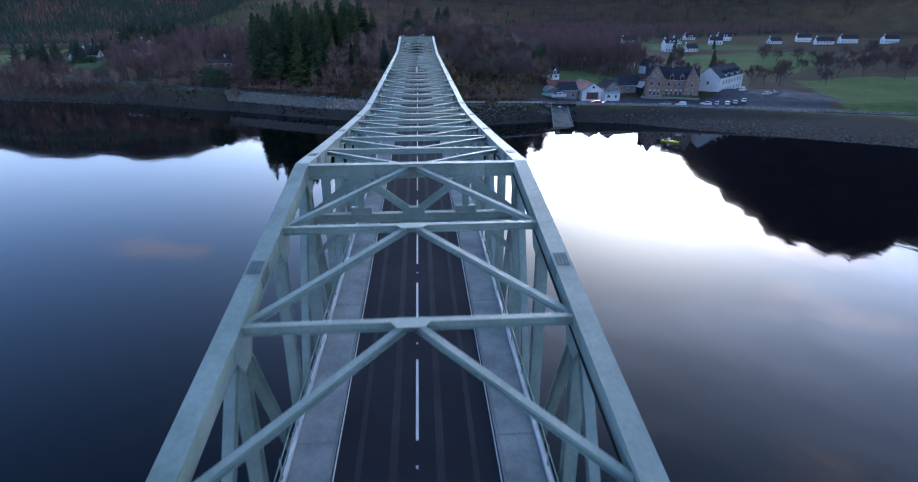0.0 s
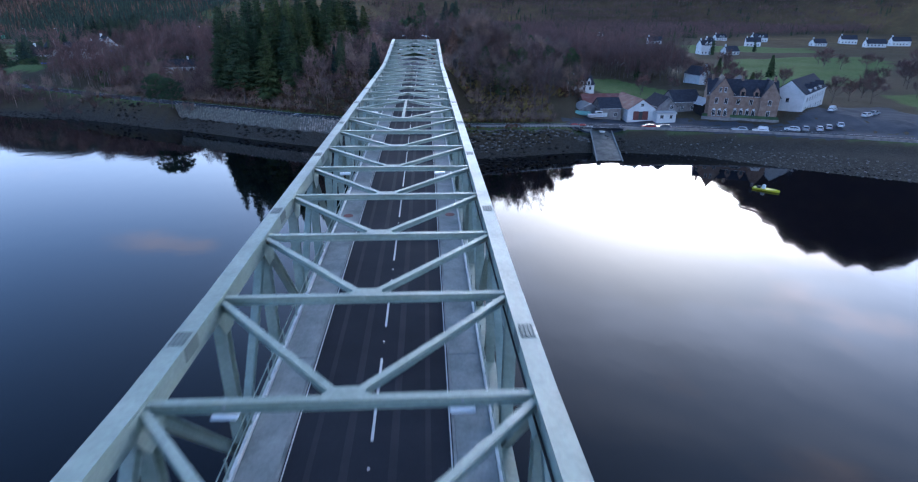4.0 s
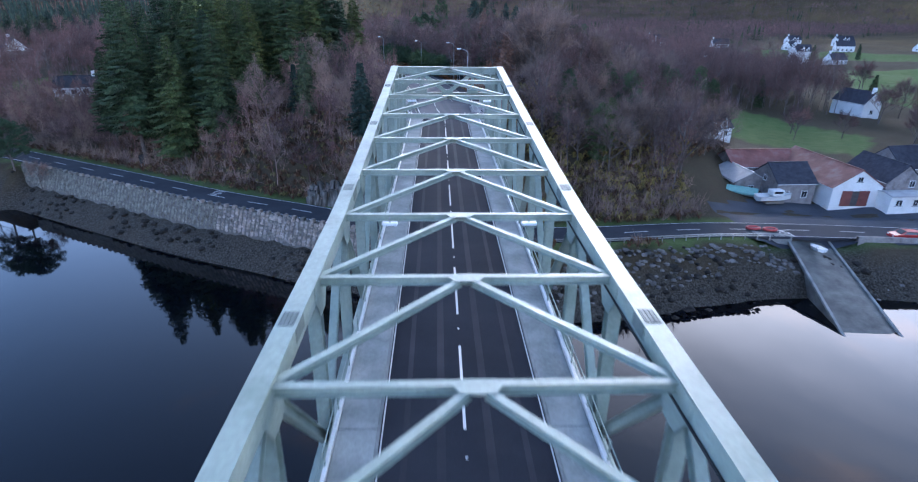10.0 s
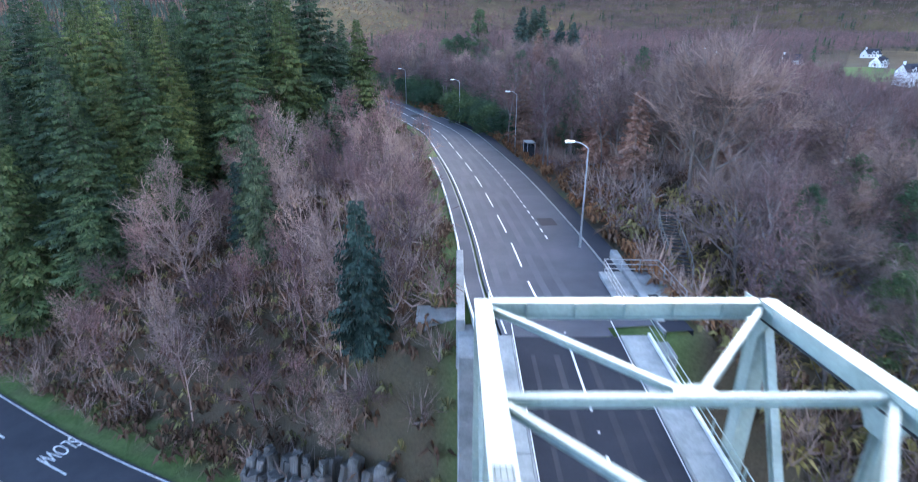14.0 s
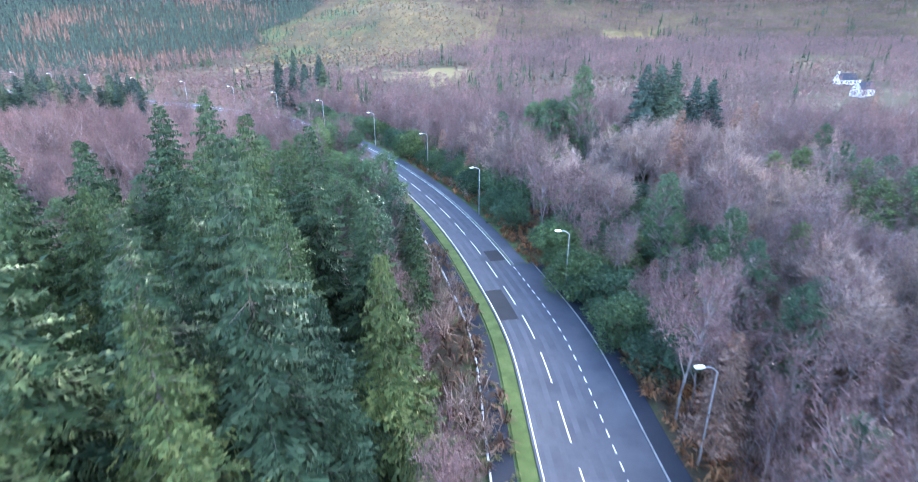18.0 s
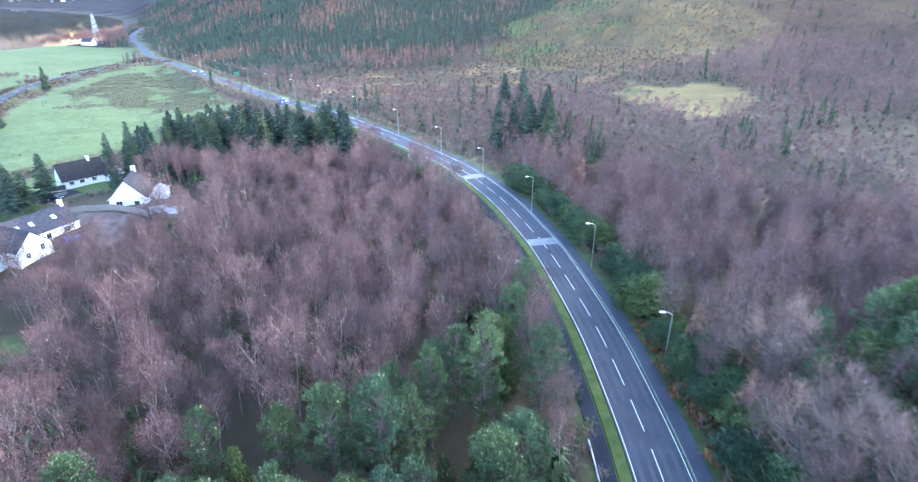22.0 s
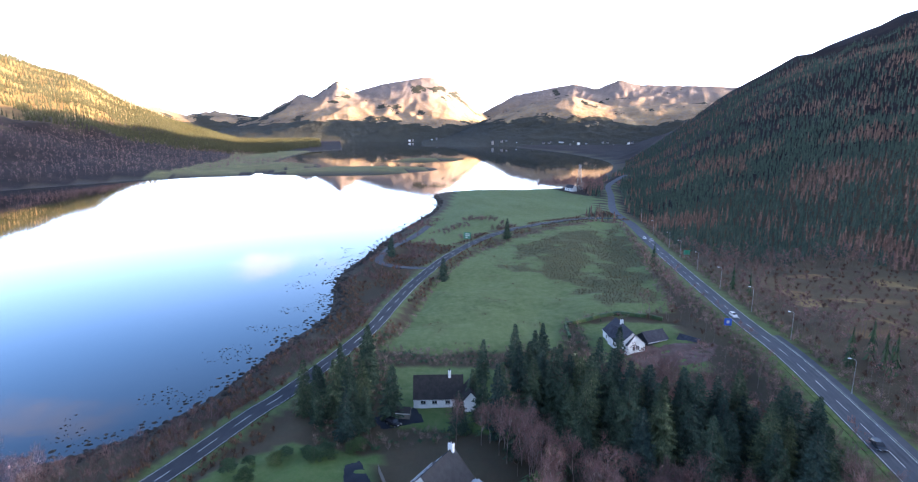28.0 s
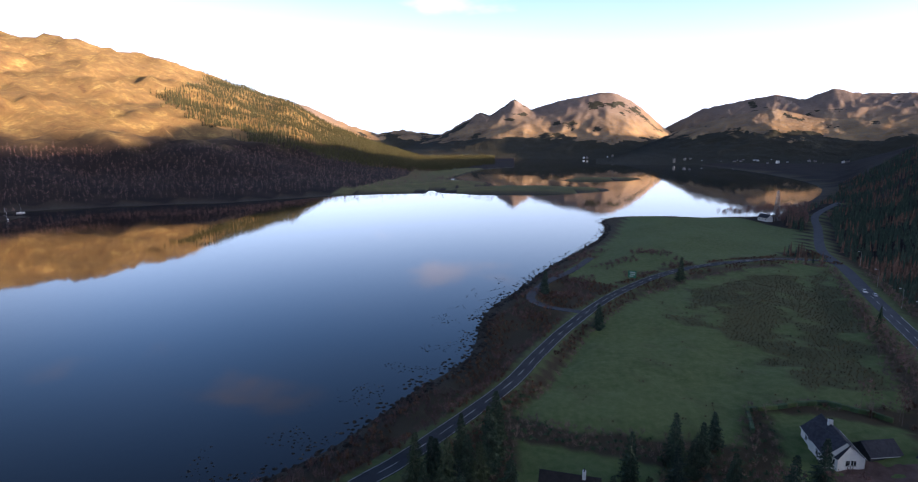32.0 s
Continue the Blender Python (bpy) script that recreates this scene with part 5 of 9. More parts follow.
for sx, sy, sr, mat, lab in ((-155.5, 391.5, 60, TIN_PALE, "pale metal-roofed garden shed"), (-158.8, 389.2, 62, GALV, "small grey garden shed"), (-217.5, 393.5, 70, ROOF_BROWN, "brown garden shed beside the house")):
    gable_house("garden_shed", lab, (sx, sy, ground_at(sx, sy)), sr, 3.4, 2.4, 1.9, 2.6, wall=WOOD_GREY, roof=mat, windows=[("f", 0, 1.1, 0.7, 0.6)], category="shed", group="garden sheds")

# the village by the slipway
vz = 5.0
gable_house("boat_shed", "white-fronted boat shed with a rusty red roof", (73.0, 248.0, vz), 93, 19, 9.6, 3.6, 6.6, roof=RUST_ROOF, windows=[("l", 0, 5.0, 1.0, 0.9)], category="shed")
shed_door = thing("shed_door", "open dark red double doors of the boat shed", "door", (73.2, 238.45, vz))
for s in (-1, 1):
    part("leaf", box_bm((1.9, 0.12, 2.9), (s * 1.6, -0.1, 1.45), 0.02), DOOR_RED, shed_door)
# wall is solid here: a dark panel paints the doorway's shade
part("dark_panel", box_bm((1.4, 0.1, 2.8), (0, -0.05, 1.4)), DARK_METAL, shed_door, "flat dark panel in place of the shed's shaded interior")
gable_house("stone_store", "grey stone store with a slate roof", (63.5, 245.0, vz), 3, 7.5, 8.0, 3.6, 6.4, wall=STONE_GREY, windows=[("f", -1.8, 1.4, 1.1, 1.3), ("f", 1.8, 1.4, 1.1, 1.3), ("l", 0, 3.6, 0.9, 1.0)])
gable_house("lean_shed", "low shed with a pale corrugated roof", (57.5, 250.0, vz), 93, 9, 6.5, 2.6, 4.2, wall=STONE_GREY, roof=TIN_PALE, windows=[("l", 0, 1.3, 1.0, 0.9)], category="shed")
gable_house("red_store", "long store with a rusted red corrugated roof", (64.0, 256.5, vz + 0.5), 3, 14, 8, 3.2, 5.6, wall=STONE_GREY, roof=RUST_ROOF)
gable_house("gabled_stone_house", "stone house with a slate roof and front gable", (82.0, 244.5, vz), 93, 11, 6.8, 4.4, 7.4, wall=STONE_GREY, windows=[("l", -1.3, 2.0, 1.0, 1.3), ("l", 1.5, 4.0, 1.0, 1.2), ("f", 0, 2.0, 1.0, 1.3)])
gable_house("white_porch", "small white flat-roofed office beside the shed", (81.0, 237.6, vz), 3, 6.6, 3.6, 2.7, 3.0, roof=TIN_PALE, windows=[("f", -1.6, 1.5, 1.2, 1.1), ("f", 1.6, 1.5, 0.9, 1.2)])
gable_house("slate_barn", "stone outbuilding with a dark slate roof", (92.5, 252.0, vz + 0.5), 12, 11, 8, 4.2, 7.6, wall=STONE_GREY, windows=[("f", -2, 2, 1, 1.2), ("f", 2, 2, 1, 1.2)])
gable_house("brown_annexe", "dark timber-clad annexe between the stone houses", (98.5, 247.5, vz), 100, 7, 4.5, 4.2, 6.0, wall=ROOF_BROWN, roof=TIN_PALE, windows=[("l", 0, 1.6, 1.6, 1.6)])

# the sandstone hotel
hotel_at, hotel_turn = (109.8, 244.5, vz + 0.3), -21.5
hw = [("f", u, 2.0, 1.0, 1.9, True) for u in (-1.5, 0.4, 2.3, 4.2)] + [("f", u, 5.6, 1.0, 1.7) for u in (-1.0, 3.0, 6.4)] + [("f", u, 8.0, 0.8, 1.0) for u in (7.5,)]
gable_house("hotel", "large pink sandstone hotel with slate roof and pointed windows", hotel_at, hotel_turn, 22, 12, 7.6, 12.2, wall=SANDSTONE, windows=hw, chimneys=[-9.5, 0, 10], dormers=[(0.0, -1), (4.2, -1)], category="hotel")
ca, sa = math.cos(radians(hotel_turn)), math.sin(radians(hotel_turn))
on_hotel = lambda u, v: (hotel_at[0] + u * ca - v * sa, hotel_at[1] + u * sa + v * ca, hotel_at[2])
gable_house("hotel_gable", "tall sandstone front gable of the hotel with arched windows", on_hotel(-6.6, -2.5), hotel_turn - 90, 12.6, 7.0, 8.4, 13.4, wall=SANDSTONE, windows=[("r", u, 2.0, 1.0, 1.9, True) for u in (-1.8, 0, 1.8)] + [("r", -1.5, 6.0, 1.0, 1.8), ("r", 1.5, 6.0, 1.0, 1.8), ("r", -0.8, 9.6, 0.7, 1.5), ("r", 0.8, 9.6, 0.7, 1.5)], category="hotel")
gable_house("hotel_east_gable", "sandstone end gable of the hotel", on_hotel(8.4, -1.2), hotel_turn - 90, 12.6, 5.6, 7.8, 12.4, wall=SANDSTONE, windows=[("r", 0, 2.2, 1.0, 1.8), ("r", 0, 5.8, 1.0, 1.6)], category="hotel")
gable_house("hotel_wing", "long white rendered wing of the hotel with a slate roof", (136.5, 252.5, vz + 1.2), 45, 33, 10, 7.2, 11.4, windows=[("r", 0, 5, 1, 1.4), ("l", 0, 5, 1, 1.4)] + [("f", u, 2.0, 1.0, 1.4) for u in (-12, -8, -4, 0, 4, 8, 12)] + [("f", u, 5.2, 1.0, 1.3) for u in (-12, -8, -4, 0, 4, 8, 12)], dormers=[(-8, -1), (0, -1), (8, -1)], category="hotel")
gable_house("hotel_rear_wing", "slate-roofed rear wing of the hotel", (117.0, 258.0, vz + 1), 68, 17, 9, 6.6, 10.8, wall=SANDSTONE, windows=[("l", 0, 4, 1, 1.4)], category="hotel")
hedge_wall = thing("garden_wall", "low stone wall and clipped hedge before the hotel", "wall", on_hotel(0, -8.8))
hedge_wall.rotation_euler = (0, 0, radians(hotel_turn))
part("stone_base", box_bm((24, 0.6, 1.6), (0, 0, -0.2), 0.05), STONE_GREY, hedge_wall)
part("hedge", box_bm((23.6, 1.3, 1.0), (0, 1.0, 0.9), 0.25), SHRUB, hedge_wall, "clipped dark green hedge")

# cottages of the valley, white among the trees
COTTAGES = [(61.5, 275, 20, 9, 1), (130, 320, 100, 12, 1), (113.6, 398, -30, 9, 2), (80, 400, 80, 8, 1), (210, 482, 10, 11, 3), (222, 468, 15, 11, 0), (212, 588, -5, 12, 1), (170, 600, 25, 10, 1), (326, 614, 5, 15, 1), (387, 540, -10, 16, 1),
            (429, 564, -8, 16, 1), (402, 594, -12, 14, 1), (300, 640, 10, 12, 1), (470, 560, 0, 15, 1), (120, 408, 60, 11, 2), (350, 560, 10, 13, 1), (250, 560, 30, 9, 0), (290, 560, -15, 12, 1), (180, 640, 8, 11, 1)]
for i, (hx, hy, ht, hl, tall) in enumerate(COTTAGES):
    e = 2.8 + 1.3 * tall * (i % 3 > 0)
    gable_house("valley_cottage", "small white cottage with slate roof among bare trees" if hl < 13 else "long white house with a slate roof at the field's edge", (hx, hy, ground_at(hx, hy) + 0.1), ht, hl, 6.5, e, e + 3.4, windows=[("f", u, 1.5, 1.1, 1.2) for u in np.arange(-hl / 2 + 1.5, hl / 2 - 1, 2.8)] + [("l", 0, 1.6, 1.1, 1.2)], chimneys=[-hl / 2 + 0.7], dormers=[(-1.5, -1), (1.8, -1)] if i % 4 == 0 else (), group="valley cottages")

gable_house("grey_bungalow", "low grey-roofed bungalow in a clearing of the birch wood", (-108, 319, ground_at(-108, 319) + 0.1), 20, 13, 8, 2.7, 5.4, roof=ROOF_GREY, windows=[("f", u, 1.4, 1.4, 1.2) for u in (-4.5, -1.5, 1.5, 4.5)] + [("b", u, 1.4, 1.3, 1.2) for u in (-4, 0, 4)], chimneys=[3.5])
# gravel drives and paving
def slab(name, poly, lift, mat, label, category, kind="structure"):
    """A flat apron that follows the ground a little above it."""
    c = np.mean(poly, 0)
    bm = bmesh.new()
    p = np.array(poly, float)
    n = 14
    x0, y0, x1, y1 = *p.min(0), *p.max(0)
    gx, gy = np.meshgrid(np.linspace(x0, x1, n * 2), np.linspace(y0, y1, n * 2))
    gz = height(gx, gy) + lift
    keep = inside([tuple(q) for q in poly], gx, gy)
    vs = {}
    for i in range(n * 2):
        for j in range(n * 2):
            vs[i, j] = bm.verts.new((gx[i, j], gy[i, j], gz[i, j]))
    for i in range(n * 2 - 1):
        for j in range(n * 2 - 1):
            if keep[i:i + 2, j:j + 2].any():
                bm.faces.new((vs[i, j], vs[i, j + 1], vs[i + 1, j + 1], vs[i + 1, j]))
    bmesh.ops.delete(bm, geom=[v for v in bm.verts if not v.link_faces], context="VERTS")
    ob = part(name, bm, mat)
    return tagged(ob, label, category, kind=kind)


GRAVEL_RED = plain("red_gravel", [(0.095, 0.055, 0.048), (0.135, 0.082, 0.07), (0.17, 0.115, 0.1)], 0.4, 12, 0.95)
slab("drive_gravel", [(-168.5, 366), (-168, 376), (-184, 377), (-184, 383), (-160, 386), (-154, 385), (-155, 372), (-163, 366)], 0.06, GRAVEL_RED, "reddish gravel drive before the bungalow", "driveway")
slab("drive_tarmac", [(-184, 377), (-197, 378), (-199, 381), (-184, 383)], 0.07, ASPHALT, "dark tarmac lane between the two white houses", "driveway")
slab("drive_cottage", [(-172, 405), (-180, 402), (-172, 395), (-180, 386.5), (-160, 388), (-158, 400)], 0.06, GRAVEL_RED, "reddish gravel yard of the cottage", "driveway")
slab("drive_bungalow", [(-248, 479), (-243, 470), (-232, 472), (-228, 490), (-236, 500), (-243, 492), (-246, 482)], 0.06, GRAVEL_RED, "reddish gravel drive of the slate-roofed bungalow", "driveway")
slab("drive_dark", [(-220, 386), (-213, 388), (-214, 398), (-222, 397)], 0.06, ASPHALT, "dark yard beside the brown-roofed house", "driveway")
slab("yard_paving", [(46, 222), (46, 236), (58, 241), (88, 240), (96, 236), (120, 228), (150, 224), (160, 205), (122, 209), (98, 216), (70, 221)], 0.06, ASPHALT_OLD, "grey tarmac yard and parking by the shore road", "pavement")
slab("car_park", [(120, 229), (150, 250), (166, 250), (170, 215), (150, 212)], 0.08, ASPHALT_OLD, "grey tarmac car park beside the hotel", "pavement")

# ---- roadside and shore things ----
def cylinder(bm, a, b, ra, rb, seg=10):
    a, b = Vector(a), Vector(b)
    m = Matrix.Translation((a + b) / 2) @ (b - a).to_track_quat("Z", "Y").to_matrix().to_4x4()
    bmesh.ops.create_cone(bm, cap_ends=True, segments=seg, radius1=ra, radius2=rb, depth=(b - a).length, matrix=m)


def street_lamp(high=9.8):
    lamp = thing("street_lamp", "tall grey steel street lamp with a curved arm", "street lamp", group="street lamps")
    bm = bmesh.new()
    cylinder(bm, (0, 0, -0.3), (0, 0, 1.4), 0.12, 0.11)
    part("base", bm, GALV, lamp)
    bm = bmesh.new()
    cylinder(bm, (0, 0, 1.4), (0, 0, high - 0.6), 0.085, 0.06)
    part("column", bm, GALV, lamp)
    bm = bmesh.new()
    last = (0, 0, high - 0.6)
    for k in range(1, 6):
        a = k / 5 * math.pi / 2
        p = (-0.55 * (1 - math.cos(a)) - 0.14 * k, 0, high - 0.6 + 0.6 * math.sin(a))
        cylinder(bm, last, p, 0.05, 0.045, 8)
        last = p
    part("arm", bm, GALV, lamp)
    bm = box_bm((0.85, 0.34, 0.17), (last[0] - 0.35, 0, high + 0.02), 0.06)
    head = part("head", bm, LAMP_GLASS, lamp, "pale lamp head")
    part("lens", box_bm((0.55, 0.26, 0.06), (last[0] - 0.42, 0, high - 0.08), 0.02), LAMP_GLASS, head)
    return lamp


LAMPS = [(3.0, 249.9), (1.8, 298.2), (-7.6, 329.7), (-22.3, 362.2), (-37.2, 390.9), (-57.0, 416.5), (-79.5, 437.5), (-102.8, 455.0), (-127.6, 471.5), (-158.8, 489.8), (-193, 506.5), (-230, 523.5), (-259.5, 534), (-292, 546), (-324, 558), (-355, 570), (-380, 580), (-425, 598), (-482, 624)]
lamp_first = street_lamp()
for i, (lx, ly) in enumerate(LAMPS):
    k = int(np.clip(np.argmin(np.hypot(MAIN_FINE[:, 0] - lx, MAIN_FINE[:, 1] - ly)), 1, len(MAIN_FINE) - 2))
    to = Vector((MAIN_FINE[k, 0] - lx, MAIN_FINE[k, 1] - ly))
    a = math.atan2(to.y, to.x) + math.pi
    m = Matrix.Translation((lx, ly, MAIN_FINE[k, 2] - 0.1)) @ Matrix.Rotation(a, 4, "Z")
    ob = lamp_first if i == 0 else copy_thing(lamp_first, m)
    ob.matrix_basis = m

BLUE_SIGN = plain("blue_sign", [(0.02, 0.09, 0.42), (0.03, 0.12, 0.5)], 1, 10, 0.4, bump=0)
GREEN_SIGN = plain("green_sign", [(0.0, 0.16, 0.09), (0.01, 0.2, 0.11)], 1, 10, 0.4, bump=0)


def road_sign(at, turn, w, h, z, mat, label, marks):
    s = thing("road_sign", label, "road sign", at)
    s.rotation_euler = (0, 0, radians(turn))
    for x in (-w * 0.3, w * 0.3):
        bm = bmesh.new()
        cylinder(bm, (x, 0, -0.3), (x, 0, z + h / 2), 0.05, 0.05)
        part("post", bm, GALV, s)
    part("panel", box_bm((w, 0.05, h), (0, -0.07, z), 0.02), mat, s)
    for mx, mz, mw, mh in marks:
        part("mark", box_bm((mw, 0.012, mh), (mx, -0.105, z + mz)), PAINT_WHITE, s, "white mark")
    return s


bars = lambda w, h: [(0, h * 0.28, w * 0.7, h * 0.12), (0, 0.0, w * 0.55, h * 0.12), (-w * 0.1, -h * 0.28, w * 0.5, h * 0.12)]
road_sign((-244.5, 511, 14.9), 62, 2.4, 2.6, 2.6, BLUE_SIGN, "blue road sign with white symbol on posts", [(0, 0, 0.9, 1.0)])
road_sign((-439, 468.5, 9), 70, 4.6, 4.2, 4.0, GREEN_SIGN, "large green direction sign with white writing bars", bars(4.6, 4.2) + [(1.4, 0.3, 0.25, 2.2)])
road_sign((-352, 572, 12.3), 250, 3.6, 2.6, 3.2, GREEN_SIGN, "back of a grey direction sign on posts", [])
road_sign((-62, 256.5, 6.9), 60, 1.2, 1.8, 1.9, DARK_METAL, "small dark road sign beside the shore road", [])
road_sign((-70, 409, 17.9), 200, 1.0, 0.9, 1.4, PAINT_WHITE, "small white sign on the verge", [])

# bus shelter
shelter = thing("bus_shelter", "small grey bus shelter with glass sides beside the footway", "bus shelter", (3.4, 291.6, 19.7))
shelter.rotation_euler = (0, 0, radians(100))
for x in (-1.1, 1.1):
    for y in (-0.6, 0.6):
        part("post", box_bm((0.09, 0.09, 2.3), (x, y, 1.15)), GALV, shelter)
part("roof", box_bm((2.4, 1.5, 0.12), (0, 0, 2.4), 0.04), CONCRETE, shelter)
for x in (-1.1, 1.1):
    part("side_pane", box_bm((0.04, 1.1, 1.6), (x, 0, 1.2)), DARK_GLASS, shelter)
part("back_pane", box_bm((2.1, 0.04, 1.6), (0, -0.62, 1.2)), DARK_GLASS, shelter)
part("bench", box_bm((1.9, 0.35, 0.08), (0, -0.35, 0.5), 0.02), WOOD_GREY, shelter)

# the abutment, its railing and the steps down
abut = thing("bridge_abutment", "grey concrete abutment at the bridge's landward end", "abutment", (MID_X, 233, 0))
part("face", box_bm((13.6, 4.0, 21.2), (0, 1.0, 10.7), 0.1), CONCRETE, abut)
for s in (-1, 1):
    part("wing_wall", box_bm((0.6, 12, 5.5), (s * 6.6, 8, 19.4), 0.05), CONCRETE, abut)
part("bearing_shelf", box_bm((3.4, 2.0, 1.0), (-8.0, 4.6, 20.8), 0.05), CONCRETE, abut)
part("bearing_block", box_bm((2.8, 1.8, 3.6), (-7.9, 4.7, 18.5), 0.05), CONCRETE, abut)
landing = thing("landing_railing", "grey steel railing round the footway landing", "railing", (3.4, 236.5, 21.9))
for pts in (((0, 0), (0, 6.5)), ((0, 6.5), (4.2, 6.3)), ((4.2, 6.3), (4.4, 1.0))):
    (ax, ay), (bx, by) = pts
    n = max(2, int(math.hypot(bx - ax, by - ay) / 1.3))
    for k in range(n + 1):
        part("post", box_bm((0.06, 0.06, 1.15), (ax + (bx - ax) * k / n, ay + (by - ay) * k / n, 0.55)), GALV, landing)
    for zz in (0.3, 0.7, 1.1):
        bm = bmesh.new()
        add_beam(bm, (ax, ay, zz), (bx, by, zz), 0.05, 0.05)
        part("rail", bm, GALV, landing)
part("landing_slab", box_bm((4.6, 7.0, 0.3), (2.0, 3.2, -0.2), 0.03), CONCRETE, landing)
STEP_WOOD = plain("dark_step_timber", [(0.035, 0.032, 0.03), (0.07, 0.064, 0.058)], 3, 20, 0.9)
steps = thing("hill_steps", "flight of dark timber-edged steps up the bank", "steps", (0, 0, 0))
for k in range(26):
    t = k / 25
    x, y = 9.0 + 3.4 * t + 0.6 * math.sin(t * 5), 241.5 + 11.5 * t
    z = 19.2 + 4.2 * t
    tread = part("step", box_bm((1.5, 0.26, 0.14), (0, 0, 0), 0.02), STEP_WOOD, steps)
    tread.matrix_basis = Matrix.Translation((x, y, max(z, ground_at(x, y) + 0.1))) @ Matrix.Rotation(-0.25, 4, "Z")
for s in (-1, 1):
    for k in range(12):
        t0, t1 = k / 12, (k + 1) / 12
        q = [(9.0 + 3.4 * t + 0.6 * math.sin(t * 5) + s * 0.85, 241.5 + 11.5 * t, max(19.2 + 4.2 * t, ground_at(9 + 3.4 * t, 241.5 + 11.5 * t)) + 0.75) for t in (t0, t1)]
        bm = bmesh.new()
        add_beam(bm, q[0], q[1], 0.07, 0.08)
        part("handrail", bm, WOOD_GREY, steps)
        part("post", box_bm((0.08, 0.08, 1.0), (q[0][0], q[0][1], q[0][2] - 0.4)), WOOD_GREY, steps)

# lights under the struts of the bridge
for y in np.arange(NORTH_PEAK + 2 * PANEL, SOUTH_PEAK + 8, 4 * PANEL):
    for s in (-1, 1):
        l = thing("bridge_light", "small grey lantern under a bridge strut", "lantern", (MID_X + s * 3.4, y, chord_z(y) - 0.62), "bridge lanterns")
        part("bracket", box_bm((0.08, 0.08, 0.3), (0, 0, 0.18)), GALV, l)
        part("body", box_bm((0.75, 0.32, 0.16), (0, 0, -0.02), 0.04), LAMP_GLASS, l)

# sea wall: a sloping face of rubble and a row of coping stones
WALL_S = (near_s(-9, 224), near_s(-85, 262.5))
WALL_LINE = cut(LOWER_FINE, *WALL_S, 0.85)
ww = np.gradient(WALL_LINE[:, :2], axis=0)
ww /= np.linalg.norm(ww, axis=1)[:, None]
wside = np.stack([-ww[:, 1], ww[:, 0]], 1)
if inland(WALL_LINE[5:6, 0] + wside[5:6, 0] * 8, WALL_LINE[5:6, 1] + wside[5:6, 1] * 8)[0] > inland(WALL_LINE[5:6, 0], WALL_LINE[5:6, 1])[0]:
    wside = -wside
rows = [np.c_[WALL_LINE[:, :2] + wside * o, WALL_LINE[:, 2] * 0 + z] for o, z in ((3.0, 7.06), (4.1, 7.2), (5.5, 3.6), (5.6, -1.5), (3.0, -1.5))]
v = np.stack(rows, 1).reshape(-1, 3)
f = [(5 * i + j, 5 * i + (j + 1) % 5, 5 * i + 5 + (j + 1) % 5, 5 * i + 5 + j) for i in range(len(WALL_LINE) - 1) for j in range(5)]
WALL_STONE = plain("sea_wall_stone", [(0.12, 0.105, 0.09), (0.27, 0.245, 0.215), (0.46, 0.425, 0.38)], 1.4, 9, 0.9, bump=0.5, random_by="object")
MORTAR = plain("sea_wall_mortar", [(0.1, 0.093, 0.082), (0.17, 0.16, 0.145)], 0.8, 6, 0.95, bump=0.4)
sea_wall = tagged(link_mesh("wall_sea", v.tolist(), f, MORTAR, False), "sloping sea wall of pale rubble stone below the shore road", "sea wall", kind="structure")


def lump(seed, size, squash=0.6):
    """An uneven stone."""
    rng = np.random.RandomState(seed)
    bm = bmesh.new()
    bmesh.ops.create_icosphere(bm, subdivisions=1, radius=1)
    for q in bm.verts:
        q.co = q.co * rng.uniform(0.72, 1.12)
        q.co.z *= squash
        q.co *= size
    return bm


def shared_lumps(mat, count=5, size=0.5, squash=0.5, seed=400):
    out = []
    for i in range(count):
        me = bpy.data.meshes.new("stone")
        bm = lump(seed + i, size, squash)
        bm.to_mesh(me)
        bm.free()
        me.materials.append(mat)
        out.append(me)
    return out


STONES = shared_lumps(WALL_STONE, 6, 0.38, 0.45)
rng = np.random.RandomState(8)
face_at = lambda i, u: np.array([*(WALL_LINE[i, :2] + wside[i] * (4.1 + 1.4 * u)), 7.2 - 3.6 * u])
slots = [(i, (j + 0.5 + rng.uniform(-0.3, 0.3)) / 8) for i in range(0, len(WALL_LINE) - 1) for j in range(8)]
near_slots = [q for q in slots if WALL_LINE[q[0], 0] > -50][:290]
for i, u in near_slots:
    ob = new("stone", STONES[rng.randint(6)])
    ob.parent = sea_wall
    p = face_at(i, u)
    tilt = Matrix.Rotation(math.atan2(wside[i][1], wside[i][0]), 4, "Z") @ Matrix.Rotation(radians(77), 4, "Y")
    ob.matrix_basis = Matrix.Translation(p) @ tilt @ Matrix.Rotation(rng.uniform(0, 6.28), 4, "Z") @ Matrix.Diagonal((*rng.uniform(0.8, 1.5, 2), rng.uniform(0.35, 0.7), 1))
rest_v, rest_f = [], []
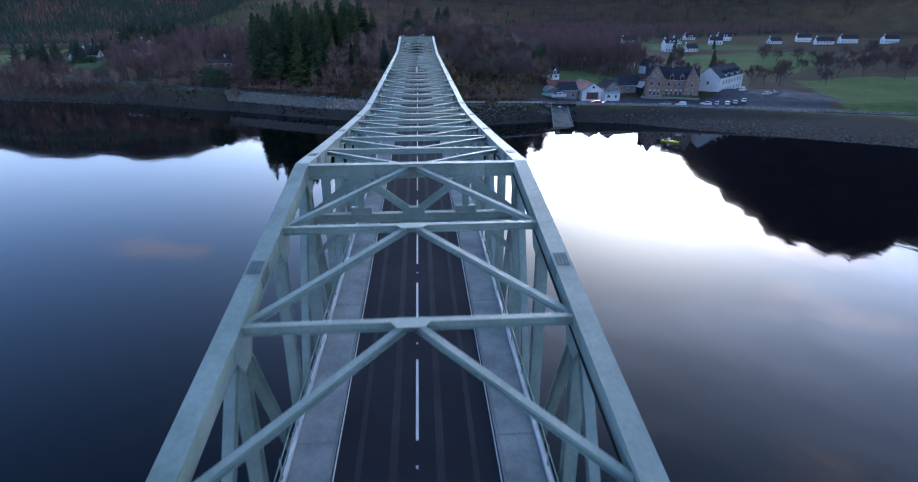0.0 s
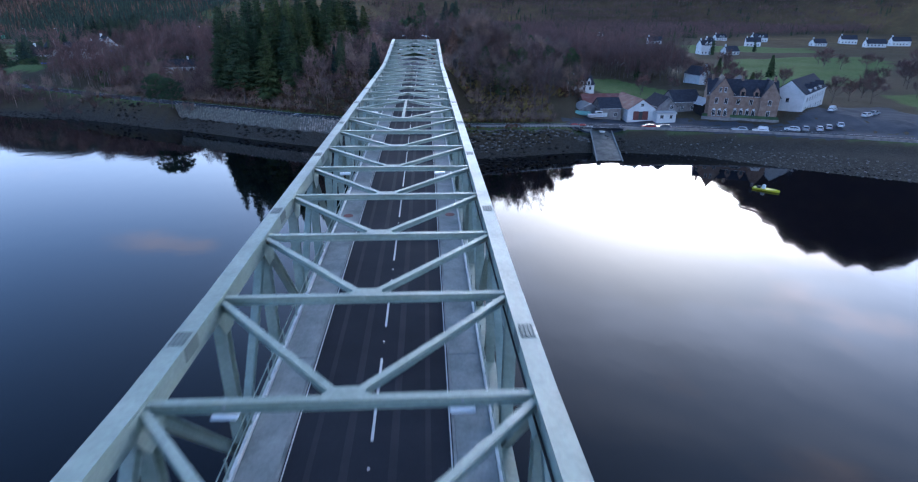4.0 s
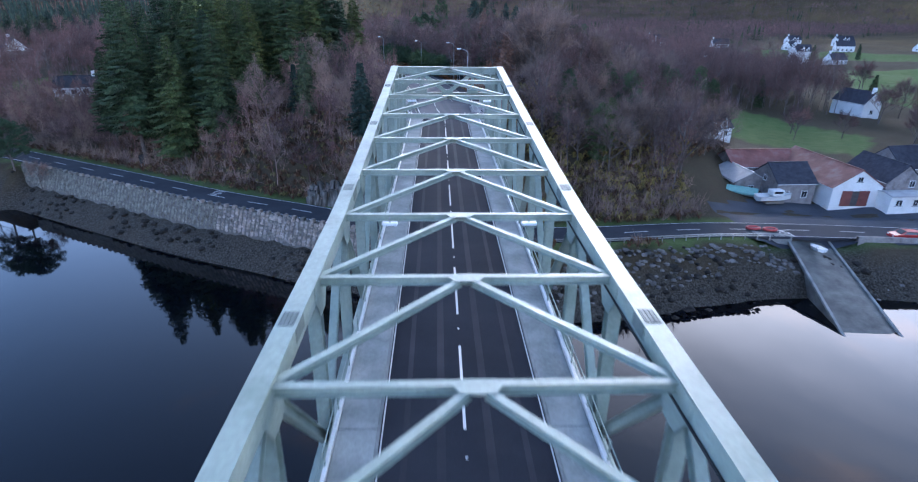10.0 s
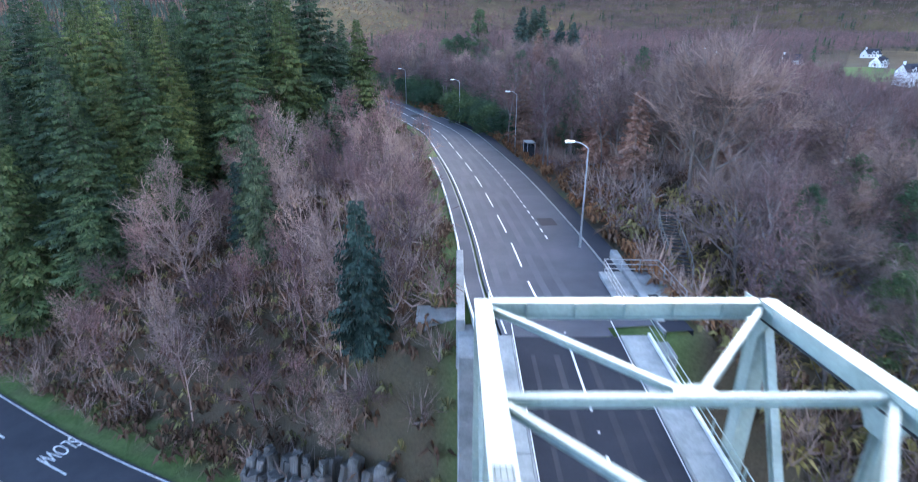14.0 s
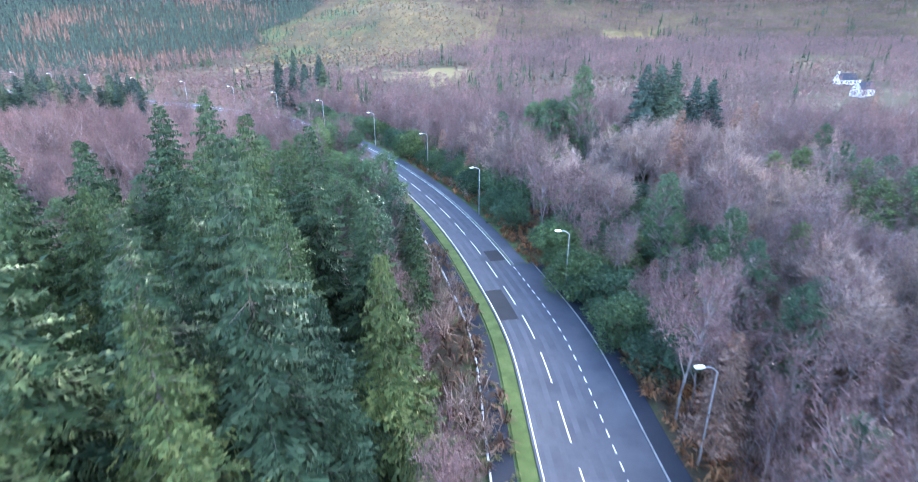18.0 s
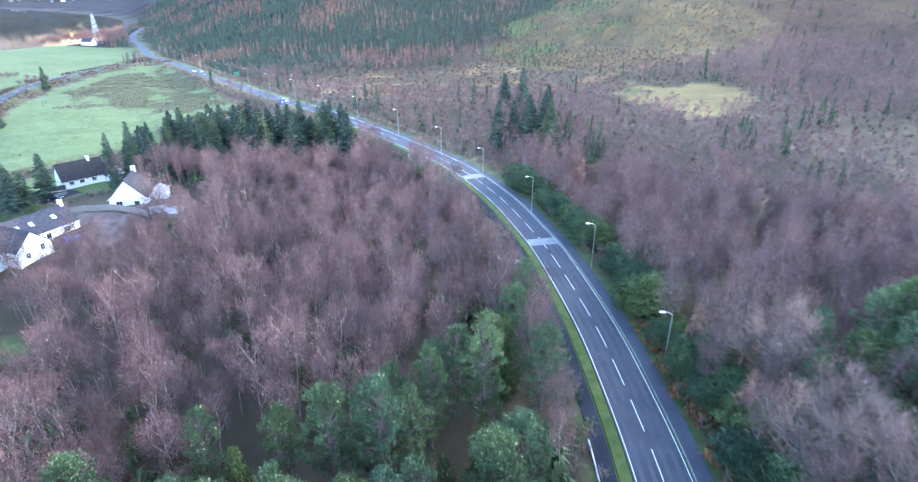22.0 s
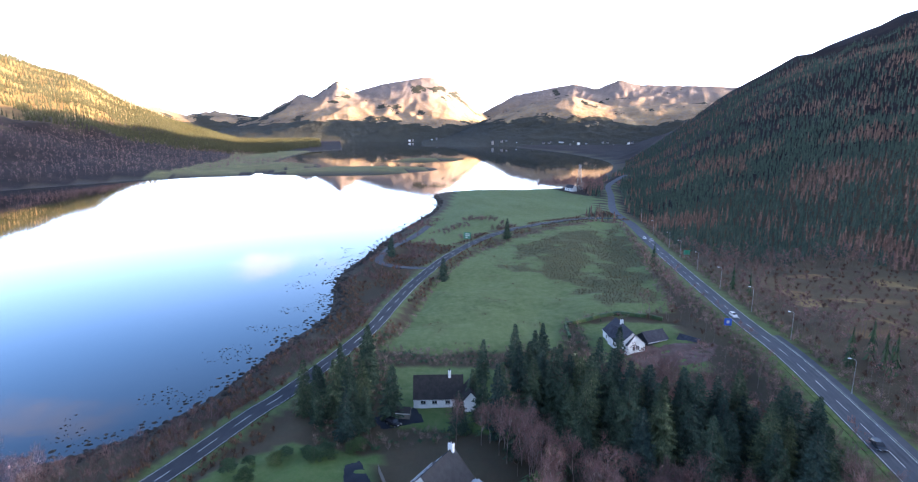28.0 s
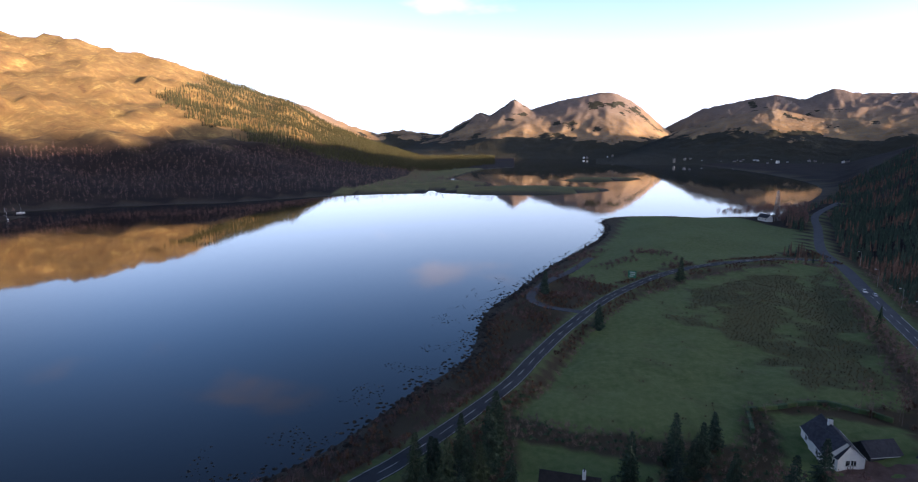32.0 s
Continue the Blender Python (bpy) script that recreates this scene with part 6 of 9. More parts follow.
for i, u in [q for q in slots if q not in set(near_slots)]:
    me = STONES[rng.randint(6)]
    tilt = Matrix.Translation(face_at(i, u)) @ Matrix.Rotation(math.atan2(wside[i][1], wside[i][0]), 4, "Z") @ Matrix.Rotation(radians(77), 4, "Y") @ Matrix.Rotation(rng.uniform(0, 6.28), 4, "Z") @ Matrix.Diagonal((*rng.uniform(0.8, 1.5, 2), rng.uniform(0.35, 0.7), 1))
    o = len(rest_v)
    rest_v += [tuple(tilt @ q.co) for q in me.vertices]
    rest_f += [[o + k for k in pl.vertices] for pl in me.polygons]
ob = link_mesh("wall_stones", rest_v, rest_f, WALL_STONE, False)
ob.parent = sea_wall
ob["kind"] = "stuff"
for i in range(0, len(WALL_LINE) - 1, 2):
    c = part("coping_stone", box_bm((0.62, 0.7, 0.55), (0, 0, 0), 0.08), WALL_STONE, sea_wall)
    c.matrix_basis = Matrix.Translation((*(WALL_LINE[i, :2] + wside[i] * 3.75), 7.4)) @ Matrix.Rotation(math.atan2(ww[i][1], ww[i][0]), 4, "Z")


# boulders of the shore
def boulders(name, label, points, sizes, mat, seed):
    rng = np.random.RandomState(seed)
    kinds = []
    for i in range(6):
        bm = lump(500 + i, 1.0, 0.55)
        kinds.append((np.array([q.co[:] for q in bm.verts]), [[x.index for x in fc.verts] for fc in bm.faces]))
        bm.free()
    vs, fs, o = [], [], 0
    for p in points:
        k, fc = kinds[rng.randint(6)]
        a, s = rng.uniform(0, 6.28), rng.uniform(*sizes)
        c, q = np.cos(a) * s, np.sin(a) * s
        vs.append(k @ np.array([[c, -q, 0], [q, c, 0], [0, 0, s]]).T + p)
        fs += [[o + x for x in y] for y in fc]
        o += len(k)
    return tagged(link_mesh(name, np.concatenate(vs).tolist(), fs, mat, False), label, "rocks", kind="stuff")


def shore_points(box, step, lo, hi, seed, patch=0.0):
    rng = np.random.RandomState(seed)
    gx, gy = np.meshgrid(np.arange(box[0], box[2], step), np.arange(box[1], box[3], step))
    gx, gy = gx.ravel() + rng.uniform(-0.5, 0.5, gx.size) * step, gy.ravel() + rng.uniform(-0.5, 0.5, gy.size) * step
    d = inland(gx, gy)
    k = (d > lo) & (d < hi) & (line_near(LOWER, gx, gy)[0] > 5.8) & (line_near(LOOP, gx, gy)[0] > 3.5) & (waves(gx, gy, seed, 26, 3) > patch)
    gx, gy = gx[k], gy[k]
    return np.stack([gx, gy, np.maximum(height(gx, gy), -0.35)], 1)


boulders("shore_rocks", "dark seaweed-covered rocks along the water's edge", np.concatenate([shore_points((-140, 200, 60, 275), 1.5, -3, 9, 61, -0.2), shore_points((-235, 262, -120, 320), 2.0, -5, 5, 62, -0.3)]), (0.25, 0.9), SHORE_ROCK, 63)
boulders("black_shore_rocks", "black weed-covered rocks along the eastern shore", shore_points((-800, 295, -225, 620), 1.9, -7, 6, 69, -0.35), (0.4, 1.35), SHORE_ROCK, 70)
boulders("shallow_rocks", "scattered dark rocks breaking the shallow water", np.concatenate([shore_points((-480, 300, -225, 420), 1.9, -26, -3, 64, 0.22) * (1, 1, 0) + (0, 0, -0.08), shore_points((60, 160, 200, 215), 1.8, -14, 6, 65, 0.1)]), (0.2, 0.55), SHORE_ROCK, 66)
boulders("beach_stones", "grey-brown stones of the beach before the village", shore_points((58, 120, 230, 214), 1.7, -2, 13, 72, -0.7), (0.18, 0.5), ROCK, 73)
bank = shore_points((12, 205, 50, 221), 0.85, 2, 14, 67, -0.6)
boulders("rock_bank", "grey rock armour on the bank below the shore road", bank, (0.25, 0.65), ROCK, 68)

CLIFF = plain("cliff_rock", [(0.045, 0.042, 0.038), (0.115, 0.107, 0.098), (0.25, 0.235, 0.215)], 1.1, 5, 0.9, bump=0.8, stretch=(1, 1, 0.3))
# outcrop above the shore road
outcrop = thing("rock_outcrop", "pale grey rock outcrop with upright slabs above the road", "rock outcrop", (0, 0, 0))
rng = np.random.RandomState(12)
for k in range(66):
    x = -24 + 13.5 * (k % 22) / 22 + rng.uniform(-0.25, 0.25)
    tier = k // 22
    y = 232.2 - 0.36 * (x + 18) + 1.0 * tier + rng.uniform(-0.2, 0.3)
    hgt = rng.uniform(2.6, 4.0) * (0.5 + 0.5 * math.sin(math.pi * (x + 25) / 15.5)) + 0.9 * tier
    bm = box_bm((rng.uniform(0.6, 1.15), rng.uniform(0.8, 1.3), hgt), (0, 0, 0), 0.12)
    for q in bm.verts:
        q.co += Vector(rng.normal(size=3)) * 0.1
        if q.co.z > 0:
            q.co.x *= 0.75
    bmesh.ops.transform(bm, matrix=Matrix.Translation((x, y, ground_at(x, y) + hgt * 0.22)) @ Matrix.Rotation(rng.uniform(-0.6, -0.1), 4, "Z") @ Matrix.Rotation(rng.uniform(-0.3, -0.1), 4, "X") @ Matrix.Rotation(rng.uniform(-0.02, 0.22), 4, "Y"), verts=bm.verts[:])
    part("rock_slab", bm, CLIFF, outcrop)

# guard rail on the seaward side by the bridge
rail = thing("guard_rail", "grey steel guard rail beside the shore road", "guard rail", (0, 0, 0))
gl = cut(LOWER_FINE, near_s(48, 224.6), near_s(10, 220.8), 2.0)
gw = np.gradient(gl[:, :2], axis=0)
gw /= np.linalg.norm(gw, axis=1)[:, None]
gs = np.stack([-gw[:, 1], gw[:, 0]], 1) * (1 if inland(gl[3:4, 0] - gw[3:4, 1] * 6, gl[3:4, 1] + gw[3:4, 0] * 6)[0] < inland(gl[3:4, 0], gl[3:4, 1])[0] else -1)
gp = np.c_[gl[:, :2] + gs * 3.9, gl[:, 2]]
for p in gp:
    part("post", box_bm((0.12, 0.12, 1.1), (p[0], p[1], p[2] + 0.3)), GALV, rail)
for zz in (0.5, 0.78):
    for a, b in zip(gp[:-1], gp[1:]):
        bm = bmesh.new()
        add_beam(bm, (a[0], a[1], a[2] + zz), (b[0], b[1], b[2] + zz), 0.06, 0.16)
        part("rail", bm, GALV, rail)

# slipway
SLIP_CONCRETE = plain("wet_concrete", [(0.055, 0.056, 0.052), (0.11, 0.11, 0.10), (0.17, 0.17, 0.155)], 0.5, 6, 0.7)
slip = thing("slipway", "sloping grey concrete slipway running into the water", "slipway")
bm = bmesh.new()
top = [(51.8, 222.6, 5.0), (58.8, 225.0, 5.0), (55.6, 198.5, -1.2), (48.2, 199.2, -1.2)]
lowq = [(x, y, z - 2.5) for x, y, z in top]
vv = [bm.verts.new(q) for q in top + lowq]
for fc in ((0, 1, 2, 3), (7, 6, 5, 4), (0, 4, 5, 1), (1, 5, 6, 2), (2, 6, 7, 3), (3, 7, 4, 0)):
    bm.faces.new([vv[i] for i in fc])
bmesh.ops.recalc_face_normals(bm, faces=bm.faces[:])
part("ramp", bm, SLIP_CONCRETE, slip)
for a, b in ((top[0], top[3]), (top[1], top[2])):
    bm = bmesh.new()
    add_beam(bm, (a[0], a[1], a[2] + 0.1), (b[0], b[1], b[2] + 0.1), 0.35, 0.3)
    part("side_kerb", bm, CONCRETE, slip)
quay = thing("quay_wall", "low pale concrete quay wall beside the slipway", "wall", (48.5, 223.2, 5.0))
quay.rotation_euler = (0, 0, radians(-16))
part("block", box_bm((7.5, 0.8, 2.2), (0, 0, -0.2), 0.05), CONCRETE, quay)
RED_PLASTIC = plain("red_plastic", [(0.35, 0.02, 0.025), (0.5, 0.04, 0.04)], 2, 12, 0.4, bump=0)
for x, y in ((47.2, 224.6), (49.6, 224.0)):
    tub = thing("red_dinghy", "small red inflatable dinghy on the quay", "dinghy", (x, y, 6.2), "red dinghies")
    bm = bmesh.new()
    n = 14
    rings = [[bm.verts.new((math.cos(a) * (1.0 + 0.2 * math.cos(b)), math.sin(a) * (0.6 + 0.2 * math.cos(b)), 0.2 * math.sin(b))) for b in np.arange(8) * 0.7854] for a in np.arange(n) * 6.2832 / n]
    for k in range(n):
        for j in range(8):
            bm.faces.new((rings[k][j], rings[(k + 1) % n][j], rings[(k + 1) % n][(j + 1) % 8], rings[k][(j + 1) % 8]))
    part("tube", bm, RED_PLASTIC, tub)
    part("floor_board", box_bm((1.6, 0.9, 0.06), (0, 0, -0.1)), CONCRETE, tub)
vw = cut(LOWER_FINE, near_s(150, 204), near_s(62, 224.5), 3)
vg = np.gradient(vw[:, :2], axis=0)
vg /= np.linalg.norm(vg, axis=1)[:, None]
vside = np.stack([-vg[:, 1], vg[:, 0]], 1) * (1 if inland(vw[3:4, 0] - vg[3:4, 1] * 6, vw[3:4, 1] + vg[3:4, 0] * 6)[0] < inland(vw[3:4, 0], vw[3:4, 1])[0] else -1)
rowsv = [np.c_[vw[:, :2] + vside * o, vw[:, 2] + z] for o, z in ((3.4, 0.7), (3.9, 0.7), (4.2, -3.4), (3.2, -3.4))]
v = np.stack(rowsv, 1).reshape(-1, 3)
f = [(4 * i + j, 4 * i + (j + 1) % 4, 4 * i + 4 + (j + 1) % 4, 4 * i + 4 + j) for i in range(len(vw) - 1) for j in range(4)]
tagged(link_mesh("wall_harbour", v.tolist(), f, STONE_GREY, False), "dark stone sea wall before the hotel", "sea wall", kind="structure")

# boats
YELLOW = plain("yellow_hull", [(0.55, 0.5, 0.02), (0.7, 0.66, 0.05)], 2, 12, 0.35, bump=0)


def hull_bm(length, beam, depth, rings=9):
    bm = bmesh.new()
    prev = None
    for k in range(rings):
        t = k / (rings - 1)
        w = beam / 2 * (1 - max(0, (t - 0.45) / 0.55) ** 2.2)
        z = depth * (1 + 0.25 * t * t)
        x = -length / 2 + length * t
        ring = [bm.verts.new((x, -w, z)), bm.verts.new((x, -w * 0.75, depth * 0.25)), bm.verts.new((x, 0, 0.0 + 0.3 * depth * t**3)), bm.verts.new((x, w * 0.75, depth * 0.25)), bm.verts.new((x, w, z)), bm.verts.new((x, 0, z - 0.25 * depth))]
        if prev:
            for j in range(6):
                bm.faces.new((prev[j], prev[(j + 1) % 6], ring[(j + 1) % 6], ring[j]))
        else:
            bm.faces.new(ring)
        prev = ring
    bm.faces.new(prev[::-1])
    bmesh.ops.recalc_face_normals(bm, faces=bm.faces[:])
    return bm


rib = thing("yellow_boat", "bright yellow open motor boat moored on calm water", "boat", (81.0, 174.2, -0.2))
rib.rotation_euler = (0, 0, radians(-45))
part("hull", hull_bm(5.8, 1.7, 0.6), YELLOW, rib)
part("console", box_bm((0.7, 0.8, 0.9), (-0.6, 0, 1.0), 0.08), FRAME_WHITE, rib)
part("seat", box_bm((0.8, 1.2, 0.4), (-1.6, 0, 0.8), 0.06), DARK_METAL, rib)
part("outboard", box_bm((0.5, 0.4, 0.9), (-3.3, 0, 0.9), 0.08), DARK_METAL, rib)
cruiser = thing("motor_cruiser", "white cabin motor boat parked on the yard", "boat", (59.0, 239.5, 5.7))
cruiser.rotation_euler = (0, 0, radians(5))
part("hull", hull_bm(6.6, 2.4, 1.1), FRAME_WHITE, cruiser)
cabin = part("cabin", box_bm((2.4, 1.7, 1.0), (0.2, 0, 1.6), 0.15), FRAME_WHITE, cruiser)
part("windscreen", box_bm((0.08, 1.4, 0.5), (1.45, 0, 1.75)), DARK_GLASS, cabin)
for s in (-1, 1):
    part("cabin_pane", box_bm((1.6, 0.04, 0.4), (0.1, s * 0.87, 1.75)), DARK_GLASS, cabin)
part("cradle", box_bm((3.5, 1.2, 0.5), (0, 0, -0.2), 0.04), WOOD_GREY, cruiser)
covered = thing("covered_boat", "boat under a pale green tarpaulin beside the shed", "boat", (55.0, 243.5, 5.3))
covered.rotation_euler = (0, 0, radians(-35))
part("hull", hull_bm(6.0, 2.2, 1.0), CONCRETE, covered)
TARP = plain("green_tarpaulin", [(0.16, 0.38, 0.34), (0.24, 0.48, 0.42)], 1, 6, 0.5)
bm = bmesh.new()
add_prism(bm, 5.4, 2.3, 0.7, 1.0, 1.9)
part("tarpaulin", bm, TARP, covered)
dory = thing("small_boat", "small white boat on the top of the slipway", "boat", (54.6, 219.5, 4.5))
dory.rotation_euler = (0.0, 0.2, radians(80))
part("hull", hull_bm(3.6, 1.5, 0.6), FRAME_WHITE, dory)
part("thwart", box_bm((0.3, 1.1, 0.06), (0, 0, 0.5)), WOOD_GREY, dory)
for i, (x, y, l) in enumerate(((-700, -175, 9), (-735, -190, 8), (-760, -215, 10), (-690, -205, 8), (-800, -230, 9), (-655, -190, 7))):
    yb = thing("sailing_yacht", "white sailing yacht at its mooring near the far shore", "yacht", (x, y, -0.4), "moored yachts")
    yb.rotation_euler = (0, 0, radians(40 + 25 * i))
    part("hull", hull_bm(l, l * 0.3, 1.5), FRAME_WHITE, yb)
    part("cabin", box_bm((l * 0.35, l * 0.16, 0.6), (0, 0, 1.7), 0.1), FRAME_WHITE, yb)
    bm = bmesh.new()
    cylinder(bm, (0.3, 0, 1.4), (0.3, 0, 1.4 + l * 1.2), 0.09, 0.06, 6)
    part("mast", bm, GALV, yb)

# cars
CAR_PAINTS = {n: plain(n + "_car_paint", [c, tuple(min(1, v * 1.15) for v in c)], 1, 30, 0.25, bump=0) for n, c in (("white", (0.7, 0.7, 0.7)), ("silver", (0.42, 0.44, 0.46)), ("red", (0.4, 0.03, 0.03)), ("black", (0.02, 0.02, 0.025)), ("blue", (0.04, 0.05, 0.22)), ("grey", (0.1, 0.11, 0.13)))}


def car(colour, at, turn, van=False):
    c = thing("van" if van else "car", f"parked {colour} {'van' if van else 'car'} with dark windows", "van" if van else "car", at, "parked cars")
    c.rotation_euler = (0, 0, radians(turn))
    paint = CAR_PAINTS[colour]
    prof = [(-2.15, 0.35), (-2.2, 0.75), (-2.05, 1.0), (-1.75, 1.45 if not van else 1.9), (0.3, 1.5 if not van else 1.95), (1.05, 1.02), (2.0, 0.85), (2.15, 0.6), (2.1, 0.35)]
    bm = bmesh.new()
    lo = [[bm.verts.new((x, s * (0.86 if z < 1.1 else 0.68), z)) for x, z in prof] for s in (-1, 1)]
    bm.faces.new(lo[0]), bm.faces.new(lo[1][::-1])
    for i in range(len(prof)):
        j = (i + 1) % len(prof)
        bm.faces.new((lo[0][i], lo[1][i], lo[1][j], lo[0][j]))
    bmesh.ops.recalc_face_normals(bm, faces=bm.faces[:])
    body = part("body", bm, paint, c)
    for s in (-1, 1):
        bm = bmesh.new()
        q = [(-1.6, 1.05), (-1.5, 1.38), (0.2, 1.42), (0.8, 1.05)]
        vs = [bm.verts.new((x, s * (0.875 if z < 1.1 else 0.72), z)) for x, z in q]
        vs2 = [bm.verts.new((x, s * (0.80 if z < 1.1 else 0.62), z)) for x, z in q]
        bm.faces.new(vs), bm.faces.new(vs2[::-1])
        for i in range(4):
            bm.faces.new((vs[i], vs2[i], vs2[(i + 1) % 4], vs[(i + 1) % 4]))
        bmesh.ops.recalc_face_normals(bm, faces=bm.faces[:])
        part("side_window", bm, DARK_GLASS, body)
    bm = bmesh.new()
    add_beam(bm, (0.36, 0, 1.5), (1.06, 0, 1.06), 1.25, 0.05)
    part("windscreen", bm, DARK_GLASS, body)
    bm = bmesh.new()
    add_beam(bm, (-1.82, 0, 1.42), (-2.06, 0, 1.04), 1.25, 0.05)
    part("rear_window", bm, DARK_GLASS, body)
    for s in (-1, 1):
        part("headlight", box_bm((0.08, 0.3, 0.16), (2.1, s * 0.6, 0.7), 0.02), LAMP_GLASS, body)
        part("tail_light", box_bm((0.06, 0.2, 0.25), (-2.18, s * 0.68, 0.85), 0.02), RED_PLASTIC, body)
        for x in (-1.35, 1.35):
            bm = bmesh.new()
            bmesh.ops.create_cone(bm, cap_ends=True, segments=14, radius1=0.32, radius2=0.32, depth=0.2, matrix=Matrix.Translation((x, s * 0.78, 0.32)) @ Matrix.Rotation(math.pi / 2, 4, "X"))
            wh = part("wheel", bm, RUBBER, c)
            bm = bmesh.new()
            bmesh.ops.create_cone(bm, cap_ends=True, segments=10, radius1=0.2, radius2=0.2, depth=0.22, matrix=Matrix.Translation((x, s * 0.78, 0.32)) @ Matrix.Rotation(math.pi / 2, 4, "X"))
            part("rim", bm, GALV, wh)
    return c


for colour, x, y, t, van in (("red", 69.8, 222.0, 176, False), ("grey", 74.2, 221.6, 176, False), ("silver", 97.2, 218.6, 163, False), ("white", 103.0, 217.2, 163, True), ("white", 114.5, 219.5, 150, False), ("silver", 119.5, 220.5, 60, False), ("white", 124.0, 220.5, 60, False),
                             ("white", 138.6, 236.5, 40, True), ("silver", 128.0, 222.0, 60, False), ("white", 132.0, 222.5, 60, False), ("white", 146.0, 230.0, 30, False), ("silver", 151.0, 233.0, 30, False), ("blue", -164.2, 371.0, 95, False), ("black", -214.5, 390.5, 40, False)):
    car(colour, (x, y, ground_at(x, y) + 0.1), t, van)
for colour, s0, off in (("black", 349, 1.6), ("white", 440, 1.6), ("silver", 600, -1.6), ("white", 607, 1.6), ("black", 284, 1.7)):
    q = cut(MAIN_FINE, s0, s0 + 1.0)
    w = (q[-1] - q[0])[:2] / np.linalg.norm((q[-1] - q[0])[:2])
    car(colour, (q[0][0] - w[1] * off, q[0][1] + w[0] * off, q[0][2] + 0.05), math.degrees(math.atan2(w[1], w[0])) + (180 if off > 0 else 0))

# garden things by the white houses
fence = thing("garden_fence", "pale green-grey board fence between the gardens", "fence")
run = [(-192.5, 384.6), (-181, 385.2), (-170, 386.3), (-160.3, 387.2), (-157.5, 385.6)]
for (ax, ay), (bx, by) in zip(run[:-1], run[1:]):
    n = max(1, int(math.hypot(bx - ax, by - ay) / 2.0))
    for k in range(n):
        x0, y0, x1, y1 = ax + (bx - ax) * k / n, ay + (by - ay) * k / n, ax + (bx - ax) * (k + 1) / n, ay + (by - ay) * (k + 1) / n
        bm = bmesh.new()
        z0, z1 = ground_at(x0, y0), ground_at(x1, y1)
        add_beam(bm, (x0, y0, z0 + 0.85), (x1, y1, z1 + 0.85), 0.05, 1.6)
        part("board_panel", bm, WOOD_GREY, fence)
        part("post", box_bm((0.11, 0.11, 1.9), (x0, y0, z0 + 0.8)), WOOD_GREY, fence)
tramp = thing("trampoline", "round blue-edged garden trampoline on the lawn", "trampoline", (-183.3, 347.7, ground_at(-183.3, 347.7)))
bm = bmesh.new()
bmesh.ops.create_cone(bm, cap_ends=True, segments=24, radius1=1.9, radius2=1.9, depth=0.06, matrix=Matrix.Translation((0, 0, 0.85)))
part("mat", bm, DARK_METAL, tramp)
bm = bmesh.new()
for k in range(24):
    a0, a1 = k / 24 * 6.283, (k + 1) / 24 * 6.283
    cylinder(bm, (math.cos(a0) * 2, math.sin(a0) * 2, 0.88), (math.cos(a1) * 2, math.sin(a1) * 2, 0.88), 0.13, 0.13, 6)
part("padding", bm, BLUE_SIGN, tramp, "blue edge padding")
for k in range(6):
    a = k / 6 * 6.283
    bm = bmesh.new()
    cylinder(bm, (math.cos(a) * 1.9, math.sin(a) * 1.9, -0.1), (math.cos(a) * 1.9, math.sin(a) * 1.9, 0.85), 0.03, 0.03, 6)
    part("leg", bm, GALV, tramp)
hedge = thing("garden_hedge", "clipped dark hedge round the slate-roofed bungalow's lawn", "hedge")
for (ax, ay), (bx, by) in (((-275, 464), (-277, 488)), ((-277, 488), (-266, 500)), ((-275, 464), (-262, 460))):
    n = 8
    for k in range(n):
        x0, y0, x1, y1 = ax + (bx - ax) * k / n, ay + (by - ay) * k / n, ax + (bx - ax) * (k + 1.02) / n, ay + (by - ay) * (k + 1.02) / n
        bm = bmesh.new()
        add_beam(bm, (x0, y0, ground_at(x0, y0) + 0.6), (x1, y1, ground_at(x1, y1) + 0.6), 1.1, 1.5)
        bmesh.ops.bevel(bm, geom=bm.edges[:], offset=0.2, segments=1, affect="EDGES")
        part("hedge_length", bm, SHRUB, hedge)

# pylon on the far point
pylon = thing("pylon", "grey steel lattice electricity pylon on the wooded point", "pylon", (-722, 686, 5))
for s in (-1, 1):
    for q in (-1, 1):
        bm = bmesh.new()
        add_beam(bm, (s * 3.2, q * 3.2, -1), (s * 0.5, q * 0.5, 34), 0.3, 0.3)
        part("leg", bm, GALV, pylon)
for k in range(7):
    z0, z1 = k * 4.6, k * 4.6 + 4.6
    w0, w1 = 3.2 - 2.7 * z0 / 34, 3.2 - 2.7 * z1 / 34
    for s in (-1, 1):
        bm = bmesh.new()
        add_beam(bm, (-w0, s * w0, z0), (w1, s * w1, z1), 0.16, 0.16)
        add_beam(bm, (s * w0, -w0, z0), (s * w1, w1, z1), 0.16, 0.16)
        part("lattice", bm, GALV, pylon)
for z in (22, 27, 32):
    bm = bmesh.new()
    add_beam(bm, (-5, 0, z), (5, 0, z), 0.3, 0.35)
    part("cross_arm", bm, GALV, pylon)
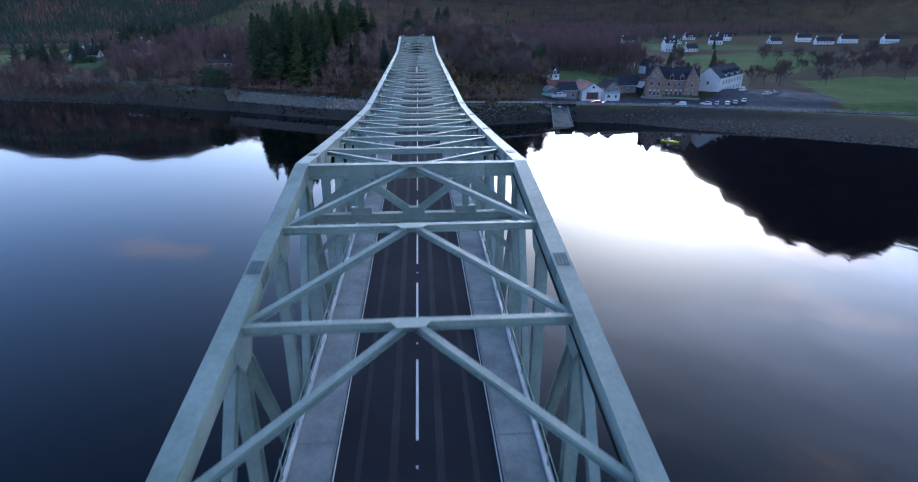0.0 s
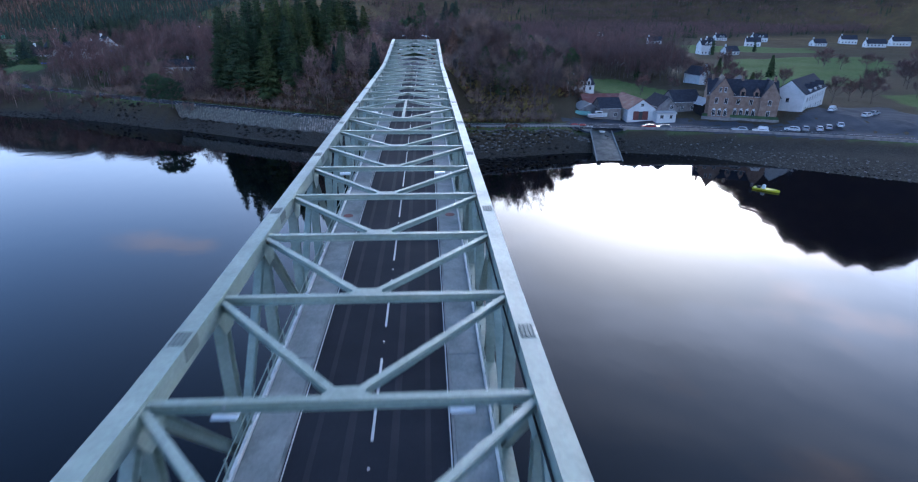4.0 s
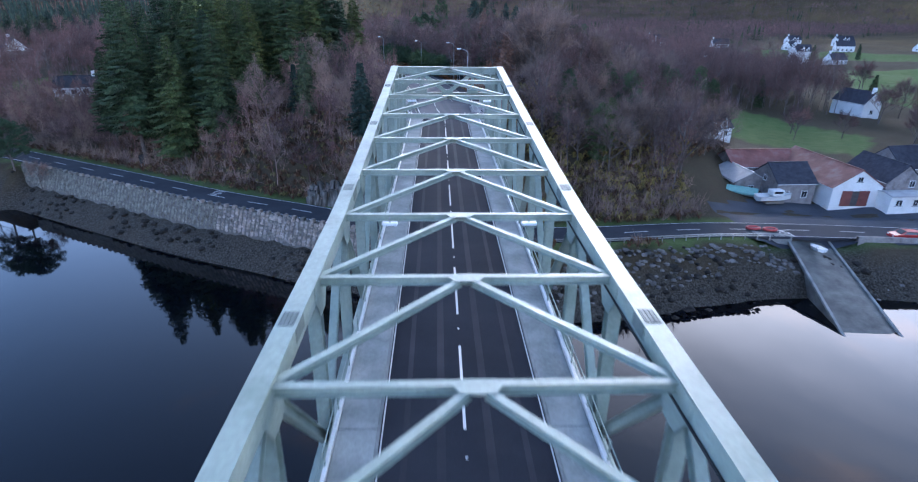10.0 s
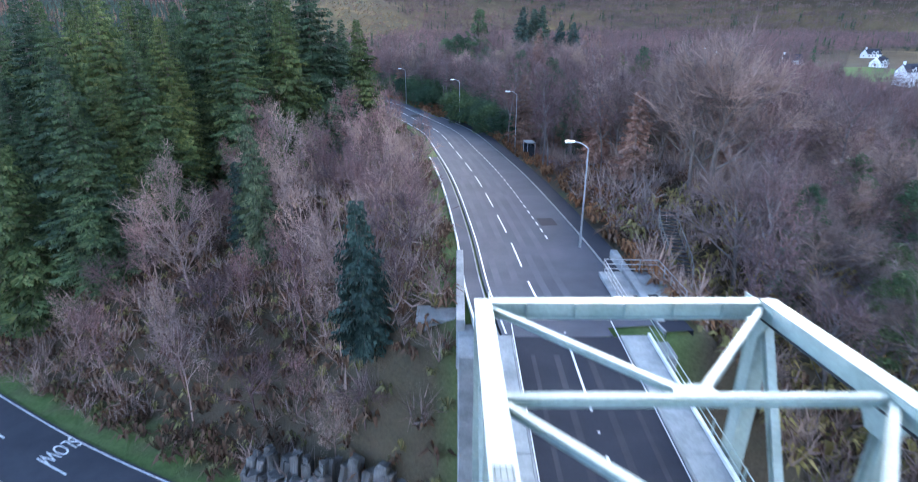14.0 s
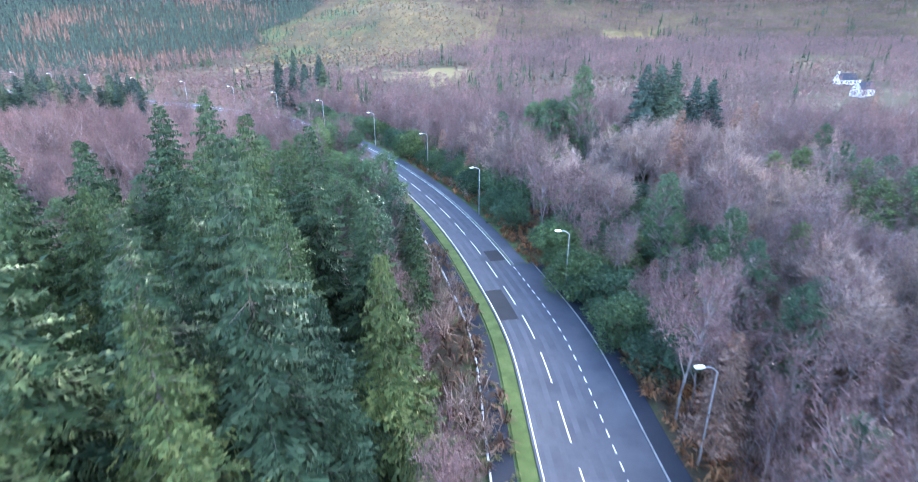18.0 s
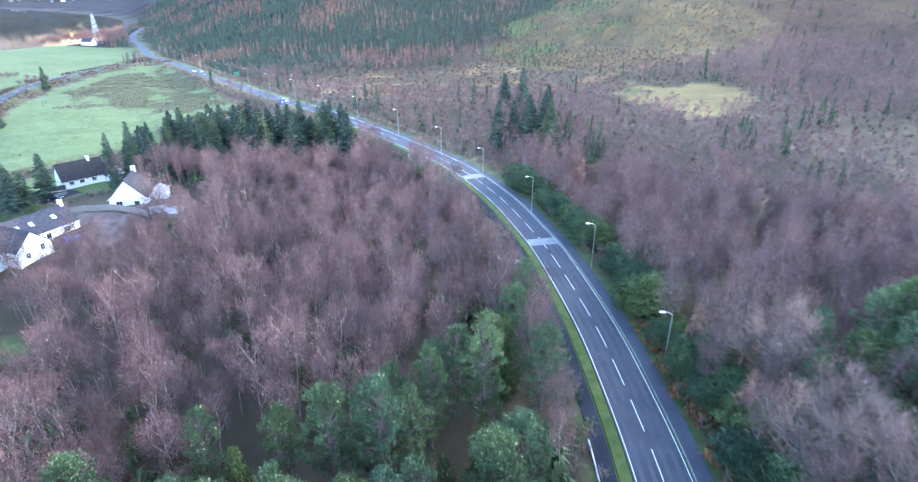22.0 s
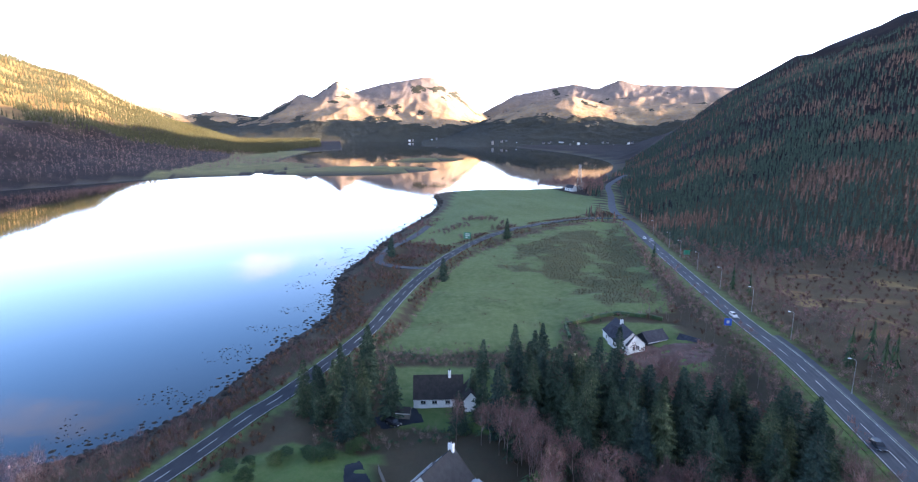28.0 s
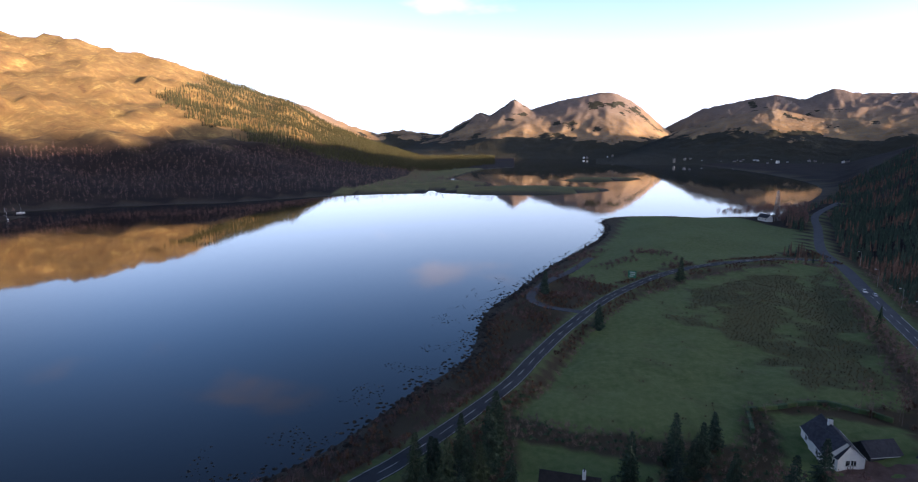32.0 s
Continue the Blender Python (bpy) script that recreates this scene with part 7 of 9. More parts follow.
# hamlet across the loch, and the house on the point
gable_house("point_house", "white house among trees on the point", (-716, 672, ground_at(-716, 672) + 0.2), 20, 13, 7, 3, 6.5, windows=[("f", u, 1.5, 1.1, 1.2) for u in (-4, 0, 4)])
rng = np.random.RandomState(44)
for k in range(46):
    a, r = rng.uniform(59, 73), rng.uniform(2400, 2560)
    if k % 9 == 0:
        a, r = rng.uniform(77.5, 82), rng.uniform(3020, 3060)
    x, y = PLAIN_EYE[0] - r * math.sin(radians(a)), PLAIN_EYE[1] + r * math.cos(radians(a))
    gable_house("far_cottage", "tiny white house of the village across the loch", (x, y, 6 + rng.uniform(0, 16)), rng.uniform(0, 180), rng.uniform(7, 12), 6, 3, 6, wall=RENDER_WHITE if k % 2 else STONE_GREY, group="far village", base=-14)

# ---- trees ----
def raw_mesh(name, verts, tris, mat):
    """A mesh of triangles from arrays."""
    me = bpy.data.meshes.new(name)
    n = len(tris)
    me.vertices.add(len(verts))
    me.vertices.foreach_set("co", np.asarray(verts, np.float32).ravel())
    me.loops.add(3 * n)
    me.loops.foreach_set("vertex_index", np.asarray(tris, np.int32).ravel())
    me.polygons.add(n)
    me.polygons.foreach_set("loop_start", np.arange(0, 3 * n, 3, dtype=np.int32))
    me.polygons.foreach_set("loop_total", np.full(n, 3, np.int32))
    me.materials.append(mat)
    me.update(calc_edges=True)
    return me


def loose(points):
    """Separate triangles from an array (n, 3, 3)."""
    v = np.asarray(points).reshape(-1, 3)
    return v, np.arange(len(v)).reshape(-1, 3)


def tube(a, b, ra, rb, sides=5):
    """A tapered stick between two points, as an array of triangles (n, 3, 3)."""
    a, b = np.asarray(a, float), np.asarray(b, float)
    w = (b - a) / (np.linalg.norm(b - a) + 1e-9)
    u = np.cross(w, (0.31, 0.87, 0.38))
    u /= np.linalg.norm(u)
    v = np.cross(w, u)
    t = np.arange(sides) * 2 * np.pi / sides
    ring = np.cos(t)[:, None] * u + np.sin(t)[:, None] * v
    p, q = a + ring * ra, b + ring * rb
    p2, q2 = np.roll(p, -1, 0), np.roll(q, -1, 0)
    return np.concatenate([np.stack([p, p2, q], 1), np.stack([p2, q2, q], 1)])


def spruce(h, r, seed, whorls=30, arms=7, bare=0.12, fine=0.3):
    """A conifer: a straight stem with whorls of drooping branches, each a feather of small hanging sprays."""
    rng = np.random.RandomState(seed)
    trunk = [tube((0, 0, -0.5), (0.05, 0, h * 0.5), 0.013 * h, 0.008 * h, 7), tube((0.05, 0, h * 0.5), (0, 0, h * 0.97), 0.008 * h, 0.01, 5)]
    for _ in range(int(22 * bare / 0.12)):     # dead stubs low down
        z, a = rng.uniform(0.03, bare + 0.1) * h, rng.uniform(0, 6.28)
        trunk.append(tube((0, 0, z), (np.cos(a) * r * 0.5, np.sin(a) * r * 0.5, z - 0.2), 0.03, 0.008, 3))
    out = []
    thin = rng.uniform(0, 6.28)
    number = whorls * arms
    for k in range(number):
        t = ((k + rng.uniform(0, 1)) / number) ** 1.15
        z = h * (bare + (1 - bare) * t)
        a = k * 2.399 + rng.uniform(-0.5, 0.5)
        L = (r * (1 - t) ** 0.72 * rng.uniform(0.55, 1.12) + 0.3) * (0.9 + 0.16 * np.cos(a - thin)) * min(1.0, 0.6 + 3 * t)
        c, s = np.cos(a), np.sin(a)
        n = max(3, int(L / fine))
        droop = rng.uniform(0.15, 0.55) * (1.15 - 0.9 * t)
        f = (np.arange(n) + rng.uniform(0.2, 0.8, n)) / n
        zz = z - droop * L * f**1.5 + 0.16 * L * f**3
        p0 = np.stack([c * L * f, s * L * f, zz], 1)
        trunk.append(tube((0, 0, z), (c * L * 0.7, s * L * 0.7, z - droop * L * 0.5), 0.02 + 0.006 * L, 0.01, 3))
        for side in (-1, 1):
            wide = (0.4 - 0.28 * f) * L * rng.uniform(0.6, 1.2, n) + 0.14
            ahead = 0.6 * wide
            tip = p0 + np.stack([c * ahead - s * side * wide, s * ahead + c * side * wide, -wide * rng.uniform(0.1, 0.5, n)], 1)
            for j in range(3):
                b0, b1 = p0 + (tip - p0) * (j / 3), p0 + (tip - p0) * ((j + 1.35) / 3)
                push = wide * rng.uniform(-0.1, 0.3, n)
                apex = (b0 + b1) / 2 + np.stack([c * push, s * push, -rng.uniform(0.14, 0.42, n)], 1)
                out.append(np.stack([b0, b1, apex], 1))
        e = np.array((c * L * 1.06, s * L * 1.06, z - droop * L + 0.2 * L))
        q = np.array((-s, c, 0.2)) * 0.05 * L
        out.append(np.stack([p0[-1] - q, p0[-1] + q, e])[None])
    out.append(np.array([((0.12, 0, h * 0.92), (-0.12, 0.05, h * 0.92), (0, 0, h * 1.01))]))
    return np.concatenate(trunk), np.concatenate(out)


def bare_tree(h, spread, seed, limbs=8, twigs=520, lean=0.1, twig_len=0.16, thick=1.0, slim=0.55):
    """A leafless tree: trunk, limbs, boughs, and a crown of fine twigs."""
    rng = np.random.RandomState(seed)
    wood, tips = [], []
    top = np.array([rng.uniform(-lean, lean) * h, rng.uniform(-lean, lean) * h, h * 0.55])
    wood.append(tube((0, 0, -0.5), top * 0.5, 0.016 * h * thick, 0.011 * h * thick, 6))
    wood.append(tube(top * 0.5, top, 0.011 * h * thick, 0.006 * h * thick, 5))
    for i in range(limbs):
        f = rng.uniform(0.35, 1.0)
        a = i * 2.4 + rng.uniform(-0.4, 0.4)
        base = top * f
        out = spread * rng.uniform(0.45, 0.8) * (1.15 - 0.5 * f)
        knee = base + np.array([np.cos(a) * out * 0.55, np.sin(a) * out * 0.55, h * rng.uniform(0.12, 0.2)])
        wood.append(tube(base, knee, 0.0065 * h * thick, 0.004 * h * thick, 4))
        for j in range(3):
            b = a + rng.uniform(-0.9, 0.9)
            tip = knee + np.array([np.cos(b) * out * 0.6, np.sin(b) * out * 0.6, h * rng.uniform(0.08, 0.26)])
            wood.append(tube(knee, tip, 0.004 * h * thick, 0.0015 * h, 3))
            tips += [(knee, tip)] * 2
            for _ in range(2):
                m = knee + (tip - knee) * rng.uniform(0.3, 0.8)
                e = m + np.array([rng.normal() * out * 0.3, rng.normal() * out * 0.3, h * rng.uniform(0.03, 0.14)])
                wood.append(tube(m, e, 0.0022 * h * thick, 0.0008 * h, 3))
                tips.append((m, e))
    ends = np.array(tips)
    pick = ends[rng.randint(len(ends), size=twigs)]
    a, b = pick[:, 0], pick[:, 1]
    o = a + (b - a) * rng.uniform(0.35, 1.0, (twigs, 1))
    w = (b - a) / (np.linalg.norm(b - a, axis=1)[:, None] + 1e-6) + rng.normal(size=(twigs, 3)) * 0.55 + (0, 0, 0.12)
    e = o + w / np.linalg.norm(w, axis=1)[:, None] * h * twig_len * rng.uniform(0.5, 1.1, (twigs, 1))
    s = np.cross(e - o, rng.normal(size=(twigs, 3)))
    s *= rng.uniform(0.012, 0.03, (twigs, 1)) * slim * h * twig_len / (np.linalg.norm(s, axis=1)[:, None] + 1e-6)
    m = o + (e - o) * 0.5
    e2 = m + (e - o) * 0.35 + rng.normal(size=(twigs, 3)) * h * twig_len * 0.2
    return np.concatenate(wood), np.concatenate([np.stack([o - s, o + s, e], 1), np.stack([m - s * 0.7, m + s * 0.7, e2], 1)])


def birch_tree(h, spread, seed, twigs=1300, width=0.022, limbs=13, stems=1, sides=4):
    """A leafless birch: slender pale stems, steep limbs and a soft rounded crown of hair-fine twigs."""
    rng = np.random.RandomState(seed)
    wood, tips = [], []
    for q in range(stems):
        lean = rng.normal(size=2) * 0.06 * h * (1 if stems == 1 else 2)
        knots = [np.array([lean[0] * f**1.4 + rng.normal() * 0.012 * h * (f > 0), lean[1] * f**1.4 + rng.normal() * 0.012 * h * (f > 0), h * f]) for f in (-0.12, 0.22, 0.45, 0.66, 0.86)]
        for (a, b), ra, rb in zip(zip(knots[:-1], knots[1:]), (0.009, 0.0075, 0.006, 0.004), (0.0075, 0.006, 0.004, 0.001)):
            wood.append(tube(a, b, ra * h, rb * h, sides + 1))
        for i in range(limbs // stems):
            f = rng.uniform(0.36, 0.82)
            k = min(3, int(np.searchsorted((0.22, 0.45, 0.66), f)))
            base = knots[k] + (knots[k + 1] - knots[k]) * rng.uniform(0.1, 0.9)
            a = i * 2.4 + q * 1.3 + rng.uniform(-0.5, 0.5)
            out = spread * rng.uniform(0.45, 0.9) * (1.2 - 0.65 * f)
            mid = base + np.array([np.cos(a) * out * 0.5, np.sin(a) * out * 0.5, h * rng.uniform(0.07, 0.12)])
            tip = mid + np.array([np.cos(a) * out * 0.45, np.sin(a) * out * 0.45, h * rng.uniform(0.09, 0.17)])
            wood.append(tube(base, mid, 0.0048 * h, 0.003 * h, 3))
            wood.append(tube(mid, tip, 0.003 * h, 0.001 * h, 3))
            tips += [mid * 0.4 + tip * 0.6, tip]
        tips.append(knots[-1])
    tips = np.array(tips)
    n1 = int(twigs * 0.45)
    p = tips[rng.randint(len(tips), size=n1)] + rng.normal(size=(n1, 3)) * (0.13 * spread, 0.13 * spread, 0.04 * h)
    d = rng.normal(size=(twigs - n1, 3))
    d /= np.linalg.norm(d, axis=1)[:, None]
    shell = d * (spread * 0.8, spread * 0.8, 0.25 * h) * rng.uniform(0.3, 1.0, (twigs - n1, 1)) ** 0.45
    shell[:, :2] *= np.where(shell[:, 2:] < 0, 1 + 1.4 * shell[:, 2:] / h, 1.0)
    p = np.concatenate([p, shell + (0, 0, 0.7 * h)])
    w = (p - (0, 0, 0.45 * h)) / (0.4 * h) * 0.9 + (0, 0, 0.05) + rng.normal(size=p.shape) * 0.6
    w /= np.linalg.norm(w, axis=1)[:, None]
    e = p + w * h * rng.uniform(0.03, 0.07, (twigs, 1))
    s = np.cross(w, rng.normal(size=p.shape))
    s *= width * rng.uniform(0.6, 1.3, (twigs, 1)) / (np.linalg.norm(s, axis=1)[:, None] + 1e-6)
    return np.concatenate(wood), np.stack([p - s, p + s, e], 1)


def clumped(h, r, seed, clumps=26, leaves=60, bare=0.35, flat=0.5, size=0.5, tight=1.0):
    """A rounded evergreen: boughs that end in clumps of small leaves."""
    rng = np.random.RandomState(seed)
    wood = [tube((0, 0, -0.5), (0, 0, h * 0.85), 0.02 * h, 0.006 * h, 6)]
    out = []
    for i in range(clumps):
        t = rng.uniform(0, 1) ** 0.8
        z = h * (bare + (1 - bare) * t)
        reach = r * np.sqrt(max(0.05, 1 - (2 * t - 0.85) ** 2 * 0.8)) * rng.uniform(0.35, 1.0)
        a = i * 2.4
        c = np.array([np.cos(a) * reach, np.sin(a) * reach, z])
        wood.append(tube((0, 0, z - 0.12 * h), c, 0.006 * h, 0.003 * h, 3))
        rad = r * rng.uniform(0.22, 0.42) * tight
        d = rng.normal(size=(leaves, 3))
        d /= np.linalg.norm(d, axis=1)[:, None]
        p = c + d * rad * rng.uniform(0.5, 1.1, (leaves, 1)) * (1, 1, flat)
        u, v = rng.normal(size=(leaves, 3)), rng.normal(size=(leaves, 3))
        k = size * r * 0.16
        out.append(np.stack([p, p + u * k, p + v * k], 1))
    return np.concatenate(wood), np.concatenate(out)


SPRUCES = [spruce(20.5 + 1.7 * i, 5.2 + 0.45 * (i % 3), 100 + i, 30, 8, 0.08 + 0.12 * (i % 2)) for i in range(5)]
BLUES = [spruce(11 + 2 * i, 2.7, 120 + i, 22, 7, 0.06, 0.24) for i in range(2)]
PINES = [clumped(13 + 1.5 * i, 3.1, 140 + i, 110, 110, 0.18, 0.75, 0.22, 0.55) for i in range(4)]
BIRCHES = [birch_tree(9.5 + 0.9 * i, 2.3 + 0.2 * i, 160 + i, 2700, 0.02, stems=1 + (i % 2)) for i in range(6)]
OAKS = [bare_tree(11 + 1.5 * i, 6.0, 180 + i, 13, 2000, 0.06, 0.16, 1.15) for i in range(3)]
LARCHES = [spruce(12 + 2 * i, 3.2, 200 + i, 22, 5, 0.15, 0.34) for i in range(2)]
MID_BIRCHES = [birch_tree(10 + 0.9 * i, 2.4 + 0.22 * i, 170 + i, 1200, 0.029, 9, sides=2) for i in range(5)]
BUSHES = [clumped(3.4, 2.7, 220 + i, 34, 200, 0.05, 0.7, 0.24) for i in range(3)]
SCRUB = [bare_tree(4.2, 2.4, 240 + i, 7, 420, 0.1, 0.24) for i in range(3)]


def low_conifer(seed, h=1.0):
    """A slim conifer for hillsides that stay far off, one metre high."""
    rng = np.random.RandomState(seed)
    out = []
    for k in range(5):
        z0, z1, r = k * 0.19, k * 0.19 + 0.27, 0.2 * (1 - k / 5.6)
        turn = rng.uniform(0, 1.2)
        for a in np.arange(5) * 1.2566 + turn:
            q = rng.uniform(0.55, 1.3)
            out.append(((0, 0, z1), (np.cos(a) * r * q, np.sin(a) * r * q, z0 - 0.04 * q), (np.cos(a + 0.9) * r * 0.6, np.sin(a + 0.9) * r * 0.6, z0 + 0.05)))
    return np.array(out) * h


def low_fern(seed):
    """A tuft of arching fronds, one metre high."""
    rng = np.random.RandomState(seed)
    out = []
    for k in range(16):
        a, L, h = rng.uniform(0, 6.28), rng.uniform(0.5, 1.3), rng.uniform(0.4, 1.0)
        c, s, w = np.cos(a), np.sin(a), rng.uniform(0.05, 0.13)
        m, e = np.array((c * L * 0.5, s * L * 0.5, h)), np.array((c * L, s * L, h * 0.55))
        q = np.array((-s, c, 0)) * w
        out += [((0, 0, -0.1), m - q, m + q), (m - q, e, m + q)]
    return np.array(out)


def low_scrub(seed):
    """A leafless bush for banks, one metre high."""
    rng = np.random.RandomState(seed)
    out = []
    for k in range(15):
        a, r, h = rng.uniform(0, 6.28), rng.uniform(0.1, 0.5), rng.uniform(0.55, 1.0)
        m = np.array((np.cos(a) * r, np.sin(a) * r, h * 0.6))
        q = rng.normal(size=3) * 0.007
        out.append(((0, 0, -0.1) + q, (0, 0, -0.1) - q, m))
        for _ in range(4):
            e = m + rng.normal(size=3) * 0.2 + (0, 0, 0.2)
            q = rng.normal(size=3) * 0.008
            out.append((m * 0.7 - q, m * 0.7 + q, e))
    return np.array(out)


LOW_CONIFERS = [low_conifer(300 + i) for i in range(4)]
LOW_FERNS, LOW_SCRUB = [low_fern(350 + i) for i in range(4)], [low_scrub(360 + i) for i in range(4)]
TREE_RNG = np.random.RandomState(5)


def spread_points(box, step, keep):
    """Jittered points over a box (x0, y0, x1, y1) for which keep(x, y) holds, with their ground height."""
    gx, gy = np.meshgrid(np.arange(box[0], box[2], step), np.arange(box[1], box[3], step))
    gx, gy = gx.ravel() + TREE_RNG.uniform(-0.45, 0.45, gx.size) * step, gy.ravel() + TREE_RNG.uniform(-0.45, 0.45, gy.size) * step
    k = keep(gx, gy)
    gx, gy = gx[k], gy[k]
    return np.stack([gx, gy, height(gx, gy)], 1)


def wood_of(name, label, kinds, points, mat, scale, category="trees", parts=1):
    """One object of kind stuff from many copies of some tree shapes, turned and scaled at random."""
    if len(points) == 0:
        return None
    chunks = []
    for i, p in enumerate(points):
        t = kinds[i % len(kinds)]
        a, s = TREE_RNG.uniform(0, 6.28), scale * TREE_RNG.uniform(0.72, 1.2)
        c, q = np.cos(a) * s, np.sin(a) * s
        m = np.array([[c, -q, 0], [q, c, 0], [0, 0, s * TREE_RNG.uniform(0.9, 1.15)]])
        chunks.append((t.reshape(-1, 3) @ m.T + p).astype(np.float32))
    v = np.concatenate(chunks)
    ob = new(name, raw_mesh(name, v, np.arange(len(v)).reshape(-1, 3), mat))
    return tagged(ob, label, category, kind="stuff")


def two_mats(name, wood, leaf, mats):
    """One mesh with stems and twigs, each in its own material."""
    v = np.concatenate([wood.reshape(-1, 3), leaf.reshape(-1, 3)])
    me = raw_mesh(name, v, np.arange(len(v)).reshape(-1, 3), mats[0])
    me.materials.append(mats[1])
    me.polygons.foreach_set("material_index", np.r_[np.zeros(len(wood), np.int32), np.ones(len(leaf), np.int32)])
    return me


def placed(tree, p, a, s):
    c, q = np.cos(a) * s, np.sin(a) * s
    m = np.array([[c, -q, 0], [q, c, 0], [0, 0, s * TREE_RNG.uniform(0.9, 1.12)]])
    return [(arr.reshape(-1, 3) @ m.T + p).reshape(-1, 3, 3) for arr in tree]


def clumped_wood(name, label, kinds, edge_kinds, mats, points, keep, cell, step, scale, variants=4):
    """A wood: square clumps of trees where a whole cell is wooded, single trees along its edges."""
    wood = thing(name, label, "trees", kind="stuff")
    meshes = []
    for k in range(variants):
        trunks, crowns = [], []
        at = np.stack(np.meshgrid(np.arange(-cell / 2 + step / 2, cell / 2, step), np.arange(-cell / 2 + step / 2, cell / 2, step)), -1).reshape(-1, 2)
        for q in at + TREE_RNG.uniform(-0.42, 0.42, at.shape) * step:
            w, l = placed(kinds[TREE_RNG.randint(len(kinds))], (*q, 0), TREE_RNG.uniform(0, 6.28), scale * TREE_RNG.uniform(0.74, 1.2))
            trunks.append(w), crowns.append(l)
        meshes.append(two_mats("tree_clump", np.concatenate(trunks), np.concatenate(crowns), mats))
    ij = np.floor(points[:, :2] / cell).astype(int)
    cells = np.unique(ij, axis=0)
    mid = (cells + 0.5) * cell
    full = np.ones(len(cells), bool)
    for dx in (-0.5, 0, 0.5):
        for dy in (-0.5, 0, 0.5):
            full &= keep(mid[:, 0] + dx * cell, mid[:, 1] + dy * cell)
    for x, y in mid[full]:
        ob = new("tree_clump", meshes[TREE_RNG.randint(variants)])
        ob.parent = wood
        z = np.mean(height(x + np.array([-0.3, 0.3, -0.3, 0.3]) * cell, y + np.array([-0.3, -0.3, 0.3, 0.3]) * cell))
        ob.matrix_basis = Matrix.Translation((x, y, z - 0.2)) @ Matrix.Rotation(TREE_RNG.randint(4) * math.pi / 2, 4, "Z")
    done = set(map(tuple, cells[full]))
    rest = [p for p, c in zip(points, ij) if tuple(c) not in done]
    if rest:
        both = [placed(edge_kinds[i % len(edge_kinds)], p, TREE_RNG.uniform(0, 6.28), scale * TREE_RNG.uniform(0.74, 1.2)) for i, p in enumerate(rest)]
        ob = new("edge_trees", two_mats("edge_trees", np.concatenate([q[0] for q in both]), np.concatenate([q[1] for q in both]), mats))
        ob.parent = wood
    return wood


def stand(name, label, kinds, mats, points, group, category="tree", scale=(0.8, 1.15), crown="crown"):
    """Single trees: an empty with a trunk and a crown, then copies of it."""
    firsts = []
    for i, (wood, leaf) in enumerate(kinds):
        t = thing(name, label, category, (0, 0, 0), group)
        for pn, arr, mat in (("trunk", wood, mats[0]), (crown, leaf, mats[1])):
            v, f = loose(arr)
            ob = new(pn, raw_mesh(pn, v, f, mat))
            ob.parent = t
        firsts.append(t)
    for i, p in enumerate(points):
        m = Matrix.Translation(p) @ Matrix.Rotation(TREE_RNG.uniform(0, 6.28), 4, "Z")
        s = TREE_RNG.uniform(*scale)
        ob = firsts[i] if i < len(firsts) else copy_thing(firsts[i % len(firsts)], m)
        ob.matrix_basis = m @ Matrix.Diagonal((s, s, s * TREE_RNG.uniform(0.94, 1.06), 1))
    for t in firsts[len(points):]:
        for c in t.children_recursive:
            bpy.data.objects.remove(c)
        bpy.data.objects.remove(t)


SPRUCE_WOOD = [(-27, 306), (-23, 292), (-30, 278), (-38, 262), (-46, 251), (-60, 256), (-76, 272), (-84, 300), (-64, 315), (-42, 318), (-25, 314)]
PINE_WOOD = [(-23, 318), (-29, 338), (-35, 352), (-47, 374), (-56, 388), (-63, 380), (-64, 362), (-76, 346), (-86, 330), (-88, 319), (-60, 320), (-42, 322)]
FIR_WOOD = [(-198, 418), (-172, 430), (-156, 462), (-168, 474), (-190, 457), (-208, 432)]
CLEARINGS = [[(-146, 331), (-128, 329), (-122, 342), (-134, 351), (-147, 346)], [(-168, 316), (-216, 316), (-262, 358), (-216, 376), (-176, 350)], [(-203, 368), (-268, 383), (-292, 470), (-240, 462), (-198, 414)], [(-152, 352), (-150, 400), (-172, 412), (-196, 408), (-212, 366), (-190, 343), (-170, 346)], [(-262, 390), (-214, 388), (-204, 418), (-245, 432)], [(-285, 470), (-238, 455), (-218, 492), (-258, 505)], [(-120, 310), (-96, 306), (-92, 326), (-112, 338), (-122, 328)]]
VILLAGE = [(40, 205), (44, 250), (60, 262), (70, 300), (110, 330), (150, 300), (180, 280), (180, 190), (90, 195)]


def free_ground(x, y, main_gap=9.0, low_gap=6.5, shore_gap=9.0):
    """Where trees may stand."""
    ok = (inland(x, y) > shore_gap) & (line_near(MAIN, x, y)[0] > main_gap) & (line_near(LOWER, x, y)[0] > low_gap)
    for poly in [BIG_FIELD, SHORE_FIELD, *VILLAGE_FIELDS, *CLEARINGS, VILLAGE]:
        ok &= ~inside(poly, x, y)
    ok &= ~((np.abs(x + 1.4) < 9.5) & (y < 240))
    ok &= ~((x > 4) & (x < 15) & (y > 232) & (y < 262))
    return ok


def main_side(x, y):
    return line_near(MAIN, x, y)[2]


left_of = lambda x, y: (main_side(x, y) > 0)

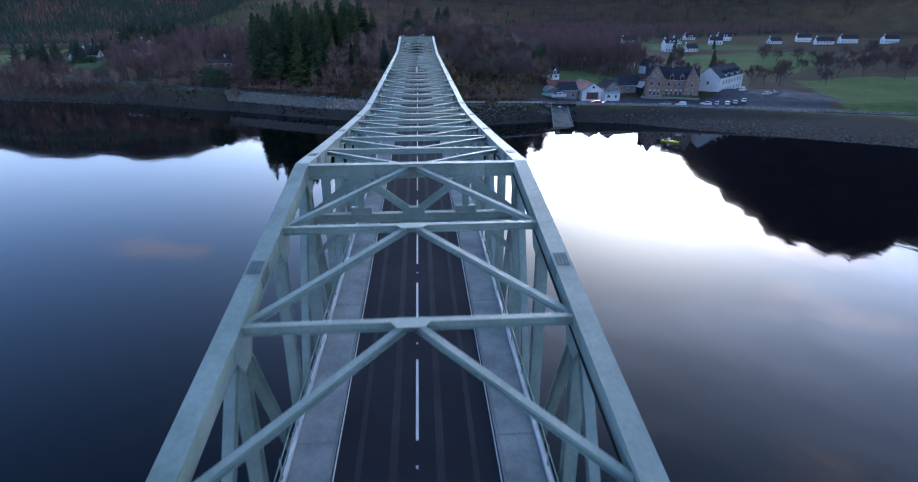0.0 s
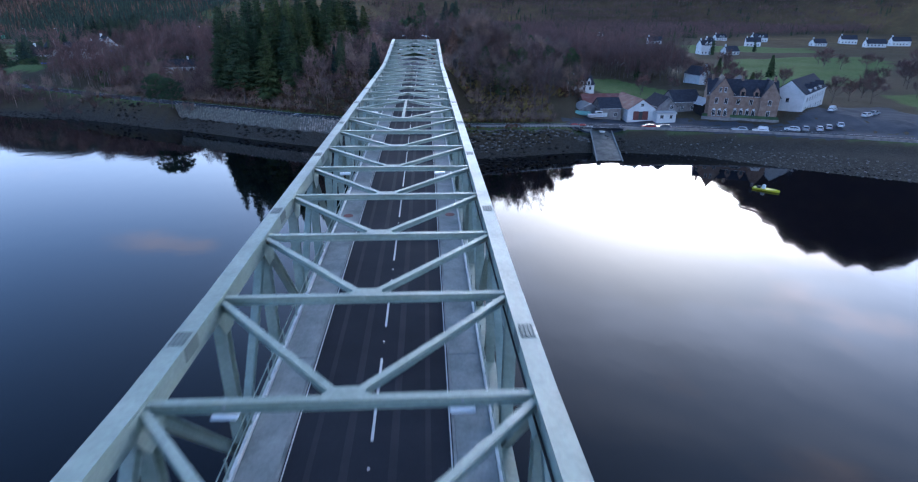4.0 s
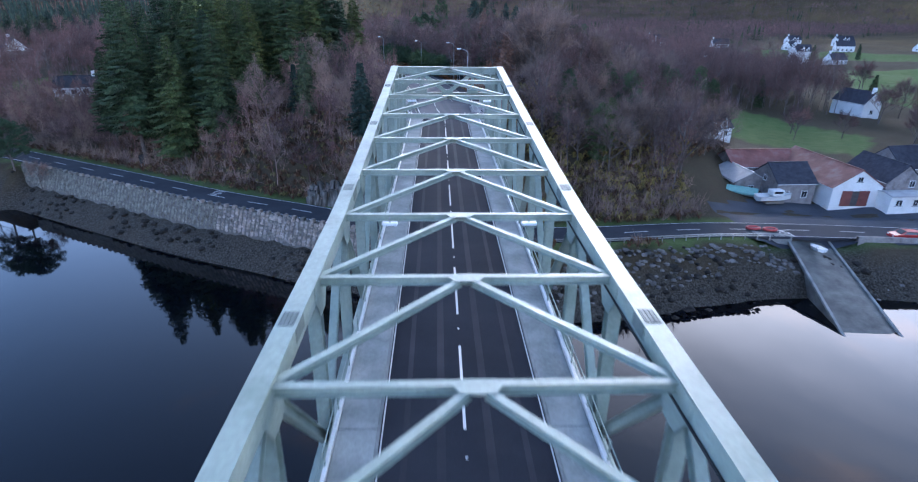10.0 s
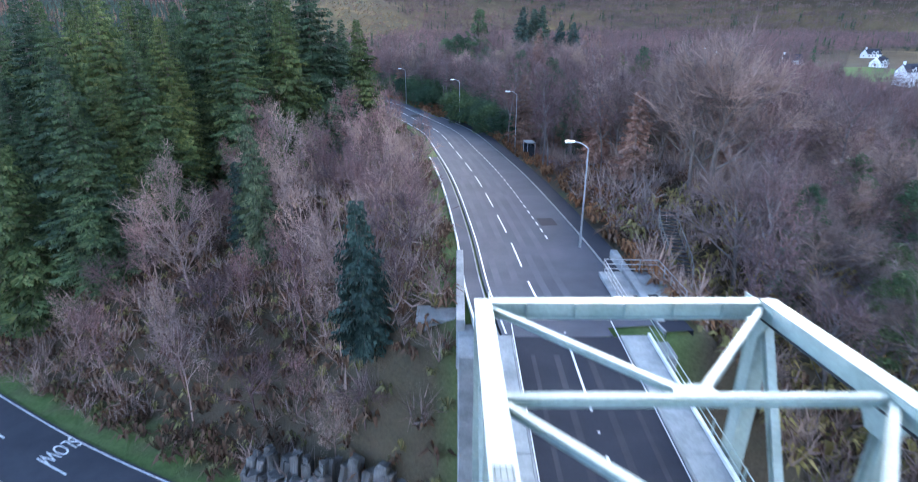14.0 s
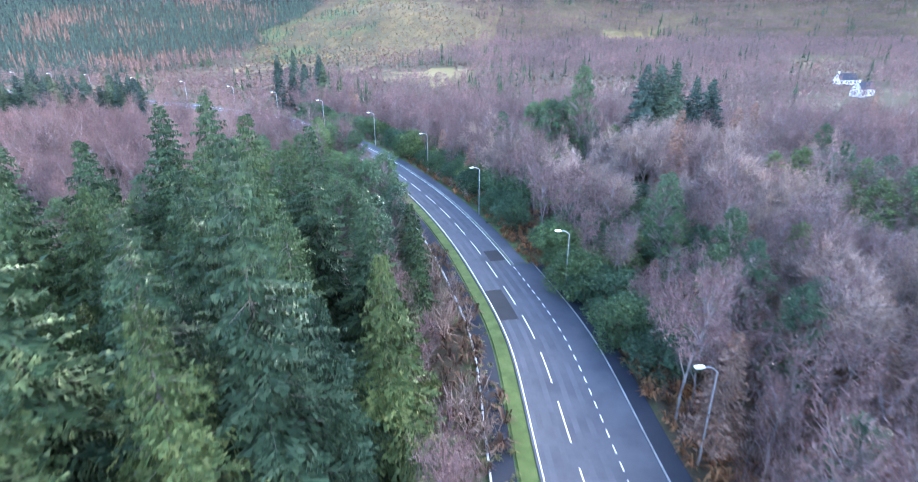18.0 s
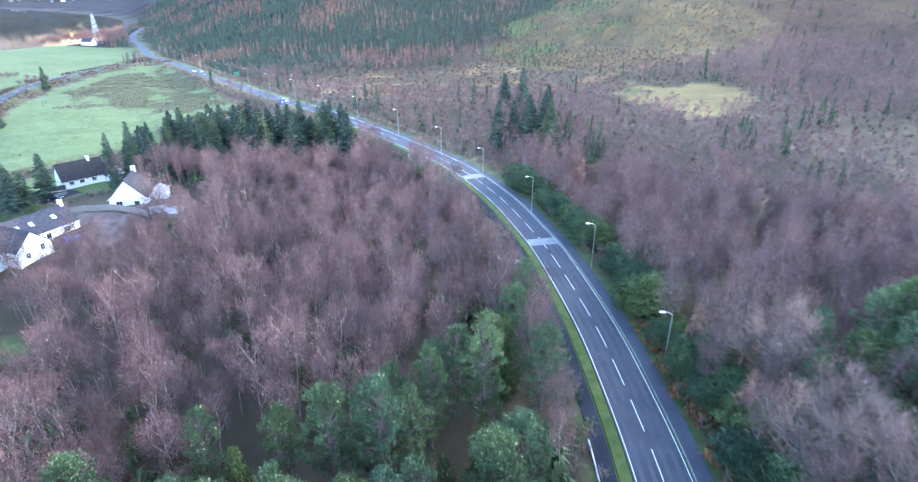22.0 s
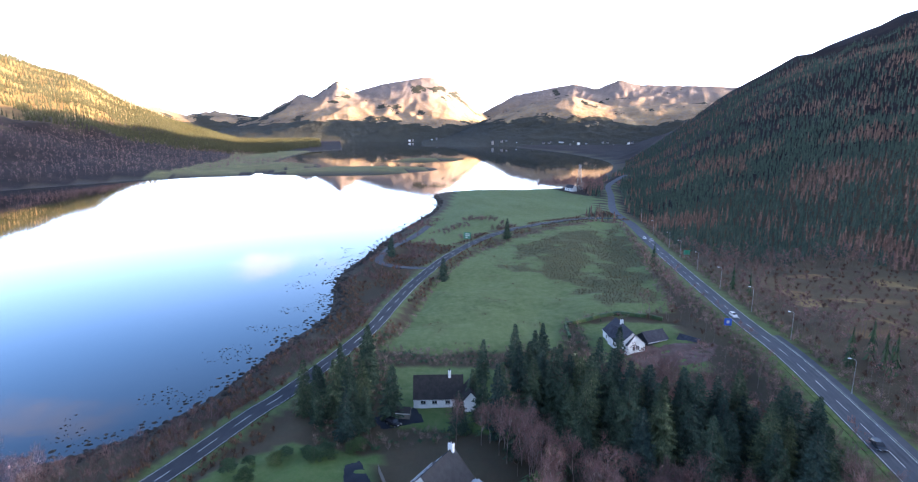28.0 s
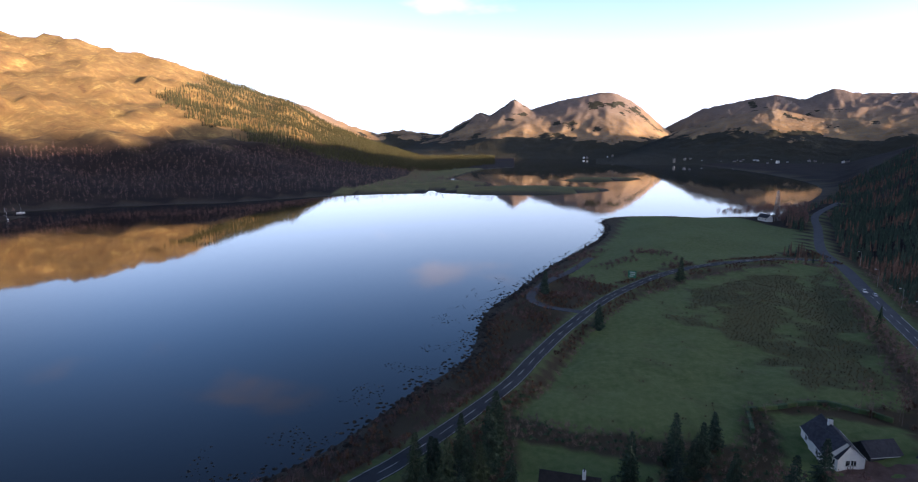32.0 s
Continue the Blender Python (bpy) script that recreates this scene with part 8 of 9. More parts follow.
# spruces and pines beside the road
pts = spread_points((-90, 245, -15, 340), 6.0, lambda x, y: inside(SPRUCE_WOOD, x, y) & free_ground(x, y, 12.5))
stand("spruce", "tall dark green spruce tree in a dense stand beside the road", SPRUCES, (BARK, NEEDLE), [tuple(p) for p in pts], "spruces beside the road", "spruce tree", (0.8, 1.28))
pts = spread_points((-100, 312, -20, 395), 6.0, lambda x, y: inside(PINE_WOOD, x, y) & free_ground(x, y, 12.5))
stand("pine", "rounded green pine tree among bare birches", PINES, (BARK, PINE), [tuple(p) for i, p in enumerate(pts) if i % 5], "pines beside the road", "pine tree", (0.72, 1.12))
stand("young_spruce", "yellow-green spruce tree among pines beside the road", [spruce(12 + 1.5 * i, 3.0, 150 + i, 22, 7, 0.04) for i in range(3)], (BARK, NEEDLE), [tuple(p) for i, p in enumerate(pts) if i % 5 == 0], "young spruces beside the road", "spruce tree", (0.75, 1.1))
pts = spread_points((-70, 236, -14, 340), 13, lambda x, y: free_ground(x, y, 8) & ~inside(SPRUCE_WOOD, x, y) & (y < 262))
stand("blue_spruce", "blue-grey young spruce on the slope above the shore road", BLUES, (BARK, NEEDLE_BLUE), [tuple(p) for p in pts[::2]], "young spruces", "spruce tree")

# bare birches between the road and the houses
birch_keep = lambda x, y: free_ground(x, y, np.where(y < 290, 7.2, 11.5), 7) & left_of(x, y) & ~inside(SPRUCE_WOOD, x, y) & ~(inside(PINE_WOOD, x, y) & (line_near(MAIN, x, y)[0] > 14)) & ~inside(FIR_WOOD, x, y) & (y > 232 + 0 * x)
birch = spread_points((-215, 231, -12, 470), 4.2, birch_keep)
near = (birch[:, 0] > -100) & (birch[:, 0] < -45) & (birch[:, 1] > 365) & (birch[:, 1] < 440)
chosen = np.flatnonzero(near)[:200]
stand("birch", "leafless purple-brown birch tree with a pale stem", BIRCHES, (BARK_PALE, TWIG), [tuple(p) for p in birch[chosen]], "birches", "birch tree")
near_box = lambda x, y: (x > -102) & (x < -43) & (y > 363) & (y < 442)
rest = np.delete(birch, chosen, 0)
slope = (rest[:, 1] < 300)
clumped_wood("birch_wood", "leafless purple-brown birch wood with pale stems on the slope", BIRCHES, MID_BIRCHES, (BARK_PALE, TWIG), rest[~slope], lambda x, y: birch_keep(x, y) & ~near_box(x, y) & (y > 300), 8.4, 4.2, 0.97, 8)
holly = spread_points((-215, 300, -40, 470), 2.6, lambda x, y: birch_keep(x, y) & (waves(x, y, 107, 26, 3) > 0.42))
wood_of("holly", "dark evergreen holly and ivy under the birches", LOW_FERNS, holly, SHRUB, 2.6, "undergrowth")
wood_of("slope_wood", "leafless grey-brown trees on the slope above the shore road", [np.concatenate(b) for b in MID_BIRCHES[:3] + [bare_tree(11, 5.0, 181, 11, 700, 0.06)]], rest[slope][::3], TWIG_GREY, 0.85)
wood_of("slope_birches", "leafless purple-brown birches on the slope above the shore road", [np.concatenate(b) for b in MID_BIRCHES[1:4]], rest[slope][2::3], TWIG, 0.8)
wood_of("slope_scrub", "leafless brown scrub under the trees", [np.concatenate(b) for b in SCRUB], rest[slope][1::3], TWIG, 1.4)

stand("shore_pine", "broad dark green pine on the bank above the water", [clumped(11, 4.6, 145 + i, 120, 120, 0.3, 0.7, 0.2, 0.5) for i in range(2)], (BARK, PINE), [(x, y, ground_at(x, y)) for x, y in ((-87.5, 256.5), (-93, 259))], "shore pines", "pine tree", (0.9, 1.05))
stand("shore_tree", "leafless tree on the bank above the water", OAKS[:2], (BARK, TWIG_GREY), [(x, y, ground_at(x, y)) for x, y in ((-98, 261.5), (-106, 266), (-114, 270), (-81, 253.5), (-124, 275))], "shore trees", "tree", (0.45, 0.65))
# the mixed wood on the other side of the road
RHODODENDRON = [(0, 338), (14, 342), (16, 362), (4, 378), (-8, 392), (-14, 388), (-12, 372)]
right_keep = lambda x, y: ~(inside(RHODODENDRON, x, y) & (waves(x, y, 113, 24, 2) > -0.1)) & free_ground(x, y, 10, 7) & ~left_of(x, y) & (inland(x, y) > 14)
right = spread_points((-130, 240, 130, 470), 5.0, right_keep)
kind = waves(right[:, 0], right[:, 1], 77, 60, 3) + TREE_RNG.uniform(-0.6, 0.6, len(right))
near = (np.abs(right[:, 0] + 10) < 70) & (right[:, 1] < 400)
oak = near & (kind > 0.25)
stand("bare_tree", "leafless broad tree with grey spreading branches beside the road", OAKS, (BARK, TWIG_GREY), [tuple(p) for p in right[oak][:130]], "bare trees beside the road", "tree", (0.85, 1.3))
pine2 = near & (kind < -0.45) & (line_near(MAIN, right[:, 0], right[:, 1])[0] > 17) & (right[:, 1] > 262)
stand("scots_pine", "green pine tree among leafless trees", PINES, (BARK, SHRUB), [tuple(p) for p in right[pine2][:110]], "pines in the mixed wood", "pine tree", (0.7, 1.1))
larch = near & (np.abs(kind) < 0.05)
stand("larch", "leafless rust-coloured larch tree", LARCHES, (BARK_PALE, TWIG_RUST), [tuple(p) for p in right[larch][:30]], "larches", "larch tree", (0.7, 1.0))
bank_pines = [(29, 246), (34, 251), (31, 256), (21, 247), (26, 241), (53, 273), (47, 270), (51, 331), (47, 336), (55, 327), (42, 322), (60, 335)]
stand("bank_pine", "blue-green pine on the wooded bank beside the bridge", PINES, (BARK, PINE), [(x, y, ground_at(x, y)) for x, y in bank_pines], "pines on the bank", "pine tree", (0.65, 0.95))
left_over = ~(oak | pine2 | larch)
clumped_wood("mixed_wood", "leafless purple-brown birch and alder wood", BIRCHES, MID_BIRCHES, (BARK_PALE, TWIG), right[left_over], lambda x, y: right_keep(x, y) & ((y > 405) | (np.abs(x + 10) > 72)), 15.0, 4.6, 1.1)

# evergreen bushes along the far kerb
pts = spread_points((-110, 245, 20, 460), 3.6, lambda x, y: (line_near(MAIN, x, y)[0] > 8.6) & (line_near(MAIN, x, y)[0] < 14) & ~left_of(x, y) & (y > 312) & (waves(x, y, 78, 40, 2) > -0.7))
stand("evergreen_bush", "glossy dark green evergreen bush beside the road", BUSHES, (BARK, SHRUB), [tuple(p) for p in pts[:220]], "bushes beside the road", "bush", (1.0, 1.9), "leaves")
pts = spread_points((-25, 330, 25, 410), 3.7, lambda x, y: inside(RHODODENDRON, x, y) & (line_near(MAIN, x, y)[0] > 12) & (waves(x, y, 109, 18, 2) > -0.55))
stand("rhododendron", "bright green spreading rhododendron under leafless trees", BUSHES, (BARK, SHRUB), [tuple(p) for p in pts[:90]], "rhododendrons", "bush", (1.0, 1.9), "leaves")
low = lambda x, y: (inland(x, y) > 7) & (line_near(LOWER, x, y)[0] > 4.4) & (np.abs(x + 1.4) > 7.5)
pts = spread_points((-130, 215, 60, 345), 1.9, lambda x, y: low(x, y) & (line_near(MAIN, x, y)[0] > np.where(left_of(x, y), 5.6, 9.2)) & ~inside(VILLAGE, x, y) & (waves(x, y, 79, 30, 3) > -0.4))
wood_of("bracken", "rust-brown dead bracken on the banks", LOW_FERNS, pts, BRACKEN, 1.25, "bracken")
pts = spread_points((-130, 215, 60, 345), 2.3, lambda x, y: low(x, y) & (line_near(MAIN, x, y)[0] > np.where(left_of(x, y), 7.0, 10)) & ~inside(VILLAGE, x, y) & (waves(x, y, 80, 24, 3) > -0.35))
bare = spread_points((-75, 226, -8, 264), 1.35, lambda x, y: (inland(x, y) > 7) & (line_near(LOWER, x, y)[0] > 5.2) & (line_near(MAIN, x, y)[0] > 5.6) & (np.abs(x + 1.4) > 7.3))
wood_of("bank_bracken", "rust-brown dead bracken on the steep bank", LOW_FERNS, bare[::2], BRACKEN, 1.1, "bracken")
wood_of("bank_grass", "dull green and straw grass on the steep bank", LOW_FERNS, bare[1::2], GRASS_TUFT, 0.8, "grass")
wood_of("undergrowth", "leafless grey-brown scrub on the banks", LOW_SCRUB, pts, TWIG_GREY, 3.6, "scrub")
pts = spread_points((-130, 215, 60, 345), 2.0, lambda x, y: low(x, y) & ((line_near(LOWER, x, y)[0] < 8) | (line_near(MAIN, x, y)[0] < np.where(left_of(x, y), 8.0, 11.0))) & (line_near(MAIN, x, y)[0] > np.where(left_of(x, y), 5.3, 9.0)) & ~inside(VILLAGE, x, y))
wood_of("rough_grass", "pale winter grass tufts along the verges", LOW_FERNS, pts, GRASS_TUFT, 0.6, "grass")
verge = lambda x, y: (line_near(MAIN, x, y)[0] > np.where(y > 338, 6.2, 9.1)) & (line_near(MAIN, x, y)[0] < 17) & ~left_of(x, y) & ((y > 250) | (x > 6.1))
pts = spread_points((-110, 236, 30, 400), 1.5, verge)
knoll = spread_points((8, 222, 50, 262), 1.6, lambda x, y: (inland(x, y) > 12) & (line_near(LOWER, x, y)[0] > 5) & (line_near(MAIN, x, y)[0] > 11) & ~inside(VILLAGE, x, y) & (waves(x, y, 112, 20, 3) > -0.5))
wood_of("knoll_bracken", "straw and rust bracken on the knoll above the shore road", LOW_FERNS, knoll, GRASS_TUFT, 1.3, "bracken")
wood_of("verge_bracken", "rust-brown dead bracken and leaf litter below the footway", LOW_FERNS, pts, BRACKEN, 1.15, "bracken")
pts = spread_points((-110, 240, 30, 400), 2.2, lambda x, y: verge(x, y) & (line_near(MAIN, x, y)[0] > 11))
wood_of("verge_scrub", "leafless brown scrub below the footway", LOW_SCRUB, pts, TWIG, 2.4, "scrub")
side = lambda x, y: np.where(left_of(x, y), line_near(MAIN, x, y)[0] - 6.6, line_near(MAIN, x, y)[0] - np.where(y < 350, 9.0, 7.4))
pts = spread_points((-480, 345, -20, 612), 2.1, lambda x, y: (side(x, y) > 0) & (side(x, y) < 7) & ~inside(BIG_FIELD, x, y))
wood_of("roadside_scrub", "leafless dark scrub along the main road", LOW_SCRUB, pts[::2], TWIG_GREY, 2.6, "scrub")
wood_of("roadside_bramble", "dark green bramble and ivy along the main road", LOW_FERNS, pts[1::2], SHRUB, 0.9, "bramble")
# coast scrub and hedges beside the shore road
pts = spread_points((-560, 240, -85, 520), 3.4, lambda x, y: (inland(x, y) > 3.5) & (line_near(LOWER, x, y)[0] > 4.6) & (line_near(LOWER, x, y)[2] > 0) & (waves(x, y, 82, 50, 3) > -0.35 + 0.5 * (x < -300)))
wood_of("shore_scrub", "leafless purple-brown scrub along the shore", LOW_SCRUB, pts, TWIG, 3.4, "scrub")
pts = spread_points((-560, 330, -200, 620), 2.6, lambda x, y: (inland(x, y) > 4) & (line_near(LOWER, x, y)[0] > 4.0) & (line_near(LOWER, x, y)[0] < 45) & ((line_near(LOWER, x, y)[0] < 12) | (line_near(LOWER, x, y)[2] > 0)) & (line_near(LOOP, x, y)[0] > 3.2) & ~inside(SHORE_FIELD, x, y) & ~inside(BIG_FIELD, x, y) & (waves(x, y, 83, 40, 3) > -0.2))
wood_of("shore_bracken", "rust-brown bracken and rough grass beside the shore road", LOW_FERNS, pts, BRACKEN, 1.25, "bracken")
pts = spread_points((-500, 380, -250, 620), 1.8, lambda x, y: inside(BIG_FIELD, x, y) & (rushy(x, y) > TREE_RNG.uniform(0.1, 1.0, x.shape)))
wood_of("rushes", "dark tufts of rushes in the wet field", LOW_FERNS, pts, RUSH, 0.6, "rushes")
edge = np.array(BIG_FIELD + BIG_FIELD[:1], float)
pts = spread_points((-500, 380, -245, 620), 2.6, lambda x, y: (line_near(edge, x, y)[0] < 2.2) & (line_near(LOWER, x, y)[0] > 3.8) & (inside(BIG_FIELD, x, y) | (y > 470)))
wood_of("field_hedge", "leafless dark hedge round the field", LOW_SCRUB, pts, TWIG_GREY, 2.2, "hedge")
pts = spread_points((-292, 372, -200, 478), 2.3, lambda x, y: ~inside(BIG_FIELD, x, y) & ~np.any([inside(f, x, y) for f in GARDENS], 0) & (line_near(LOWER, x, y)[0] > 5) & (inland(x, y) > 8) & (np.hypot(x + 223, y - 406) > 11) & (np.hypot(x + 251, y - 477) > 13) & (np.hypot(x + 217, y - 392) > 8) & (np.hypot(x + 238, y - 482) > 10))
wood_of("garden_scrub", "dark leafless scrub and hedges round the gardens", LOW_SCRUB, pts[::2], TWIG_GREY, 2.3, "scrub")
wood_of("garden_shrubs", "dark evergreen shrubs round the gardens", LOW_FERNS, pts[1::2], SHRUB, 1.1, "shrubs")
# conifers of the gardens
GARDEN_FIRS = [(-237, 372), (-226, 379), (-231, 369), (-256, 388), (-254, 446), (-245, 433), (-219, 412), (-194, 426), (-188, 438), (-216, 384), (-212, 379), (-243, 379), (-206, 405), (-209, 412), (-228, 428), (-239, 373), (-234, 381), (-222, 372), (-216, 381), (-226, 377), (-238, 386), (-245, 387), (-228, 384), (-201, 413), (-196, 420), (-187, 425), (-178, 436), (-172, 449), (-205, 427), (-211, 437), (-216, 437), (-208, 448), (-232, 462), (-248, 441),
               (-240, 436), (-235, 431), (-192, 432), (-184, 443), (-199, 440), (-190, 414), (-178, 424), (-222, 450), (-229, 441), (-214, 418), (-236, 420), (-355, 434), (-421, 416), (-447, 499), (-219, 391), (-181, 458), (-195, 452)]
stand("garden_fir", "tall dark conifer between the gardens and the field", [spruce(11 + 1.5 * i, 3.3, 130 + i, 22, 7, 0.03) for i in range(3)], (BARK, NEEDLE_BLUE), [(x, y, ground_at(x, y)) for x, y in GARDEN_FIRS], "garden conifers", "conifer", (0.85, 1.3))
pts = spread_points((-215, 410, -150, 480), 5.2, lambda x, y: inside(FIR_WOOD, x, y))
stand("dark_fir", "tall dark green fir in a clump beside the gardens", SPRUCES[:3], (BARK, NEEDLE_BLUE), [tuple(p) for p in pts], "firs beside the gardens", "fir tree", (0.78, 1.02))
pts = spread_points((-205, 350, -180, 384), 4.0, lambda x, y: (waves(x, y, 84, 20, 2) > 0.1) & (line_near(LOWER, x, y)[0] > 6) & ~((x > -188) & (y > 352)))
stand("garden_bush", "rounded green garden bush on the lawn's edge", BUSHES, (BARK, SHRUB), [tuple(p) for p in pts[:14]], "garden bushes", "bush", (0.5, 0.9), "leaves")

# trees among the houses and fields of the village
pts = spread_points((70, 255, 430, 640), 9, lambda x, y: (inland(x, y) > 25) & (line_near(LOWER, x, y)[0] > 25) & ((waves(x, y, 87, 70, 3) > 0.32) | (~np.any([inside(f, x, y) for f in VILLAGE_FIELDS], 0) & (waves(x, y, 88, 50, 3) > -0.2) & (y > 268))))
pts = pts[TREE_RNG.uniform(size=len(pts)) < 0.42]
pts[:, :2] += TREE_RNG.normal(size=(len(pts), 2)) * 6
pts[:, 2] = height(pts[:, 0], pts[:, 1])
for hx, hy in [c[:2] for c in COTTAGES] + [(117, 258), (136, 252), (92, 252)]:
    pts = pts[np.hypot(pts[:, 0] - hx, pts[:, 1] - hy) > 13]
stand("village_tree", "leafless brown tree between the fields and white cottages", OAKS, (BARK, TWIG), [tuple(p) for p in pts[:140]], "village trees", "tree", (0.55, 0.95))
stand("village_fir", "dark green fir beside the hotel and cottages", BLUES, (BARK, NEEDLE), [(x, y, ground_at(x, y)) for x, y in ((128, 275), (133, 279), (176, 338), (210, 470), (150, 340), (104, 330), (165, 420), (258, 500), (84, 345))], "village firs", "fir tree", (0.7, 1.1))

VALLEY_FIRS = [(-121, 514), (-117, 520), (-113, 508), (-109, 516), (-105, 511), (-111, 523), (-125, 508), (-148, 560), (-142, 568)]
TALL_SPRUCES = [(13, 395), (17, 400), (19, 393), (27, 405), (32, 409)]
TALL_PINES = [(-12, 401), (-8, 396), (-5, 402), (-1, 397), (3, 403), (-9, 406), (0, 408)]
stand("valley_fir_tree", "tall dark green fir standing above the bare valley woods", SPRUCES[:3], (BARK, NEEDLE_BLUE), [(x, y, ground_at(x, y)) for x, y in VALLEY_FIRS], "valley firs", "fir tree", (0.78, 0.98))
stand("tall_spruce", "very tall dark spruce above the leafless wood", SPRUCES[:3], (BARK, NEEDLE_BLUE), [(x, y, ground_at(x, y)) for x, y in TALL_SPRUCES], "tall spruces", "spruce tree", (1.1, 1.3))
stand("tall_pine", "tall dark green pine above the leafless wood", PINES, (BARK, PINE), [(x, y, ground_at(x, y)) for x, y in TALL_PINES], "tall pines", "pine tree", (1.1, 1.4))
stand("tall_larch", "tall leafless tan larch above the mixed wood", [spruce(17 + 2 * i, 3.8, 204 + i, 24, 6, 0.12) for i in range(2)], (BARK_PALE, TWIG_RUST), [(x, y, ground_at(x, y)) for x, y in ((-86, 466), (-80, 471), (-91, 474), (-76, 464), (26, 379), (15, 369), (32, 389), (38, 396), (73, 440), (98, 458))], "tall larches", "larch tree", (0.85, 1.1))

# woods that stay far off
def far_keep(x, y, a0, a1, r0, r1, gap=0.0):
    r, az = np.hypot(x - PLAIN_EYE[0], y - PLAIN_EYE[1]), np.degrees(np.arctan2(-(x - PLAIN_EYE[0]), y - PLAIN_EYE[1]))
    return ~inside(MEADOW, x + 16 * waves(x, y, 38, 45, 3), y + 16 * waves(x, y, 39, 45, 3)) & (r > r0) & (r < r1) & (az > a0) & (az < a1) & (inland(x, y) > 10)


near_wood = lambda x, y: (x > -215) & (x < 130) & (y < 470)
hill = spread_points((-1250, 520, 600, 1600), 5.0, lambda x, y: far_keep(x, y, -30, 63, 150, 1420) & (planted(x, y) > 0.4) & free_ground(x, y, 12, 10) & ~near_wood(x, y))
n1 = waves(hill[:, 0], hill[:, 1], 91, 130, 4) + TREE_RNG.uniform(-0.4, 0.4, len(hill))
far_off = np.hypot(hill[:, 0] - PLAIN_EYE[0], hill[:, 1] - PLAIN_EYE[1]) > 800
spare = (hill[:, 2] > 300) | (far_off & (TREE_RNG.uniform(size=len(hill)) < 0.5))
hill, n1 = hill[~spare], n1[~spare]
rusty = n1 < -0.3
wood_of("hill_spruces", "dark green spruce plantation on the hillside", LOW_CONIFERS, hill[~rusty], HILL_NEEDLE, 8.4)
wood_of("hill_larches", "rust-brown larches in the hillside plantation", LOW_CONIFERS, hill[rusty], TWIG_RUST, 8.4)
def valley_keep(x, y):
    thin = (waves(x, y, 91, 210, 3) < np.where((x < -120) & (y > 515), np.where((line_near(MAIN, x, y)[0] < 45) | (x < -300), 0.9, 0.2), 0.62))
    return far_keep(x, y, -58, 62, 60, 1300) & (planted(x, y) < 0.5) & free_ground(x, y, 11, 8) & ~near_wood(x, y) & ~inside(FELLED, x, y) & ~inside(OPEN_MOOR, x, y) & ~np.any([inside(p, x, y) for p in STRAW_MEADOWS], 0) & thin & (height(x, y) < 200) & np.all([np.hypot(x - c[0], y - c[1]) > 14 for c in COTTAGES], 0)


valley = spread_points((-560, 400, 700, 1500), 5.6, valley_keep)
n2 = waves(valley[:, 0], valley[:, 1], 98, 60, 3) + TREE_RNG.uniform(-0.4, 0.4, len(valley))
LOW_BIRCHES = [birch_tree(9 + 1.0 * i, 2.8, 320 + i, 190, 0.08, 3, sides=2) for i in range(4)]
FAR_BIRCHES = [birch_tree(8 + 1.0 * i, 3.0, 330 + i, 100, 0.12, 1, sides=2) for i in range(4)]
clumped_wood("valley_birches", "leafless purple-brown woodland of the valley floor", LOW_BIRCHES, FAR_BIRCHES, (BARK, TWIG), valley[n2 > -0.75], valley_keep, 28.0, 4.6, 0.92)
wood_of("valley_firs", "dark green firs scattered in the valley woods", LOW_CONIFERS, valley[n2 <= -0.75], NEEDLE, 11)
POINT_WOOD = [(-770, 645), (-812, 665), (-830, 740), (-760, 748), (-690, 722), (-625, 688), (-610, 672), (-680, 674), (-735, 660)]
point = spread_points((-840, 630, -600, 760), 7.0, lambda x, y: inside(POINT_WOOD, x + 8 * waves(x, y, 114, 30, 2), y) & (inland(x, y) > 5) & (line_near(MAIN, x, y)[0] > 8) & (np.hypot(x + 716, y - 672) > 9))
both = [placed(MID_BIRCHES[i % 5], p, TREE_RNG.uniform(0, 6.28), TREE_RNG.uniform(0.75, 1.15)) for i, p in enumerate(point)]
ob = new("point_wood", two_mats("point_wood", np.concatenate([q[0] for q in both]), np.concatenate([q[1] for q in both]), (BARK, TWIG)))
tagged(ob, "leafless dark wood round the house on the point", "trees", kind="stuff")
pts = spread_points((-295, 710, -50, 1080), 4.6, lambda x, y: inside(FELLED, x, y))
wood_of("felled_grass", "pale straw-coloured grass on the felled hill", LOW_FERNS, pts[::2], STRAW, 1.7, "grass")
tufts = pts[1::2]
